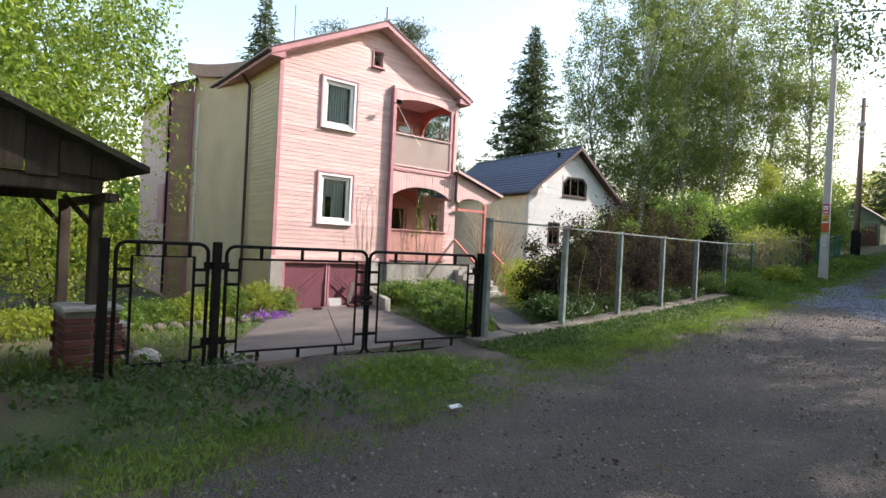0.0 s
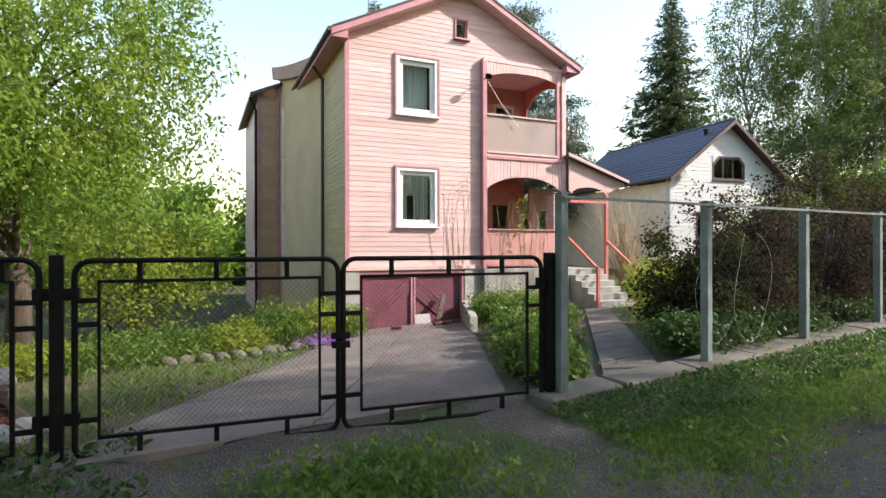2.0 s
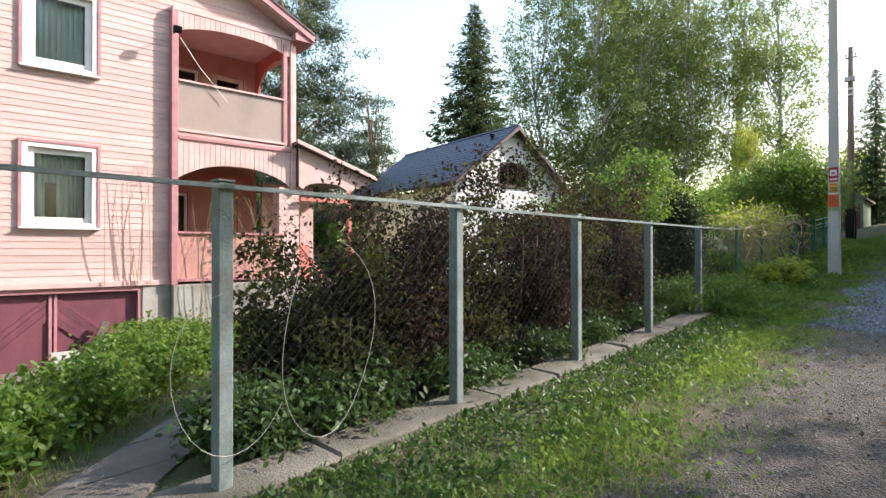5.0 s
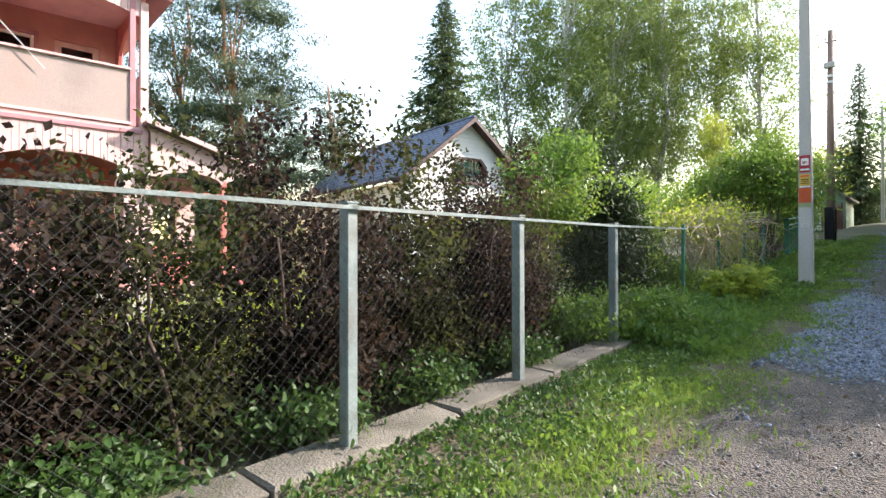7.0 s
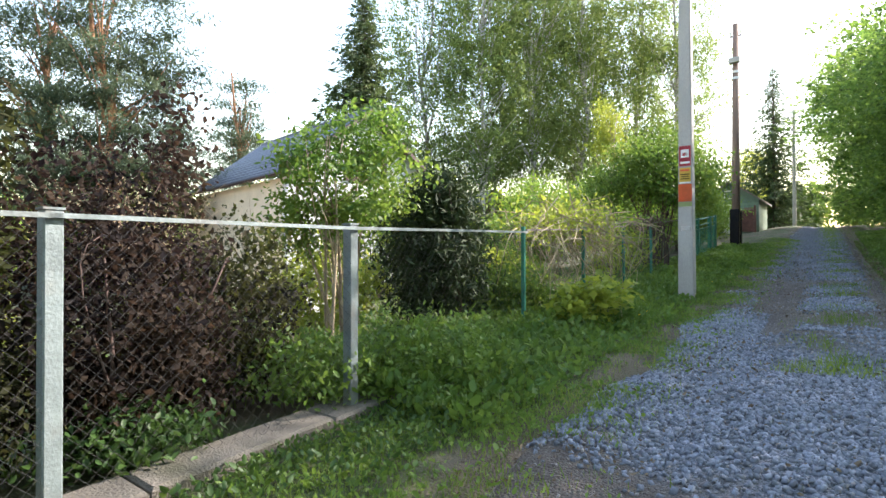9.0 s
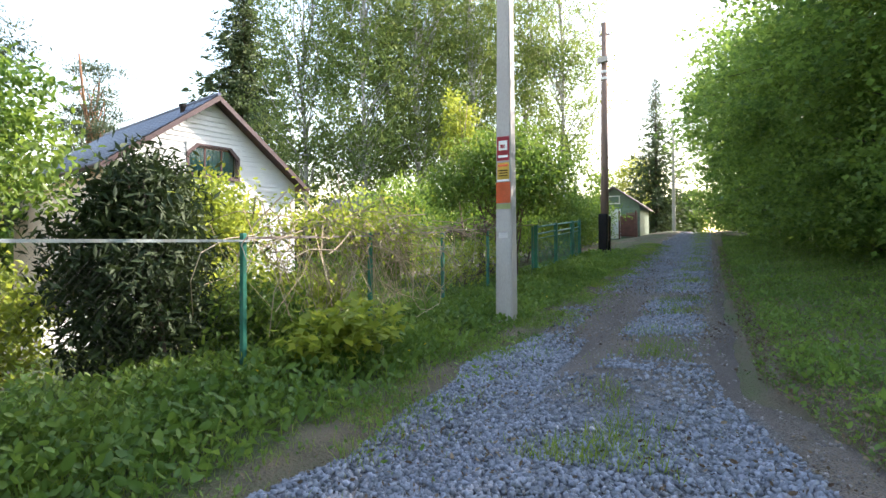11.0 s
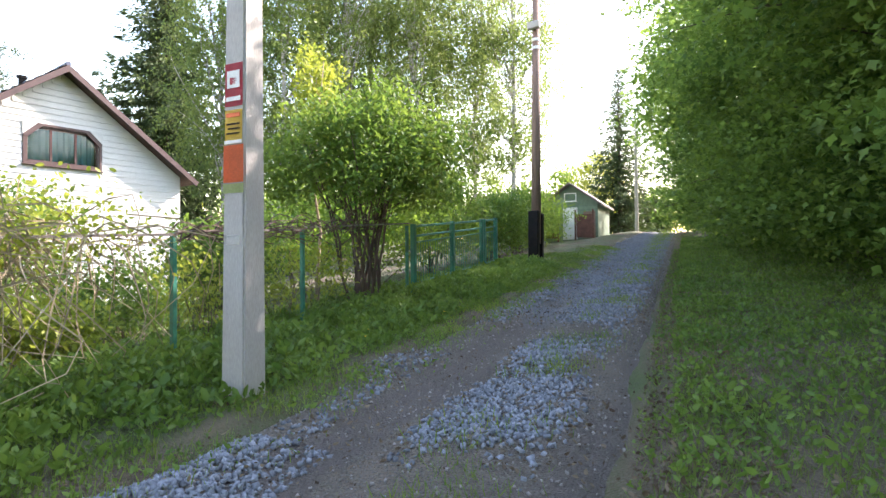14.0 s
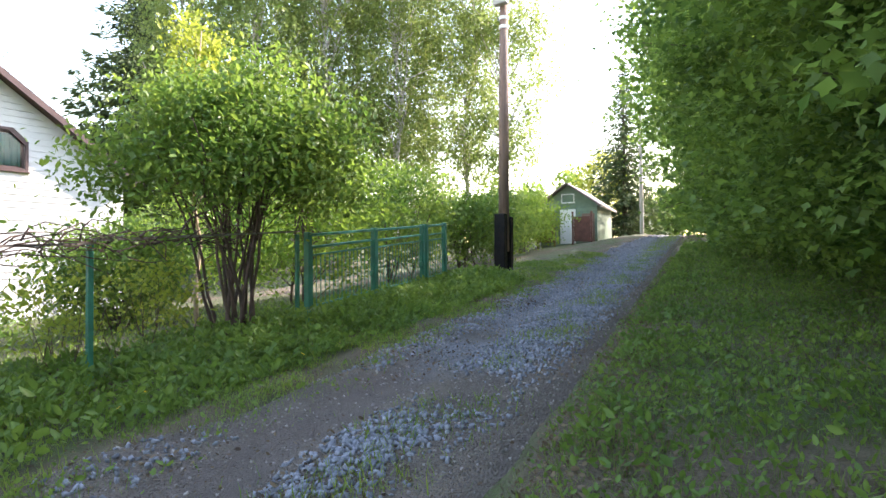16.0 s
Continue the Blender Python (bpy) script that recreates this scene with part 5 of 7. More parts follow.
P3X, P3Y = xy(64.1, 4.92)
far_pole = thing("far_concrete_pole", pose(P3X, P3Y, float(gz(64.1, 4.92)), 0, 0, TURNED), "pale concrete pole beside the top of the lane", "pole")
part("shaft", tube(bmesh.new(), [(0, 0, -0.3), (0, 0, 9)], [0.16, 0.1], 6), M_POLE, far_pole)
part("crossarm", boxm(-0.04, 0.04, -0.5, 0.5, 8.5, 8.58), M_STEEL, far_pole)


def sagging(p, q, sag, n=14):
    p, q = Vector(p), Vector(q)
    return [p.lerp(q, i / n) - Vector((0, 0, sag * 4 * (i / n) * (1 - i / n))) for i in range(n + 1)]


wires = thing("overhead_wires", Matrix.Identity(4), "thin dark overhead wires from pole to pole", "wire")
bx, by = xy(-14, 5.2)
for y in (-0.45, 0.0, 0.45):
    off = Vector((-y * SQ, y * SQ, 0))
    a = Vector((bx, by, 8.9)) + off
    b = Vector((PX, PY, PZ + 9.3)) + off
    c = Vector((P2X, P2Y, P2Z + 8.2)) + off
    e = Vector((P3X, P3Y, 3.75 + 8.7)) + off
    for p, q in ((a, b), (b, c), (c, e)):
        part("wire", tube(bmesh.new(), sagging(p, q, 0.45), 0.008, 4), M_BLACK, wires)
rear_pole = thing("rear_concrete_pole", pose(bx, by, -0.2, 0, 0, TURNED), "concrete pole beside the lower end of the lane", "pole")
part("shaft", tube(bmesh.new(), [(0, 0, -0.3), (0, 0, 9.2)], [0.16, 0.1], 6), M_POLE, rear_pole)

# ---- well shelter with brick piers ----
shelter = thing("well_shelter", pose(*xy(0, 0), 0, 0, 0, TURNED), "old timber well shelter with a mossy board roof", "shelter")
# old wood toned very dark: the deep shade under the trees is in its colour
M_WOODOLD = mat("shade_toned_old_wood", (0.055, 0.042, 0.033), 0.9, var=0.35, scale=5, fine=50, bump=0.6, rand=0.35, stretch=(4, 4, 0.4))
M_ROOFMOSS = mat("mossy_roof_boards", (0.03, 0.027, 0.022), 0.95, var=0.3, scale=4, bump=0.8, dirt=(0.06, 0.08, 0.02), dirt_amt=0.6)
RS, RZ2, ES, EZ = -0.6, 3.1, 1.8, 2.1
for sg in (1, -1):
    bm = bmesh.new()
    e0 = RS + sg * (ES - RS)
    prism(bm, [(RS, RZ2), (e0, EZ), (e0, EZ - 0.06), (RS, RZ2 - 0.06)], 6.0, 8.8)
    part("roof_slope", bm, M_ROOFMOSS, shelter)
n = 17
for i in range(n):
    p = RS - 2.2 + 4.4 * i / n
    q = p + 4.4 / n - 0.012
    t = RZ2 - 0.08 - abs((p + q) / 2 - RS) * (RZ2 - EZ) / (ES - RS)
    if t > 1.98:
        part("gable_board", boxm(p, q, 6.2 + random.uniform(0, 0.015), 6.23, 1.95 + random.uniform(-0.03, 0.02), t), M_WOODOLD, shelter)
part("beam", boxm(RS - 2.1, RS + 2.05, 6.24, 6.36, 1.8, 1.96, bevel=0.01), M_WOODOLD, shelter)
part("beam", boxm(RS - 2.1, RS + 2.05, 8.4, 8.52, 1.8, 1.96, bevel=0.01), M_WOODOLD, shelter)
for s in (1.54, -2.3):
    for d in (6.85, 8.4):
        part("post", boxm(s - 0.06, s + 0.06, d - 0.06, d + 0.06, 0.6 if s > 0 and d < 8 else -0.1, 1.82, bevel=0.01), M_WOODOLD, shelter)
        part("brace", tube(bmesh.new(), [(s, d, 1.45), (s - 0.3 * (1 if s > 0 else -1), d, 1.8)], 0.035, 4), M_WOODOLD, shelter)
part("side_beam", boxm(1.48, 1.6, 6.24, 8.5, 1.74, 1.82), M_WOODOLD, shelter)


def brick_pier(name, label, s, d, w, h, turn):
    x, y = xy(s, d)
    t = thing(name, pose(x, y, float(gz(s, d)), 0, 0, TURNED + turn), label, "pier")
    part("mortar", boxm(-w / 2 + 0.012, w / 2 - 0.012, -w / 2 + 0.012, w / 2 - 0.012, -0.1, h), M_MORTAR, t)
    me = None
    rows = int(h / 0.077)
    for r in range(rows):
        for sidei in range(4):
            for k in range(2):
                if me is None:
                    b_ = boxm(0, 0.245, 0, 0.06, 0, 0.065, bevel=0.006)
                    me = bpy.data.meshes.new("brick")
                    b_.to_mesh(me)
                    b_.free()
                    me.materials.append(M_BRICK)
                o = new("brick", me)
                o.parent = t
                o.matrix_local = Matrix.Rotation(radians(90 * sidei), 4, "Z") @ Matrix.Translation((-w / 2 + k * 0.257 + (0.0 if r % 2 else 0.03), -w / 2 + random.uniform(-0.004, 0.004), r * 0.077))
    part("cap", boxm(-w / 2 - 0.03, w / 2 + 0.03, -w / 2 - 0.03, w / 2 + 0.03, h, h + 0.06, bevel=0.015), M_CONC, t)
    return t


brick_pier("brick_pier", "crumbling red brick pier with concrete cap", 1.5, 6.85, 0.5, 0.66, 0)
brick_pier("brick_pier", "low red brick pier behind the gate", 1.75, 7.7, 0.56, 0.42, 12)
ww = thing("well_wall", pose(0, 0, 0, 0, 0, TURNED), "low stained concrete ring wall beside the well", "wall")
part("block", boxm(-3.2, 0.62, 6.15, 6.4, -0.2, 0.55, bevel=0.02), M_CONC, ww)
part("coping", boxm(-3.25, 0.66, 6.08, 6.46, 0.55, 0.66, bevel=0.02), M_CONC, ww)
part("block", boxm(-3.2, 0.6, 7.9, 8.1, -0.2, 1.15, bevel=0.02), M_WOODGREY, ww)
plank = thing("leaning_plank", pose(*xy(2.0, 7.3), -0.12, 0, 0, TURNED), "weathered plank leaning on the brick pier", "plank")
part("plank_board", tube(bmesh.new(), [(0.25, 0.2, 0.0), (-0.35, 0.1, 0.75)], 0.035, 4), M_WOODGREY, plank)
for i, (s, d, a) in enumerate(((2.1, 6.9, 20), (1.95, 7.15, 60), (2.25, 7.2, 100))):
    x, y = xy(s, d)
    t = thing("concrete_rubble", pose(x, y, float(gz(s, d)) + 0.05, 12 * i, 15, a), "broken grey concrete lump on the grass", "rubble", "rubble by the pier")
    part("lump", boxm(-0.16, 0.16, -0.1, 0.1, -0.08, 0.08, bevel=0.04), M_CONC, t)

rng_r = random.Random(8)
for i in range(11):
    s, d = 3.6 + i * 0.27 + rng_r.uniform(-0.08, 0.08), 11.6 + i * 0.06 + rng_r.uniform(-0.1, 0.1)
    x, y = xy(s, d)
    t = thing("border_stone", pose(x, y, float(gz(s, d)) + 0.05, rng_r.uniform(-15, 15), rng_r.uniform(-15, 15), rng_r.uniform(0, 180)), "grey field stone edging the garden border", "stone", "border stones")
    bm = bmesh.new()
    bmesh.ops.create_icosphere(bm, subdivisions=2, radius=0.13)
    for q in bm.verts:
        q.co = Vector((q.co.x * 1.3, q.co.y, q.co.z * 0.75)) * (1 + 0.25 * noise.noise(q.co * 9 + Vector((i * 3.1, 0, 0))))
    part("stone", bm, M_FOOT, t, smooth=True)

# small things in front of the garage
for i, (u, y, a) in enumerate(((0.9, -1.3, 15), (2.2, -1.35, 70), (2.5, -1.2, 10), (2.0, -1.25, 40))):
    m = pose(-4.95, 15.9, 0, 0, 0, 38.5) @ pose(u, y, 0)
    s, d = sd(m.translation.x, m.translation.y)
    t = thing("loose_brick", pose(m.translation.x, m.translation.y, float(gz(s, d)) + 0.09, 0, 0, a), "dirty loose brick lying on the concrete drive", "brick", "bricks on the drive")
    part("brick_block", boxm(-0.13, 0.13, -0.06, 0.06, -0.04, 0.04, bevel=0.01), M_BRICK, t)
m = pose(-4.95, 15.9, 0, 0, 0, 38.5)
t = thing("leaning_sheet", m @ pose(2.0, -0.35, -0.82, -18, 0, 0), "grey sheet leaning against the garage door", "board")
part("sheet", boxm(-0.22, 0.22, 0, 0.02, 0, 0.55, bevel=0.004), M_POLE, t)
t = thing("leaning_plank", m @ pose(2.25, -0.5, -0.85, -20, 22, 0), "old plank leaning against the garage door", "plank")
part("plank_board", boxm(-0.07, 0.07, 0, 0.03, 0, 1.2), M_WOODGREY, t)
t = thing("retaining_wall", pose(0, 0, 0, 0, 0, TURNED), "low concrete retaining wall beside the drive", "wall", kind="structure")
bm = bmesh.new()
for (s0, d0), (s1, d1) in (((11.0, 14.3), (9.25, 11.2)),):
    w = 0.09
    q = [(s0 - w, d0, 0.0), (s0 + w, d0, 0.0), (s1 + w, d1, 0.0), (s1 - w, d1, 0.0)]
    vt = [bm.verts.new((x, y, z)) for x, y, z in q]
    vb = [bm.verts.new((x, y, -1.1)) for x, y, z in q]
    bm.faces.new(vt[::-1])
    for i in range(4):
        bm.faces.new((vt[i], vb[i], vb[(i + 1) % 4], vt[(i + 1) % 4]))
bmesh.ops.recalc_face_normals(bm, faces=bm.faces)
part("wall_block", bm, M_CONC, t)


# ---- plants ----
TEMPLATES = {
    "rhomb": ([(0, 0, 0), (0.3, 0.45, 0.09), (0, 1, 0), (-0.3, 0.45, 0.09)], [(0, 1, 2), (0, 2, 3)]),
    "oval": ([(0, 0, 0), (0.24, 0.28, 0.07), (0.21, 0.7, 0.05), (0, 1, -0.04), (-0.21, 0.7, 0.05), (-0.24, 0.28, 0.07)], [(0, 1, 2), (0, 2, 3), (0, 3, 4), (0, 4, 5)]),
    "maple": ([(0, 0.35, 0), (0, 0, 0), (0.34, 0.06, 0.05), (0.26, 0.3, 0.02), (0.52, 0.58, 0.08), (0.2, 0.6, 0.01), (0, 1, -0.06), (-0.2, 0.6, 0.01), (-0.52, 0.58, 0.08), (-0.26, 0.3, 0.02), (-0.34, 0.06, 0.05)],
              [(0, i, i + 1 if i < 10 else 1) for i in range(1, 11)]),
    "lobed": ([(0, 0, 0), (0.5, 0.42, 0.06), (0.19, 0.55, 0.0), (0, 1, -0.08), (-0.19, 0.55, 0.0), (-0.5, 0.42, 0.06)], [(0, 1, 2), (0, 2, 3), (0, 3, 4), (0, 4, 5)]),
    "spray": ([(0, 0, 0), (0.14, 0.5, 0.04), (0, 1, -0.05), (-0.14, 0.5, 0.04)], [(0, 1, 2), (0, 2, 3)]),
    "blade": ([(-0.035, 0, 0), (0.035, 0, 0), (0.03, 0.55, 0.06), (-0.02, 0.55, 0.06), (0, 1, 0.26)], [(0, 1, 2), (0, 2, 3), (3, 2, 4)]),
}


def unit(a):
    return a / np.maximum(np.linalg.norm(a, axis=1, keepdims=True), 1e-9)


def foliage(name, P, size, rng, template, material, axis=None, normal_up=0.5, droop=0.2):
    """Leaves at the points P; axis: the way that each leaf points."""
    V, F = TEMPLATES[template]
    V, F = np.array(V, float), np.array(F)
    n = len(P)
    if axis is None:
        axis = rng.normal(size=(n, 3))
        axis[:, 2] -= droop
    axis = unit(axis)
    nor = rng.normal(size=(n, 3))
    nor[:, 2] += normal_up * 2
    side = unit(np.cross(axis, nor))
    nor = np.cross(side, axis)
    sz = (np.full(n, size) if np.isscalar(size) else size) * rng.uniform(0.65, 1.25, n)
    co = P[:, None, :] + sz[:, None, None] * (V[None, :, :1] * side[:, None] + V[None, :, 1:2] * axis[:, None] + V[None, :, 2:] * nor[:, None])
    fa = F[None] + (np.arange(n) * len(V))[:, None, None]
    return raw(name, co.reshape(-1, 3), fa.reshape(-1, 3), material)


def clumps(rng, ells, n, shell=0.45):
    """Points inside ellipsoids (centre, radii), more of them towards the outside."""
    w = np.array([e[1][0] * e[1][1] * e[1][2] for e in ells]) ** 0.7
    k = rng.choice(len(ells), n, p=w / w.sum())
    c, r = np.array([e[0] for e in ells], float)[k], np.array([e[1] for e in ells], float)[k]
    u = unit(rng.normal(size=(n, 3)))
    rad = shell + (1 - shell) * rng.random(n) ** 0.6
    rad *= 1 + 0.16 * rng.normal(size=n)
    return c + u * r * rad[:, None]


def limb(bm, a, b, r0, r1, rng, n=5, bend=0.25, sides=6):
    a, b = Vector(a), Vector(b)
    L = (b - a).length
    off = Vector(rng.normal(size=3) * bend * L * 0.3)
    up = Vector((0, 0, L * 0.12))
    pts = [a.lerp(b, i / n) + (off + up) * math.sin(math.pi * i / n) * (1 if 0 < i < n else 0) for i in range(n + 1)]
    tube(bm, pts, [r0 + (r1 - r0) * i / n for i in range(n + 1)], sides)


def tree(name, label, at, height, trunk_r, ells, n_clumps, per, clump_r, leaf, size, template, bark, seed, limbs=16, hang=0.0, category="tree", stems=1, flat=0.7, base=0.12, up=0.5):
    """A tapered trunk with limbs and a crown of single leaves in loose clumps. Places are relative to the foot."""
    rng = np.random.default_rng(seed)
    t = thing(name, pose(*at), label, category)
    C = clumps(rng, ells, n_clumps)
    bm = bmesh.new()
    tops = []
    for i in range(stems):
        lean = Vector((rng.normal() * 0.05 * height, rng.normal() * 0.05 * height, 0)) * (1 if stems == 1 else 3)
        foot = Vector((rng.normal() * 0.12, rng.normal() * 0.12, -0.2)) * (0 if stems == 1 else 1.5) + Vector((0, 0, -0.15))
        pts = [foot + (lean * (k / 6) ** 1.3) + Vector((rng.normal(), rng.normal(), 0)) * 0.012 * height * (k > 0) + Vector((0, 0, height * k / 6)) for k in range(7)]
        tube(bm, pts, [trunk_r * (1.25 if k == 0 else 1 - 0.13 * k) / (1 if stems == 1 else 1.6) for k in range(7)], 9)
        tops.append(pts)
    for i in range(limbs):
        pts = tops[i % stems]
        c = Vector(C[rng.integers(len(C))])
        k = min(5.6, max(base * 6, (c.z / height) * 6 * rng.uniform(0.55, 0.9)))
        j = int(k)
        a = pts[j].lerp(pts[min(j + 1, 6)], k - j)
        limb(bm, a, c, trunk_r * (0.4 - 0.045 * k) / (1 if stems == 1 else 1.5), trunk_r * 0.05, rng)
    part("trunk", bm, bark, t, smooth=True)
    P = np.repeat(C, per, 0) + rng.normal(size=(n_clumps * per, 3)) * clump_r * np.array([1, 1, flat])
    if hang:
        P[:, :2] = np.repeat(C[:, :2], per, 0) + rng.normal(size=(n_clumps * per, 2)) * clump_r * 0.45
        P[:, 2] = np.repeat(C[:, 2], per) - rng.random(n_clumps * per) * hang * np.repeat(rng.uniform(0.4, 1.3, n_clumps), per)
    low = gz(*sd(P[:, 0] + at[0], P[:, 1] + at[1])) - at[2] + 0.1
    P = P[P[:, 2] > low]
    part("crown", foliage(name + "_crown", P, size, rng, template, leaf, droop=0.9 if hang else 0.25, normal_up=up), None, t)
    return t


def spruce(name, label, at, H, R, seed, leaf=L_SPRUCE, whorls=40, clear=0.05):
    rng = np.random.default_rng(seed)
    t = thing(name, pose(*at), label, "tree")
    bm = bmesh.new()
    tube(bm, [(0, 0, -0.3), (0, 0, H * 0.5), (0, 0, H)], [H * 0.014, H * 0.008, 0.02], 8)
    P, A, S = [], [], []
    for w in range(whorls):
        k = clear + (1 - clear) * (w / whorls) ** 0.9
        z = H * k
        n = int(rng.integers(7, 11))
        for i in range(n):
            a = 2 * math.pi * (i + rng.random()) / n
            L = R * (1 - k) ** 0.85 * rng.uniform(0.65, 1.2) + 0.12
            m = max(3, int(L * 8))
            tt = (np.arange(m) + rng.random(m)) / m
            droop = rng.uniform(0.2, 0.5)
            out = np.array([math.cos(a), math.sin(a)])
            p = np.zeros((m, 3))
            p[:, :2] = tt[:, None] * L * out + rng.normal(size=(m, 2)) * 0.1 * L * (0.3 + tt[:, None]) * 0.6
            p[:, 2] = z - droop * L * tt + 0.22 * L * tt ** 2.5 - np.abs(rng.normal(size=m)) * 0.12
            ax = np.zeros((m, 3))
            ax[:, :2] = out + rng.normal(size=(m, 2)) * 0.5
            ax[:, 2] = -0.35 + rng.normal(size=m) * 0.3
            P.append(p), A.append(ax), S.append(np.full(m, 0.62 * (0.55 + 0.45 * (1 - k)) * (0.4 + H / 33)))
            if i % 2 == 0:
                tube(bm, [(0, 0, z), (out[0] * L * 0.8, out[1] * L * 0.8, z - droop * L * 0.7)], [0.03, 0.008], 3, caps=False)
    part("trunk", bm, M_BARK, t)
    P, A, S = np.concatenate(P), np.concatenate(A), np.concatenate(S)
    P2 = np.repeat(P, 3, 0) + rng.normal(size=(len(P) * 3, 3)) * 0.09
    part("crown", foliage(name + "_crown", P2, np.repeat(S, 3), rng, "spray", leaf, axis=np.repeat(A, 3, 0) + rng.normal(size=(len(P) * 3, 3)) * 0.35), None, t)
    return t


def on(x, y):
    return (x, y, float(gz(*sd(x, y))))


def at(s, d):
    x, y = xy(s, d)
    return (x, y, float(gz(s, d)))


# big maple over the garden
tree("birch_tree", "spreading birch in fresh yellow-green leaf over the garden", on(-10.0, 11.6), 9.5, 0.22,
     [((0, 0, 6.0), (3.6, 3.4, 3.4)), ((1.2, -1.2, 4.5), (2.2, 2.0, 1.2)), ((-2.0, -2.6, 5.4), (3.4, 2.8, 2.6)), ((1.7, 0.2, 6.2), (2.4, 2.2, 2.2))], 1000, 56, 0.3, L_MAPLE, 0.105, "oval", M_BARK, 3, limbs=34, hang=0.8)
tree("birch_tree", "young birch in fresh leaf behind the well shelter", on(-9.5, 6.5), 8.5, 0.2,
     [((0, 0, 4.8), (3.6, 3.2, 3.6)), ((2.0, 1.0, 4.2), (2.2, 1.9, 1.4))], 620, 50, 0.3, L_MAPLE, 0.105, "oval", M_BARK, 4, limbs=26, hang=0.7)
tree("garden_shrub", "light green garden shrub", on(-10.5, 15), 3.5, 0.07, [((0, 0, 1.8), (2.6, 2.0, 1.6))], 260, 30, 0.25, L_YELLOW, 0.11, "oval", M_BARK, 5, category="shrub", stems=4)
tree("linden_tree", "large leafy tree over the well shelter", at(-3.2, 8.6), 9.5, 0.24, [((0.8, 0, 6.6), (4.2, 3.6, 2.2)), ((0.6, 1.4, 4.6), (2.6, 2.0, 1.2))], 560, 50, 0.34, L_MAPLE, 0.12, "oval", M_BARK, 6, limbs=30)
# out of view, added so that its crown darkens the foreground
tree("unseen_shade_tree", "unseen leafy tree added to darken the lower lane", at(-3.0, -4.6), 10.5, 0.24, [((-1.2, 1.8, 7.6), (4.6, 4.6, 2.4)), ((2.5, 2.5, 8.6), (4.0, 4.0, 2.0))], 560, 44, 0.4, L_THICK, 0.17, "rhomb", M_BARK, 7, limbs=30)
# trees behind the houses
spruce("spruce_tree", "tall dark green spruce with drooping boughs", on(8.85, 59.5), 24.3, 7.2, 11, whorls=52)
spruce("spruce_tree", "dark spruce behind the pink house", on(-13.5, 39.5), 19.5, 4.4, 12, whorls=40)


def pine(name, label, place, H, seed, n=60, spread=4.2, low=0.3):
    return tree(name, label, place, H, 0.26, [((0, 0, H * (low + (0.95 - low) * k)), (spread * (1.05 - 0.6 * k), spread * (1.05 - 0.6 * k), 0.55)) for k in np.linspace(0, 1, 8)],
                n * 4, 90, 0.42, L_PINE, 0.26, "spray", M_PINEBARK, seed, limbs=46, flat=0.42)


pine("pine_tree", "tall pine with reddish trunk and open blue-green crown", on(-4.2, 42.0), 18.5, 21, n=150, spread=5.2, low=0.22)
pine("pine_tree", "tall pine with open crown", on(-9.0, 44.0), 19, 22, n=70)
pine("pine_tree", "slender pine beyond the garden", on(-0.5, 55.0), 14.5, 23, n=50, spread=3.2)
for i, (x, y, H) in enumerate(((16.0, 45.0, 25), (20.0, 46.5, 28), (24.0, 48.0, 28), (28.5, 50.0, 25), (13.0, 49.5, 25), (22.0, 53.0, 29), (18.0, 51.0, 28), (27.0, 55.0, 27), (29.6, 45.5, 24))):
    r = 3.5
    tree("birch_tree", "tall birch with hanging leafy twigs", on(x, y), H, 0.17,
         [((0, 0, H * 0.45), (r, r, H * 0.2)), ((0, 0, H * 0.68), (r * 0.95, r * 0.95, H * 0.2)), ((0.3, 0, H * 0.9), (r * 0.55, r * 0.55, H * 0.12)), ((0, 0.4, H * 0.28), (r * 0.8, r * 0.8, H * 0.1))],
         740, 35, 0.55, L_BIRCH, 0.185, "rhomb", M_BIRCH, 30 + i, limbs=46, hang=1.25)

# shrubs behind the wire fence: purple-leaved hedge
for i, (s, d, h) in enumerate(((9.75, 6.4, 1.35), (10.6, 6.4, 1.6), (11.5, 6.5, 1.8), (12.7, 6.3, 1.95), (13.9, 6.5, 2.05), (15.1, 6.4, 1.85), (16.1, 6.8, 1.5))):
    spires = [((math.cos(k * 2.4 + i) * 0.55, math.sin(k * 2.4 + i) * 0.5, h * (0.9 + 0.07 * ((k * 3 + i) % 5))), (0.09, 0.09, h * 0.24)) for k in range(6)]
    t = tree("purple_shrub", "dense purple-brown leaved shrub behind the wire fence", at(s, d), h, 0.05,
             [((0, 0, h * 0.55), (0.8, 0.7, h * 0.42)), ((0.1, 0, h * 0.25), (0.7, 0.6, h * 0.22)), *spires], 290 if i < 4 else 380, 40, 0.1, L_PLUM if i % 2 else L_PLUMGREEN, 0.06, "rhomb", M_TWIGDARK, 60 + i, limbs=46, category="shrub", stems=7, base=0.02)
    t["group"] = "purple hedge"
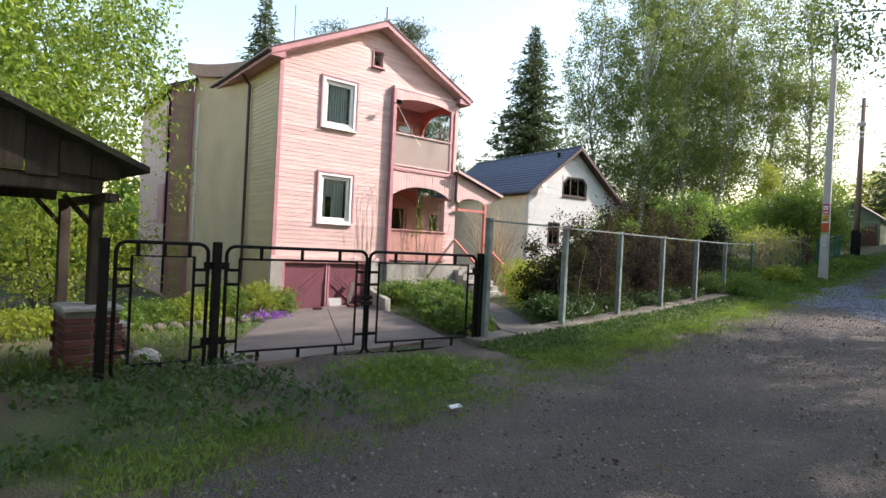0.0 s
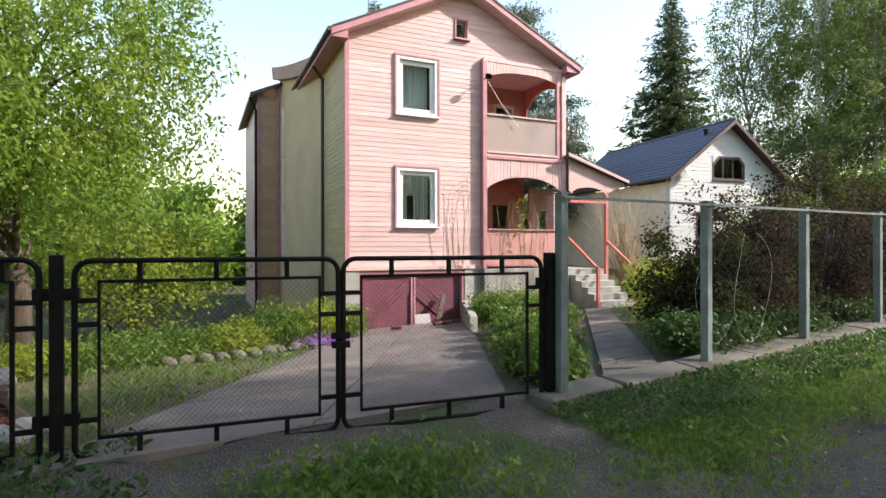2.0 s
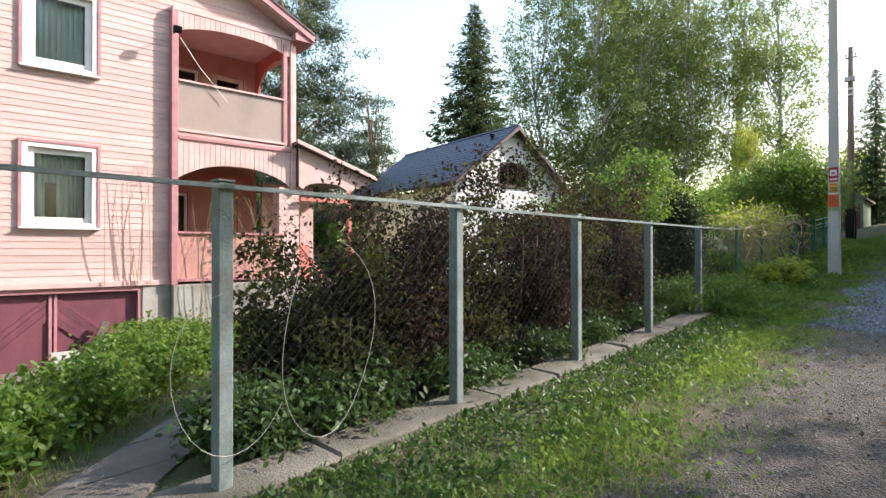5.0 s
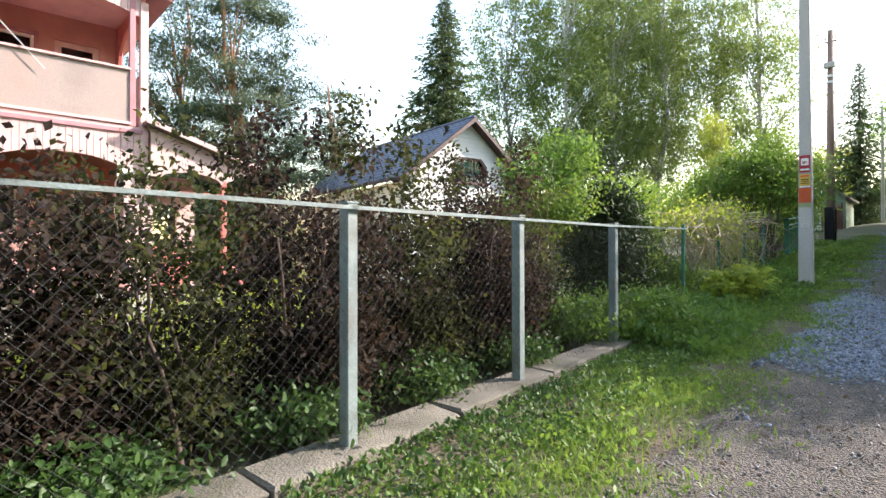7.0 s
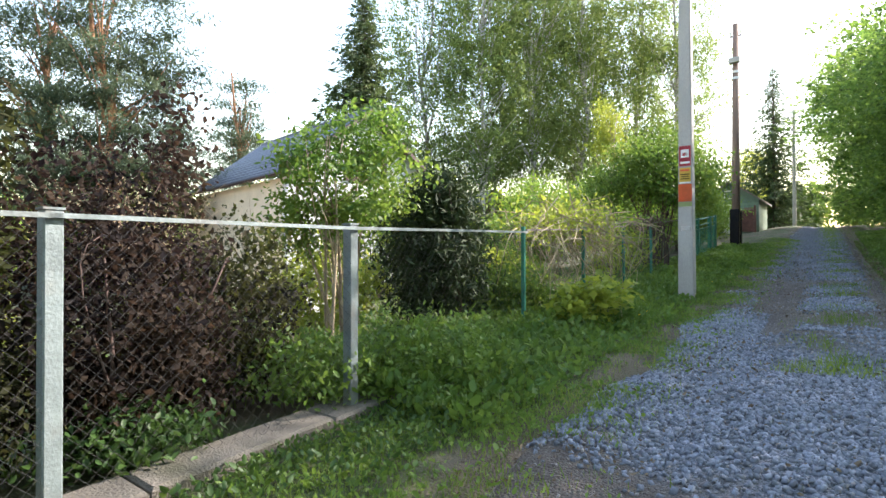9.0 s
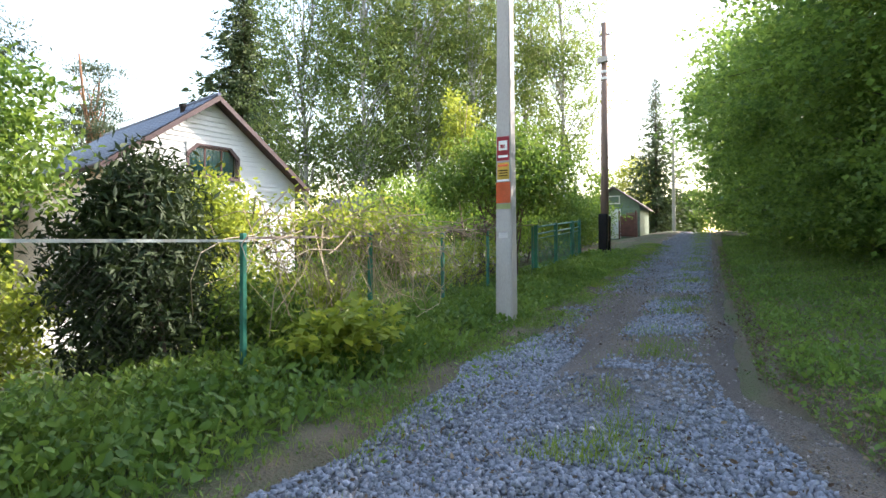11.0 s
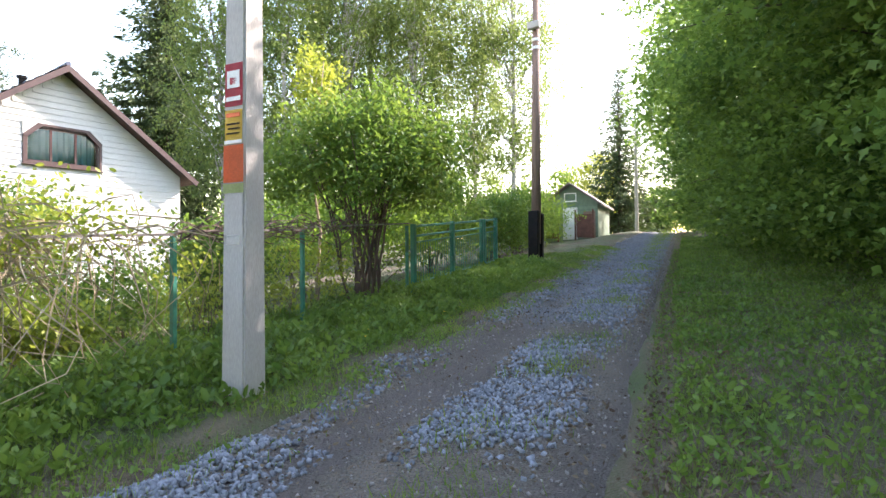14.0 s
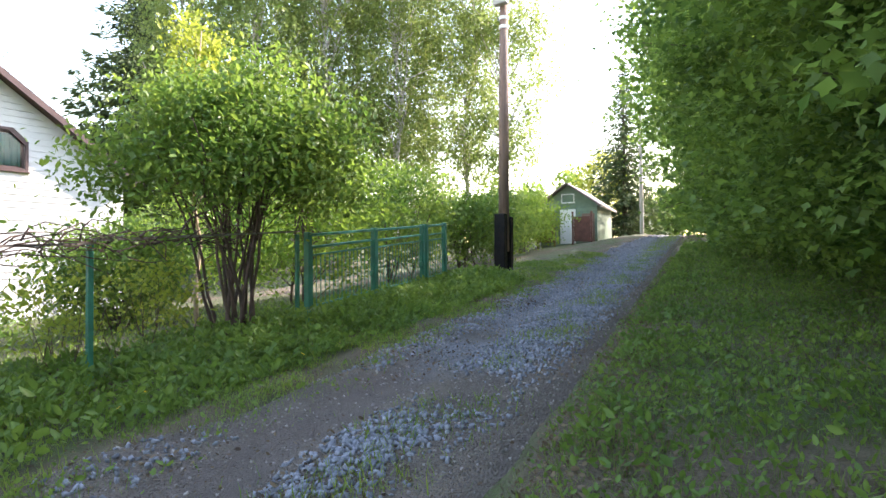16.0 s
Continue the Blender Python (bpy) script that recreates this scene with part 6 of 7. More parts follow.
# low green growth at the foot of the hedge and along the drive
for i, (s, d, h, w) in enumerate(((8.75, 5.85, 0.5, 0.36), (9.6, 5.85, 0.5, 0.55), (10.9, 5.85, 0.4, 0.5), (12.4, 5.85, 0.35, 0.42), (13.6, 5.85, 0.38, 0.4), (15.0, 5.85, 0.35, 0.4), (16.6, 5.75, 0.6, 0.6), (17.5, 5.4, 0.7, 0.8), (10.5, 7.2, 0.7, 0.5), (11.75, 8.4, 1.1, 0.6), (12.9, 9.4, 1.2, 0.7), (14.1, 10.4, 1.15, 0.75), (15.3, 10.9, 1.3, 0.9))):
    t = tree("leafy_plant", "low leafy green perennial by the fence", at(s, d), h, 0.012, [((0, 0, h * 0.5), (w, w, h * 0.5))], 150, 20, 0.09, L_FERN if i < 6 else L_WEED if i < 8 else L_YELLOW, 0.065, "oval", M_TWIGDARK, 80 + i, limbs=14, category="plant", stems=6, base=0.0)
    t["group"] = "plants by the fence"
# peonies and currants between the drive and the path
for i, (s, d, h, w, yl) in enumerate(((6.72, 5.95, 0.3, 0.22, 0), (6.9, 6.4, 0.4, 0.28, 0), (7.3, 6.8, 0.45, 0.3, 0), (7.7, 7.5, 0.5, 0.4, 0), (8.4, 8.2, 0.6, 0.5, 0), (9.1, 9.1, 0.7, 0.6, 0), (9.8, 10.0, 0.75, 0.65, 0), (10.8, 11.0, 0.6, 0.6, 0), (11.7, 11.8, 0.5, 0.55, 1), (12.4, 12.6, 0.45, 0.5, 1), (10.5, 12.2, 0.75, 0.6, 0), (11.3, 13.0, 0.6, 0.5, 0))):
    t = tree("peony_bush" if not yl else "golden_bush", "leafy green peony bush beside the concrete path" if not yl else "low yellow-green leafy bush near the steps", at(s, d), h, 0.014, [((0, 0, h * 0.5), (w, w, h * 0.52))], 170, 22, 0.09, L_YELLOW if yl else L_BUSH, 0.075, "oval", M_TWIGDARK, 100 + i, limbs=16, category="bush", stems=6, base=0.0)
    t["group"] = "bushes between drive and path"
# border left of the drive
for i, (s, d, h, w) in enumerate(((3.9, 12.4, 0.5, 0.7), (4.8, 12.7, 0.6, 0.7), (5.6, 13.0, 0.85, 0.6), (6.5, 13.0, 0.8, 0.6), (2.8, 11.9, 0.5, 0.8), (1.6, 11.8, 0.5, 0.8), (7.2, 13.2, 0.65, 0.5))):
    t = tree("border_plant", "tall yellow-green herb clump in the garden border", at(s, d), h, 0.012, [((0, 0, h * 0.5), (w, w, h * 0.55))], 110, 18, 0.09, L_YELLOW if i % 2 else L_BUSH, 0.12, "spray", M_TWIG, 120 + i, limbs=26, category="plant", stems=8, base=0.0)
    t["group"] = "garden border"
rngp = np.random.default_rng(5)
fx, fy, fz = at(6.35, 12.0)
t = thing("purple_flowers", pose(fx, fy, fz), "cushion of violet flowers at the border's edge", "flowers")
P = rngp.normal(size=(500, 3)) * np.array([0.24, 0.24, 0.06]) + np.array([0, 0, 0.12])
part("blossom", foliage("blossom", P, 0.05, rngp, "oval", L_PURPLE), None, t)
P = rngp.normal(size=(260, 3)) * np.array([0.26, 0.26, 0.04]) + np.array([0, 0, 0.05])
part("foliage", foliage("flower_foliage", P, 0.07, rngp, "spray", L_WEED), None, t)

# beyond the first fence
tree("rowan_bush", "bright green young rowan by the fence", at(18.3, 7.3), 3.2, 0.05, [((0, 0, 2.35), (0.95, 0.9, 0.75)), ((0.25, 0, 2.9), (0.55, 0.5, 0.4)), ((-0.4, 0.2, 1.7), (0.6, 0.5, 0.35))], 150, 50, 0.13, L_BUSH, 0.075, "oval", M_TWIG, 140, limbs=24, category="shrub", stems=6)
tree("juniper", "dense dark juniper column behind the fence", at(19.9, 7.0), 2.6, 0.06, [((0, 0, 1.1), (0.72, 0.72, 1.15)), ((0.1, 0, 1.9), (0.45, 0.45, 0.55))], 520, 30, 0.13, L_DARKGREEN, 0.13, "spray", M_BARK, 141, limbs=20, category="shrub", stems=4)
tree("young_tree", "small round-topped tree by the white house", at(22.8, 9.4), 2.9, 0.05, [((0, 0, 2.1), (0.7, 0.7, 0.75))], 160, 30, 0.18, L_YELLOW, 0.09, "oval", M_BARK, 142, limbs=18)
for i, (s, d, h, w, lf) in enumerate(((19.0, 8.5, 1.5, 0.9, L_YELLOW), (21.8, 7.4, 1.1, 0.8, L_YELLOW), (20.9, 6.4, 0.8, 0.6, L_BUSH), (26.5, 9.5, 1.2, 1.0, L_BUSH), (24.6, 8.4, 0.9, 0.8, L_YELLOW))):
    tree("garden_bush", "loose yellow-green garden bush", at(s, d), h, 0.03, [((0, 0, h * 0.55), (w, w, h * 0.5))], 150, 26, 0.14, lf, 0.09, "oval", M_TWIG, 150 + i, limbs=20, category="bush", stems=6, base=0.0)
# dry vine hanging over the fence
rngv = np.random.default_rng(9)
for j, (s0, n) in enumerate(((21.5, 60), (22.4, 95), (23.2, 80))):
    vx, vy, vz = at(s0, 6.0)
    t = thing("dry_vine", pose(vx, vy, vz, 0, 0, TURNED), "tangle of pale dry vine stems hanging over the fence", "vine", "dry vines")
    bm = bmesh.new()
    for i in range(n):
        a = np.array([rngv.normal() * 0.5, rngv.normal() * 0.3, 1.45 + rngv.normal() * 0.18])
        b = a + np.array([rngv.normal() * 0.5, -0.25 + rngv.normal() * 0.25, -rngv.uniform(0.1, 1.2)])
        b[2] = max(b[2], 0.05)
        limb(bm, a, b, 0.009, 0.004, rngv, n=4, bend=1.0, sides=3)
    part("tangle", bm, M_TWIG, t)
    P = rngv.normal(size=(900, 3)) * np.array([0.6, 0.35, 0.2]) + np.array([0, 0, 1.55])
    part("leaves", foliage("vine_leaves", P, 0.07, rngv, "oval", L_YELLOW), None, t)
# dark twigs lying along the rail and young plants behind it
for j, s0 in enumerate((25.0, 26.2, 27.4)):
    vx, vy, vz = at(s0, 5.62)
    t = thing("rail_vine", pose(vx, vy, vz, 0, 0, TURNED), "dark dry vine twisted along the fence rail", "vine", "rail vines")
    bm = bmesh.new()
    for i in range(26):
        a = np.array([rngv.uniform(-0.6, 0.5), rngv.normal() * 0.05, 1.4 + rngv.normal() * 0.05])
        limb(bm, a, a + np.array([rngv.uniform(0.3, 0.8), rngv.normal() * 0.08, rngv.normal() * 0.07]), 0.01, 0.005, rngv, n=4, bend=0.5, sides=4)
    part("tangle", bm, M_TWIGDARK, t)
    P = rngv.normal(size=(60, 3)) * np.array([0.5, 0.08, 0.08]) + np.array([0, 0, 1.48])
    part("leaves", foliage("rail_leaves", P, 0.07, rngv, "oval", L_WEED), None, t)
    tree("raspberry_canes", "thin leafy canes behind the green fence", at(s0 + 0.3, 6.3), 1.3, 0.015, [((0, 0, 0.8), (0.5, 0.45, 0.5))], 60, 10, 0.12, L_YELLOW, 0.075, "oval", M_TWIGDARK, 250 + j, limbs=16, category="bush", stems=8, base=0.0)
# saplings on the verge
for i, (s, d, h) in enumerate(((21.0, 4.9, 0.72), (20.65, 5.05, 0.6))):
    tree("maple_sapling", "small maple sapling with big bright leaves on the verge", at(s, d), h, 0.01, [((0, 0, h * 0.7), (0.45, 0.4, h * 0.3))], 60, 5, 0.1, L_YELLOW, 0.13, "lobed", M_TWIG, 160 + i, limbs=10, category="sapling", stems=3, up=1.5)
# round bush by the green gate and lilacs behind
tree("lilac_bush", "tall leafy lilac bush by the green gate", at(28.7, 6.1), 3.2, 0.05, [((0, 0, 2.7), (1.15, 1.1, 0.75)), ((0.45, 0.0, 3.5), (0.6, 0.6, 0.5)), ((-1.25, 0.4, 2.35), (0.8, 0.8, 0.5)), ((-0.55, 0.4, 3.3), (0.55, 0.5, 0.45)), ((1.15, -0.2, 2.9), (0.6, 0.6, 0.5)), ((0.15, -0.8, 2.2), (0.9, 0.6, 0.45)), ((1.2, 0.3, 2.1), (0.6, 0.6, 0.4)), ((-0.6, -0.5, 2.9), (0.5, 0.5, 0.4))], 360, 44, 0.22, L_BUSH, 0.095, "oval", M_TWIGDARK, 170, limbs=60, category="bush", stems=16, base=0.05, up=1.0)
tree("young_aspen", "slender sapling with yellow-green top behind the lilac", at(29.3, 7.6), 4.9, 0.04, [((0, 0, 4.6), (0.45, 0.45, 0.6)), ((0.1, 0.1, 3.9), (0.55, 0.5, 0.5))], 70, 34, 0.14, L_YELLOW, 0.09, "oval", M_TWIG, 171, limbs=20)
for i, (s, d, h, w) in enumerate(((33.0, 8.5, 3.6, 2.0), (37.5, 9.0, 3.4, 2.0), (30.5, 11.5, 2.2, 1.3), (35.0, 13.0, 3.9, 2.2), (41.0, 8.0, 2.6, 1.6), (45.0, 8.5, 2.8, 1.7), (50.0, 9.0, 2.8, 1.8), (55, 10.5, 3.0, 1.8), (27.0, 14.5, 3.2, 1.8))):
    tree("orchard_shrub", "leafy green shrub in the neighbouring garden", at(s, d), h, 0.06, [((0, 0, h * 0.55), (w, w, h * 0.45)), ((0.4, 0.3, h * 0.85), (w * 0.5, w * 0.5, h * 0.22))], 260, 34, 0.24, L_SAP if i % 3 == 0 else L_BUSH, 0.12, "oval", M_BARK, 180 + i, limbs=24, category="shrub", stems=5)
# bare pale shrub by the porch
rngb = np.random.default_rng(14)
t = thing("bare_shrub", pose(*on(2.5, 27.0)), "leafless pale grey shrub", "shrub")
bm = bmesh.new()
for i in range(150):
    a = np.array([rngb.normal() * 0.15, rngb.normal() * 0.15, -0.1])
    b = np.array([rngb.normal() * 1.0, rngb.normal() * 1.0, rngb.uniform(2.2, 4.3)])
    limb(bm, a, b, 0.016, 0.004, rngb, n=4, sides=3)
part("tangle", bm, M_TWIG, t)
# climbing stems on the pink wall and the porch
for j, (u0, u1, zt, n) in enumerate(((2.75, 3.55, 3.6, 7), (4.3, 6.0, 3.0, 14))):
    t = thing("climber", pose(-4.95, 15.9, 0, 0, 0, 38.5), "thin bare climbing stems trained up the wall" if j == 0 else "thin climber with a few leaves in front of the porch", "vine")
    for i in range(n):
        u = u0 + (u1 - u0) * (i + 0.5) / n
        y = -0.1 if j == 0 else -0.3
        bm = bmesh.new()
        limb(bm, (u + rngb.normal() * 0.1, y, 0.9 if j == 0 else -0.8), (u + rngb.normal() * 0.2, y, zt * rngb.uniform(0.75, 1)), 0.008, 0.004, rngb, n=5, bend=0.15, sides=4)
        part("stem", bm, M_TWIG, t)
    if j:
        P = rngb.normal(size=(90, 3)) * np.array([0.12, 0.06, 0.5]) + np.array([5.0, -0.3, 2.1])
        part("leaves", foliage("climber_leaves", P, 0.08, rngb, "oval", L_YELLOW), None, t)

# thicket on the other side of the lane
THICK = ((27.5, -4.2, 8.5, 3.0), (31.5, -3.6, 7.9, 3.3), (36.0, -3.2, 8.0, 3.5), (41.0, -2.5, 8.8, 3.6), (47.0, -2.0, 11.0, 4.0), (54.0, -1.4, 11.0, 4.1), (62.0, -0.7, 11, 3.9))
for i, (s, d, h, w) in enumerate(THICK):
    near = s < 38
    tree("roadside_maple", "leafy roadside maple with branches down to the grass", at(s, d), h, 0.16,
         [((-1.1, 1.1, h * 0.66), (w, w, h * 0.33)), ((-0.3, 0.3, h * 0.32), (w * 0.95, w * 0.95, h * 0.28)), ((-0.3, 0.2, h * 0.14), (w * 0.85, w * 0.85, h * 0.14))],
         1250 if near else 620, 56 if near else 36, 0.32, L_THICK, 0.125 if near else 0.2, "lobed", M_BARK, 200 + i, limbs=44, base=0.04, up=1.5, flat=0.3)
# added row out of view; heights and crown gaps set the lane's shade and dapples
for i, (s, d, h, w) in enumerate(((-5, -7.5, 12, 3.4), (1, -7.0, 13, 3.4), (6.5, -6.5, 13, 3.3), (12, -6.6, 15.5, 3.4), (17.0, -6.4, 16.5, 3.4), (22.0, -6.6, 16.5, 3.4))):
    tree("roadside_maple", "unseen leafy maple added to shade the lane", at(s, d), h, 0.16, [((0, 0, h * 0.83), (w, w, h * 0.17)), ((0.8, 0, h * 0.62), (w * 0.75, w * 0.6, h * 0.07)), ((-0.8, 0.6, h * 0.46), (w * 0.45, w * 0.55, h * 0.05))], 250, 46, 0.42, L_THICK, 0.2, "rhomb", M_BARK, 220 + i, limbs=24, flat=0.5)
tree("overhanging_birch", "birch leaning over the lane", at(10.5, -2.6), 8.5, 0.14, [((-0.6, 1.2, 6.5), (2.2, 2.2, 1.6)), ((0.4, 0.6, 5.0), (1.6, 1.4, 1.0)), ((-3.9, 1.8, 5.0), (1.5, 1.5, 1.0))], 230, 64, 0.34, L_BIRCH, 0.065, "oval", M_BIRCH, 231, limbs=26, hang=0.8)
spruce("roadside_spruce", "dark spruce at the top of the lane", at(68, 6.6), 14.0, 3.4, 41, whorls=30)
tree("far_tree", "light green tree at the top of the lane", at(72, 9.0), 8, 0.14, [((0, 0, 5), (2.2, 2.2, 2.8))], 220, 30, 0.4, L_YELLOW, 0.2, "oval", M_BARK, 42)

# woods all round, beyond the gardens
rngw = np.random.default_rng(77)


def woods(name, label, spots, leaf, seed):
    rng = np.random.default_rng(seed)
    Ps, Ss = [], []
    bm = bmesh.new()
    for s, d, h in spots:
        x, y, z = at(s, d)
        tube(bm, [(x, y, z - 0.2), (x, y, z + h * 0.8)], [0.22, 0.06], 5)
        C = clumps(rng, [((x, y, z + h * 0.55), (h * 0.28, h * 0.28, h * 0.42)), ((x, y, z + h * 0.25), (h * 0.26, h * 0.26, h * 0.22))], 110)
        Ps.append(np.repeat(C, 14, 0) + rng.normal(size=(110 * 14, 3)) * 0.55)
    P = np.concatenate(Ps)
    t = thing(name, Matrix.Identity(4), label, "trees", kind="stuff")
    part("trunks", bm, M_BARK, t)
    part("crowns", foliage(name, P, 0.5, rng, "oval", leaf), None, t)


woods("garden_woods", "row of leafy trees beyond the gardens", [(rngw.uniform(-45, 3), rngw.uniform(27, 48), rngw.uniform(5.5, 9)) for i in range(44)] + [(rngw.uniform(-60, 10), rngw.uniform(55, 75), rngw.uniform(8, 13)) for i in range(40)] + [(rngw.uniform(3, 48), rngw.uniform(46, 60), rngw.uniform(5, 8)) for i in range(30)] + [(rngw.uniform(2, 34), rngw.uniform(34, 44), rngw.uniform(3, 4.5)) for i in range(26)], L_SAP, 301)
woods("hill_woods", "leafy trees beyond the top of the lane", [(rngw.uniform(74, 100), rngw.uniform(8, 50), rngw.uniform(5, 8)) for i in range(30)] + [(rngw.uniform(92, 105), rngw.uniform(-14, 8), rngw.uniform(4, 7)) for i in range(10)], L_BUSH, 302)
woods("lane_woods", "leafy trees behind the lane's far side", [(rngw.uniform(-40, 72), rngw.uniform(-24, -11), rngw.uniform(6, 9.5)) for i in range(40)], L_THICK, 303)


# grass, weeds, stones
def strewn(name, label, category, template, material, n, place, size, seed, lean=0.35, lift=0.0):
    rng = np.random.default_rng(seed)
    s, d = place(rng, n)
    x, y = xy(s, d)
    P = np.stack([x, y, gz(s, d) + lift * rng.random(len(s)) ** 0.7 * (np.clip((d - 3.8) / 1.3, 0.3, 1) if lift > 0.25 else 1)], 1)
    ax = rng.normal(size=(len(P), 3)) * lean
    ax[:, 2] = 1
    sz = size * (0.6 + 0.8 * rng.random(len(P)) ** 2)
    t = part(name, foliage(name, P, sz, rng, template, material, axis=ax, normal_up=0.0), None)
    tagged(t, label, category, kind="stuff")


def patchy(rng, s, d, k=0.9, cut=-0.4):
    return wavy(s, d, k, 0.7) + rng.normal(size=len(s)) * 0.5 > cut


def verge(rng, n):
    s = 5.9 + 34 * rng.random(n) ** 1.5
    d = road_left(s) - 0.1 + (5.05 - road_left(s)) * rng.random(n) ** 0.85 + np.where(s > 17, 1.2 * rng.random(n), 0)
    k = patchy(rng, s, d, 1.1, -0.75) & ((s > 14.5) | (d < road_left(s) + 0.5 + 0.4 * rng.random(n))) & (d > road_left(s) + 0.18 * wavy(s, s * 0, 1.6, 1.0) - 0.1)
    return s[k], d[k]


def near_left(rng, n):
    s, d = rng.uniform(-5, 3.0, n), rng.uniform(3.5, 6.4, n)
    k = patchy(rng, s, d, 1.2, -0.3) & (d > 3.5 + 0.35 * np.sin(s * 1.3))
    return s[k], d[k]


def island(rng, n):
    s, d = 4.15 + rng.normal(size=n) * 0.42, 4.55 + rng.normal(size=n) * 0.35
    return s, d


def lawn(rng, n):
    s, d = rng.uniform(-8, 34, n), 6.3 + 14 * rng.random(n) ** 1.4
    drive = (d < 15) & (s > 2.35 + (d - 6) * 0.65) & (s < 6.25 + (d - 6) * 0.59)
    path = (np.abs(s - (7.6 + (d - 5.7) * 0.96)) < 0.6) & (d < 12.5)
    k = ~drive & ~path & patchy(rng, s, d, 0.6, -0.9)
    return s[k], d[k]


def right_side(rng, n):
    s = 18 + 30 * rng.random(n) ** 1.25
    d = road_right(s) - 0.1 - 3.8 * rng.random(n) ** 1.1
    k = patchy(rng, s, d, 1.6, -0.75 - 0.5 * np.clip(road_right(s) - 0.7 - d, -0.6, 1))
    return s[k], d[k]


def centre(rng, n):
    s = 19.5 + 44 * rng.random(n) ** 1.3
    d = lane_mid(s) + rng.normal(size=n) * 0.24
    k = wavy(s, d, 1.1, 2.0) + 0.03 * (s - 26) + rng.normal(size=n) * 0.3 > 0.15
    return s[k], d[k]


strewn("verge_grass", "bright green grass along the fence footing", "grass", "blade", L_GRASS, 50000, verge, 0.075, 401)
strewn("verge_weeds", "broad-leaved weeds on the verge", "weeds", "oval", L_WEED, 22000, verge, 0.048, 402, 1.3, 0.07)


def footing_side(rng, n):
    s, d = rng.uniform(5.9, 17, n), 5.12 - 0.85 * rng.random(n) ** 1.3
    k = patchy(rng, s, d, 1.5, -0.7) & (d > road_left(s) + 0.2)
    return s[k], d[k]


strewn("footing_weeds", "ground elder and other leafy weeds along the footing", "weeds", "oval", L_FERN, 10000, footing_side, 0.05, 420, 1.2, 0.1)
strewn("footing_clover", "low bright clover between the taller weeds", "weeds", "oval", L_WEED, 9000, footing_side, 0.04, 424, 1.3, 0.07)
strewn("gateside_grass", "short grass beside the gate", "grass", "blade", L_GRASS, 9000, near_left, 0.085, 403)
strewn("gateside_weeds", "low weeds beside the gate", "weeds", "oval", L_FERN, 11000, near_left, 0.065, 404, 1.4, 0.1)
strewn("island_grass", "tuft of grass between the wheel tracks", "grass", "blade", L_GRASS, 6500, island, 0.075, 405)
strewn("island_weeds", "clover between the wheel tracks", "weeds", "oval", L_WEED, 3600, island, 0.05, 406, 1.3, 0.07)
strewn("lawn", "uncut garden lawn", "grass", "blade", L_GRASS, 70000, lawn, 0.13, 407)
strewn("lawn_weeds", "leafy weeds in the lawn", "weeds", "oval", L_WEED, 16000, lawn, 0.08, 408, 1.2, 0.12)
strewn("lane_side_grass", "grass at the lane's shaded side", "grass", "blade", L_GRASS_SHADED, 110000, right_side, 0.085, 409)
strewn("lane_side_weeds", "low leafy weeds under the trees", "weeds", "oval", L_WEED, 46000, right_side, 0.06, 410, 1.3, 0.12)
strewn("lane_middle_grass", "sparse grass strip between the wheel tracks", "grass", "blade", L_GRASS, 22000, centre, 0.085, 411)


def verge_far(rng, n):
    s = 16.6 + 19 * rng.random(n) ** 1.2
    d = 4.15 + 2.6 * rng.random(n) ** np.where(s > 26, 1.4, 1.0) * np.clip((46 - s) / 20, 0.4, 1.0)
    k = (rng.random(n) < np.clip((d - 3.9) / 0.9, 0.25, 1)) & patchy(rng, s, d, 1.3, -1.1)
    return s[k], d[k]


strewn("bank_weeds", "knee-high leafy weeds on the bank below the fence", "weeds", "oval", L_WEED, 52000, verge_far, 0.085, 412, 1.2, 0.3)
strewn("bank_grass", "tall grass on the bank below the fence", "grass", "blade", L_GRASS, 16000, verge_far, 0.15, 413)


def edges(rng, n):
    s = -6 + 50 * rng.random(n) ** 1.2
    d = road_left(s) + rng.normal(size=n) * 0.34 + 0.06
    k = patchy(rng, s, d, 1.6, -0.2)
    return s[k], d[k]


def edges_right(rng, n):
    s = 15 + 40 * rng.random(n) ** 1.3
    d = road_right(s) - 0.25 + rng.normal(size=n) * 0.2
    k = patchy(rng, s, d, 1.6, -0.2)
    return s[k], d[k]


strewn("lane_edge_grass", "thin short grass at the lane's edge", "grass", "blade", L_GRASS, 84000, edges, 0.075, 415)
strewn("lane_edge_weeds", "low clover at the lane's edge", "weeds", "oval", L_WEED, 26000, edges, 0.045, 416, 1.4, 0.05)
strewn("lane_border_grass", "thin short grass at the lane's shaded edge", "grass", "blade", L_GRASS_SHADED, 9000, edges_right, 0.08, 417)


def lane_place(rng, n):
    s = -3 + 40 * rng.random(n) ** 1.2
    d = road_right(s) + (road_left(s) + 0.4 - road_right(s)) * rng.random(n)
    k = patchy(rng, s, d, 0.7, -0.1)
    return s[k], d[k]


strewn("leaf_litter", "dry leaf crumbs and bark strewn over the lane", "litter", "oval", L_LITTER, 26000, lane_place, 0.035, 418, 2.5, 0.012)
strewn("shade_litter", "dry leaves and bark crumbs under the roadside trees", "litter", "oval", L_LITTER, 16000, right_side, 0.045, 419, 2.5, 0.015)
def bare_lip(rng, n):
    s = 17 + 26 * rng.random(n) ** 1.3
    d = road_right(s) + rng.uniform(-0.65, 0.12, n)
    return s, d


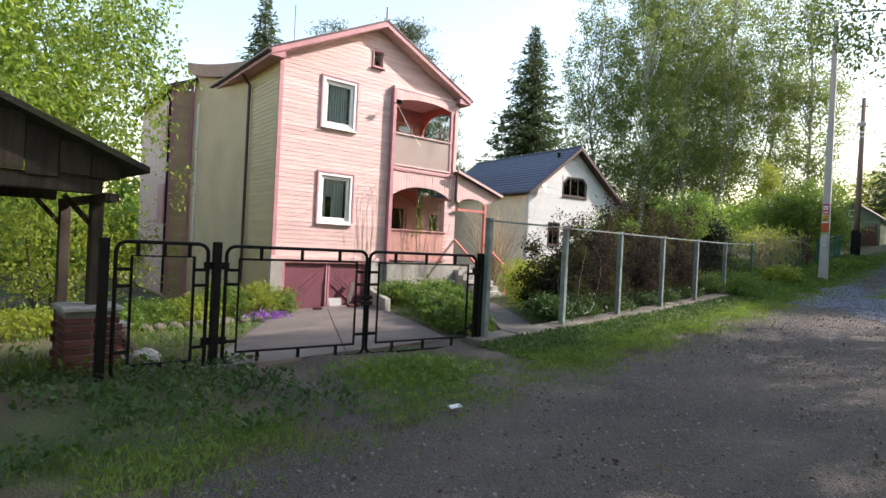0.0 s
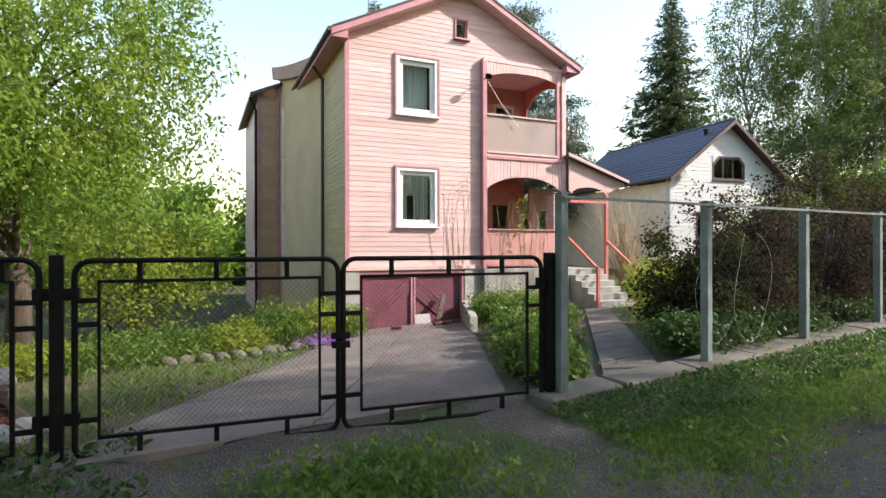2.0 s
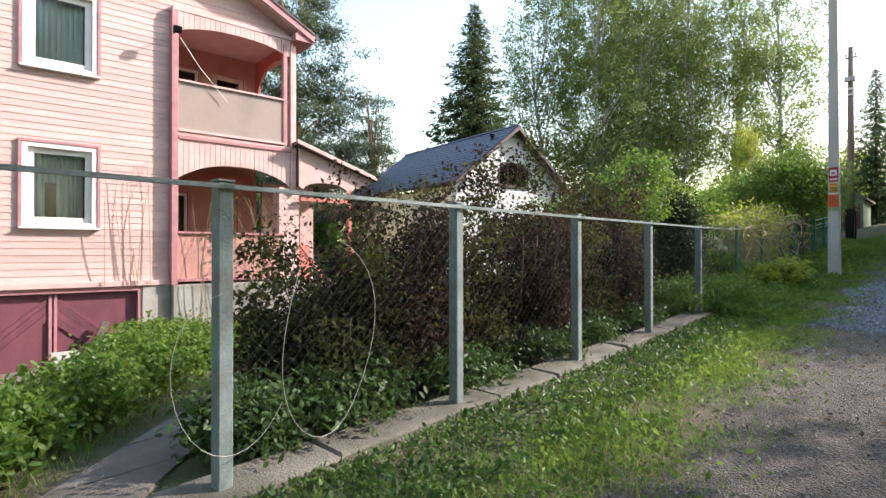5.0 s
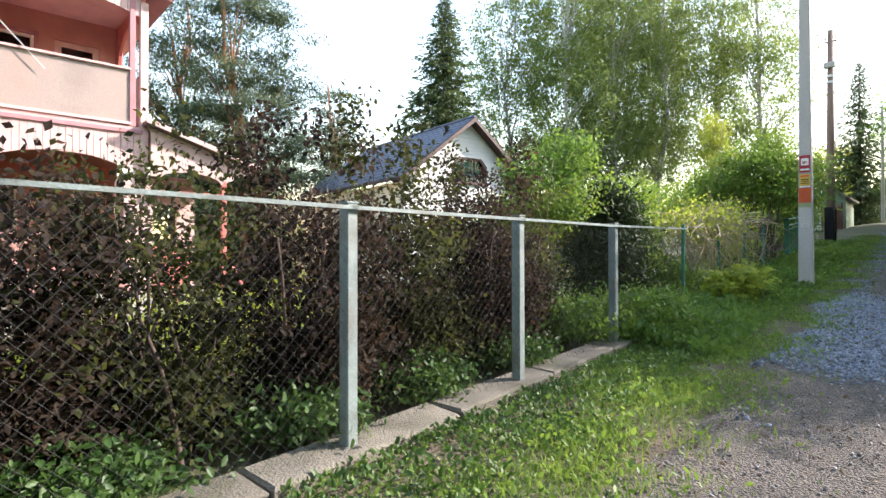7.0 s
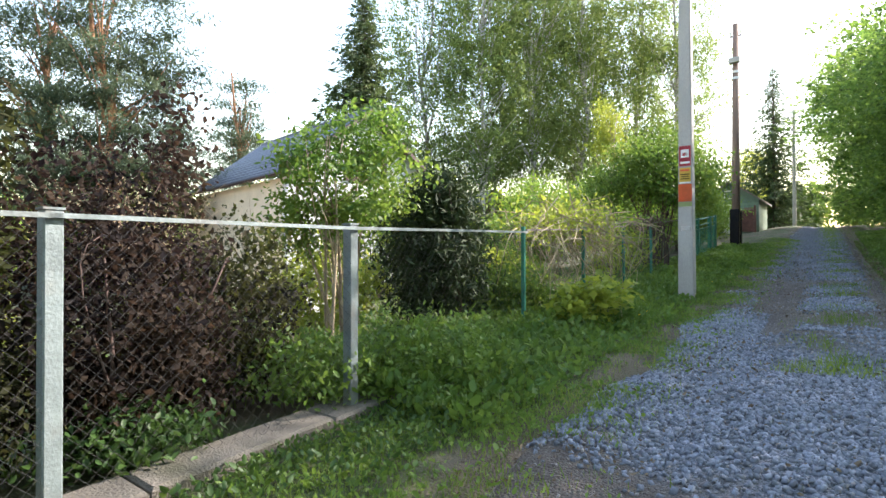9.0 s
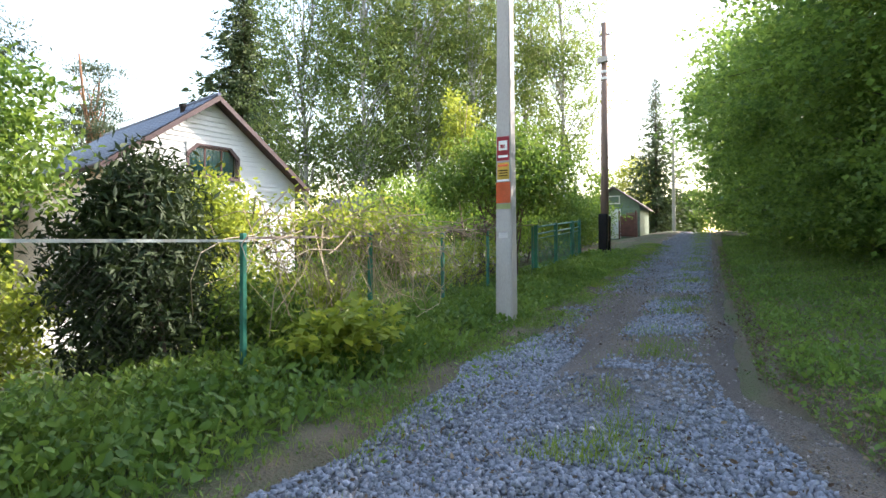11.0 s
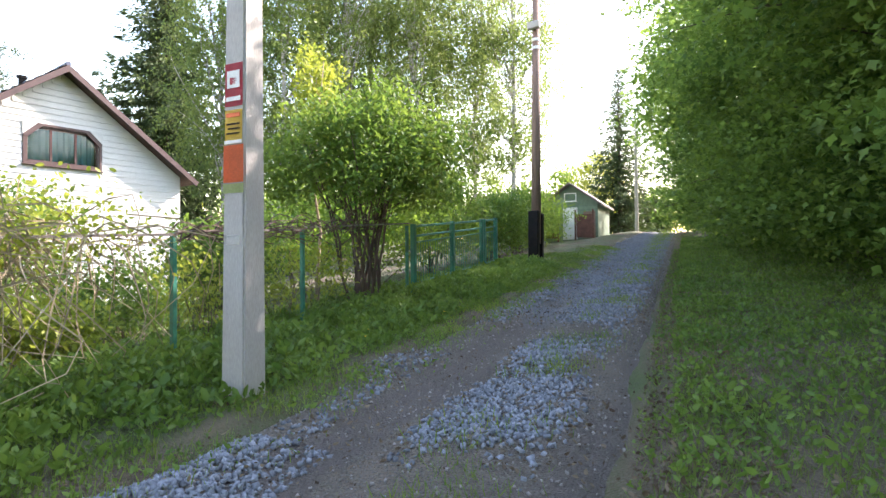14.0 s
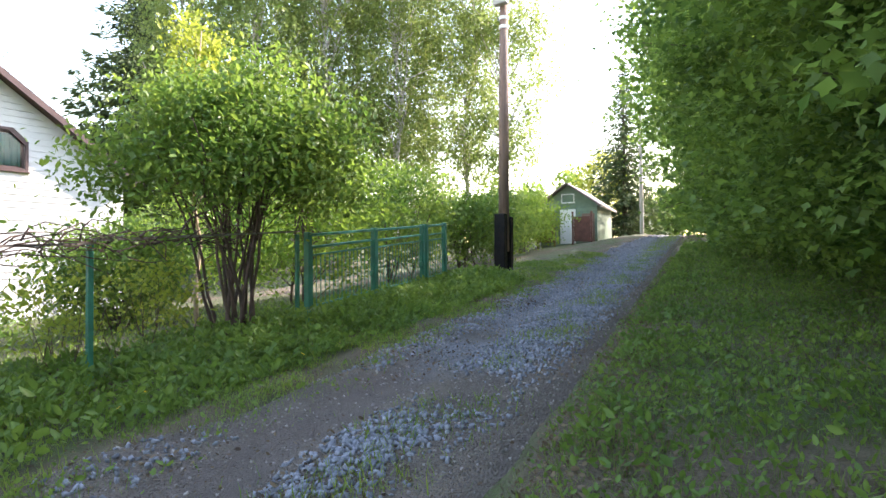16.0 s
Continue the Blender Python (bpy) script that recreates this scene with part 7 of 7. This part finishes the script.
strewn("lip_litter", "brown leaf crumbs and twigs on the bare earth lip of the lane", "litter", "oval", L_LITTER, 12000, bare_lip, 0.04, 421, 2.5, 0.02)
strewn("lip_tufts", "sparse grass tufts on the bare earth lip", "grass", "blade", L_GRASS_SHADED, 15000, bare_lip, 0.06, 422, 0.6)
strewn("lip_weeds", "small clover and plantain on the bare earth lip", "weeds", "oval", L_WEED, 6000, bare_lip, 0.045, 423, 1.4, 0.04)
strewn("dandelions", "scattered yellow dandelion heads", "flowers", "oval", L_DANDELION, 60, verge_far, 0.05, 414, 1.5, 0.22)


def stones(name, label, n, place, size, material, seed):
    rng = np.random.default_rng(seed)
    s, d = place(rng, n)
    n = len(s)
    x, y = xy(s, d)
    z = lane_height(s, d)
    V = np.array([(1, 1, 1), (-1, 1, 1), (-1, -1, 1), (1, -1, 1), (1, 1, -1), (-1, 1, -1), (-1, -1, -1), (1, -1, -1)], float)
    F = np.array([(0, 1, 2, 3), (7, 6, 5, 4), (0, 4, 5, 1), (1, 5, 6, 2), (2, 6, 7, 3), (3, 7, 4, 0)])
    A = unit(rng.normal(size=(n, 3)))
    B = unit(np.cross(A, rng.normal(size=(n, 3))))
    C = np.cross(A, B)
    sz = size * rng.uniform(0.45, 1.25, n)
    J = V[None] * rng.uniform(0.55, 1.0, (n, 8, 3)) * np.array([1.0, 0.75, 0.5])
    co = (J[..., :1] * A[:, None] + J[..., 1:2] * B[:, None] + J[..., 2:] * C[:, None]) * sz[:, None, None] * 0.5 + np.stack([x, y, z + sz * 0.1], 1)[:, None]
    fa = F[None] + (np.arange(n) * 8)[:, None, None]
    t = part(name, raw(name, co.reshape(-1, 3), fa.reshape(-1, 4), material), None)
    tagged(t, label, "gravel", kind="stuff")


def gravel_near(rng, n):
    s = rng.uniform(14.6, 23.5, n)
    d = road_right(s) + 0.5 + (road_left(s) - road_right(s) - 0.5) * rng.random(n)
    k = (wavy(s, d, 0.45, 1.5) + rng.normal(size=n) * 0.35 > -0.9 + 2.4 * np.clip((s - 19.5) / 3, 0, 1) * (d < 3.0) + 2.4 * np.clip((15.4 + (d - 1.5) * 0.9 - s) / 1.2, 0, 1)) & (d < 4.0 - 0.1 * rng.random(n))
    return s[k], d[k]


def gravel_far(rng, n):
    s = 22 + 44 * rng.random(n) ** 1.4
    c = lane_mid(s)
    d = c + rng.choice([0.0, 0.15, 1.1], n) + rng.normal(size=n) * 0.36
    far = np.clip((s - 29) / 4, 0, 1)
    ruts = (np.abs(d - c - 0.87) > 0.3 * (1 - far)) & (np.abs(d - c + 0.87) > 0.34)
    k = ruts & (wavy(s, d, 0.7, 0.3) + rng.normal(size=n) * 0.4 > 0.75 - 1.7 * np.clip((s - 26) / 4, 0, 1) - 0.7 * (np.abs(d - c) < 0.45)) & (d < road_left(s)) & (d > road_right(s))
    return s[k], d[k]


def pebbles(rng, n):
    s = -3 + 45 * rng.random(n)
    d = road_right(s) + (road_left(s) - road_right(s)) * rng.random(n)
    return s[(d > road_right(s) + 0.1)], d[(d > road_right(s) + 0.1)]


stones("gravel_patch", "patch of blue-grey crushed stone filling the lane", 36000, gravel_near, 0.047, M_STONE, 501)
stones("gravel_tracks", "blue-grey crushed stone along the upper lane", 42000, gravel_far, 0.046, M_STONE, 502)
stones("lane_pebbles", "scattered small stones on the packed lane", 16000, pebbles, 0.026, M_PEBBLE, 503)
paper = thing("paper_scrap", pose(*gp(3.6, 3.35, 0.03), 6, -4, 30), "crumpled white paper scrap on the lane", "litter")
part("scrap", boxm(-0.06, 0.06, -0.035, 0.035, -0.004, 0.006, bevel=0.003), M_PAPER, paper)
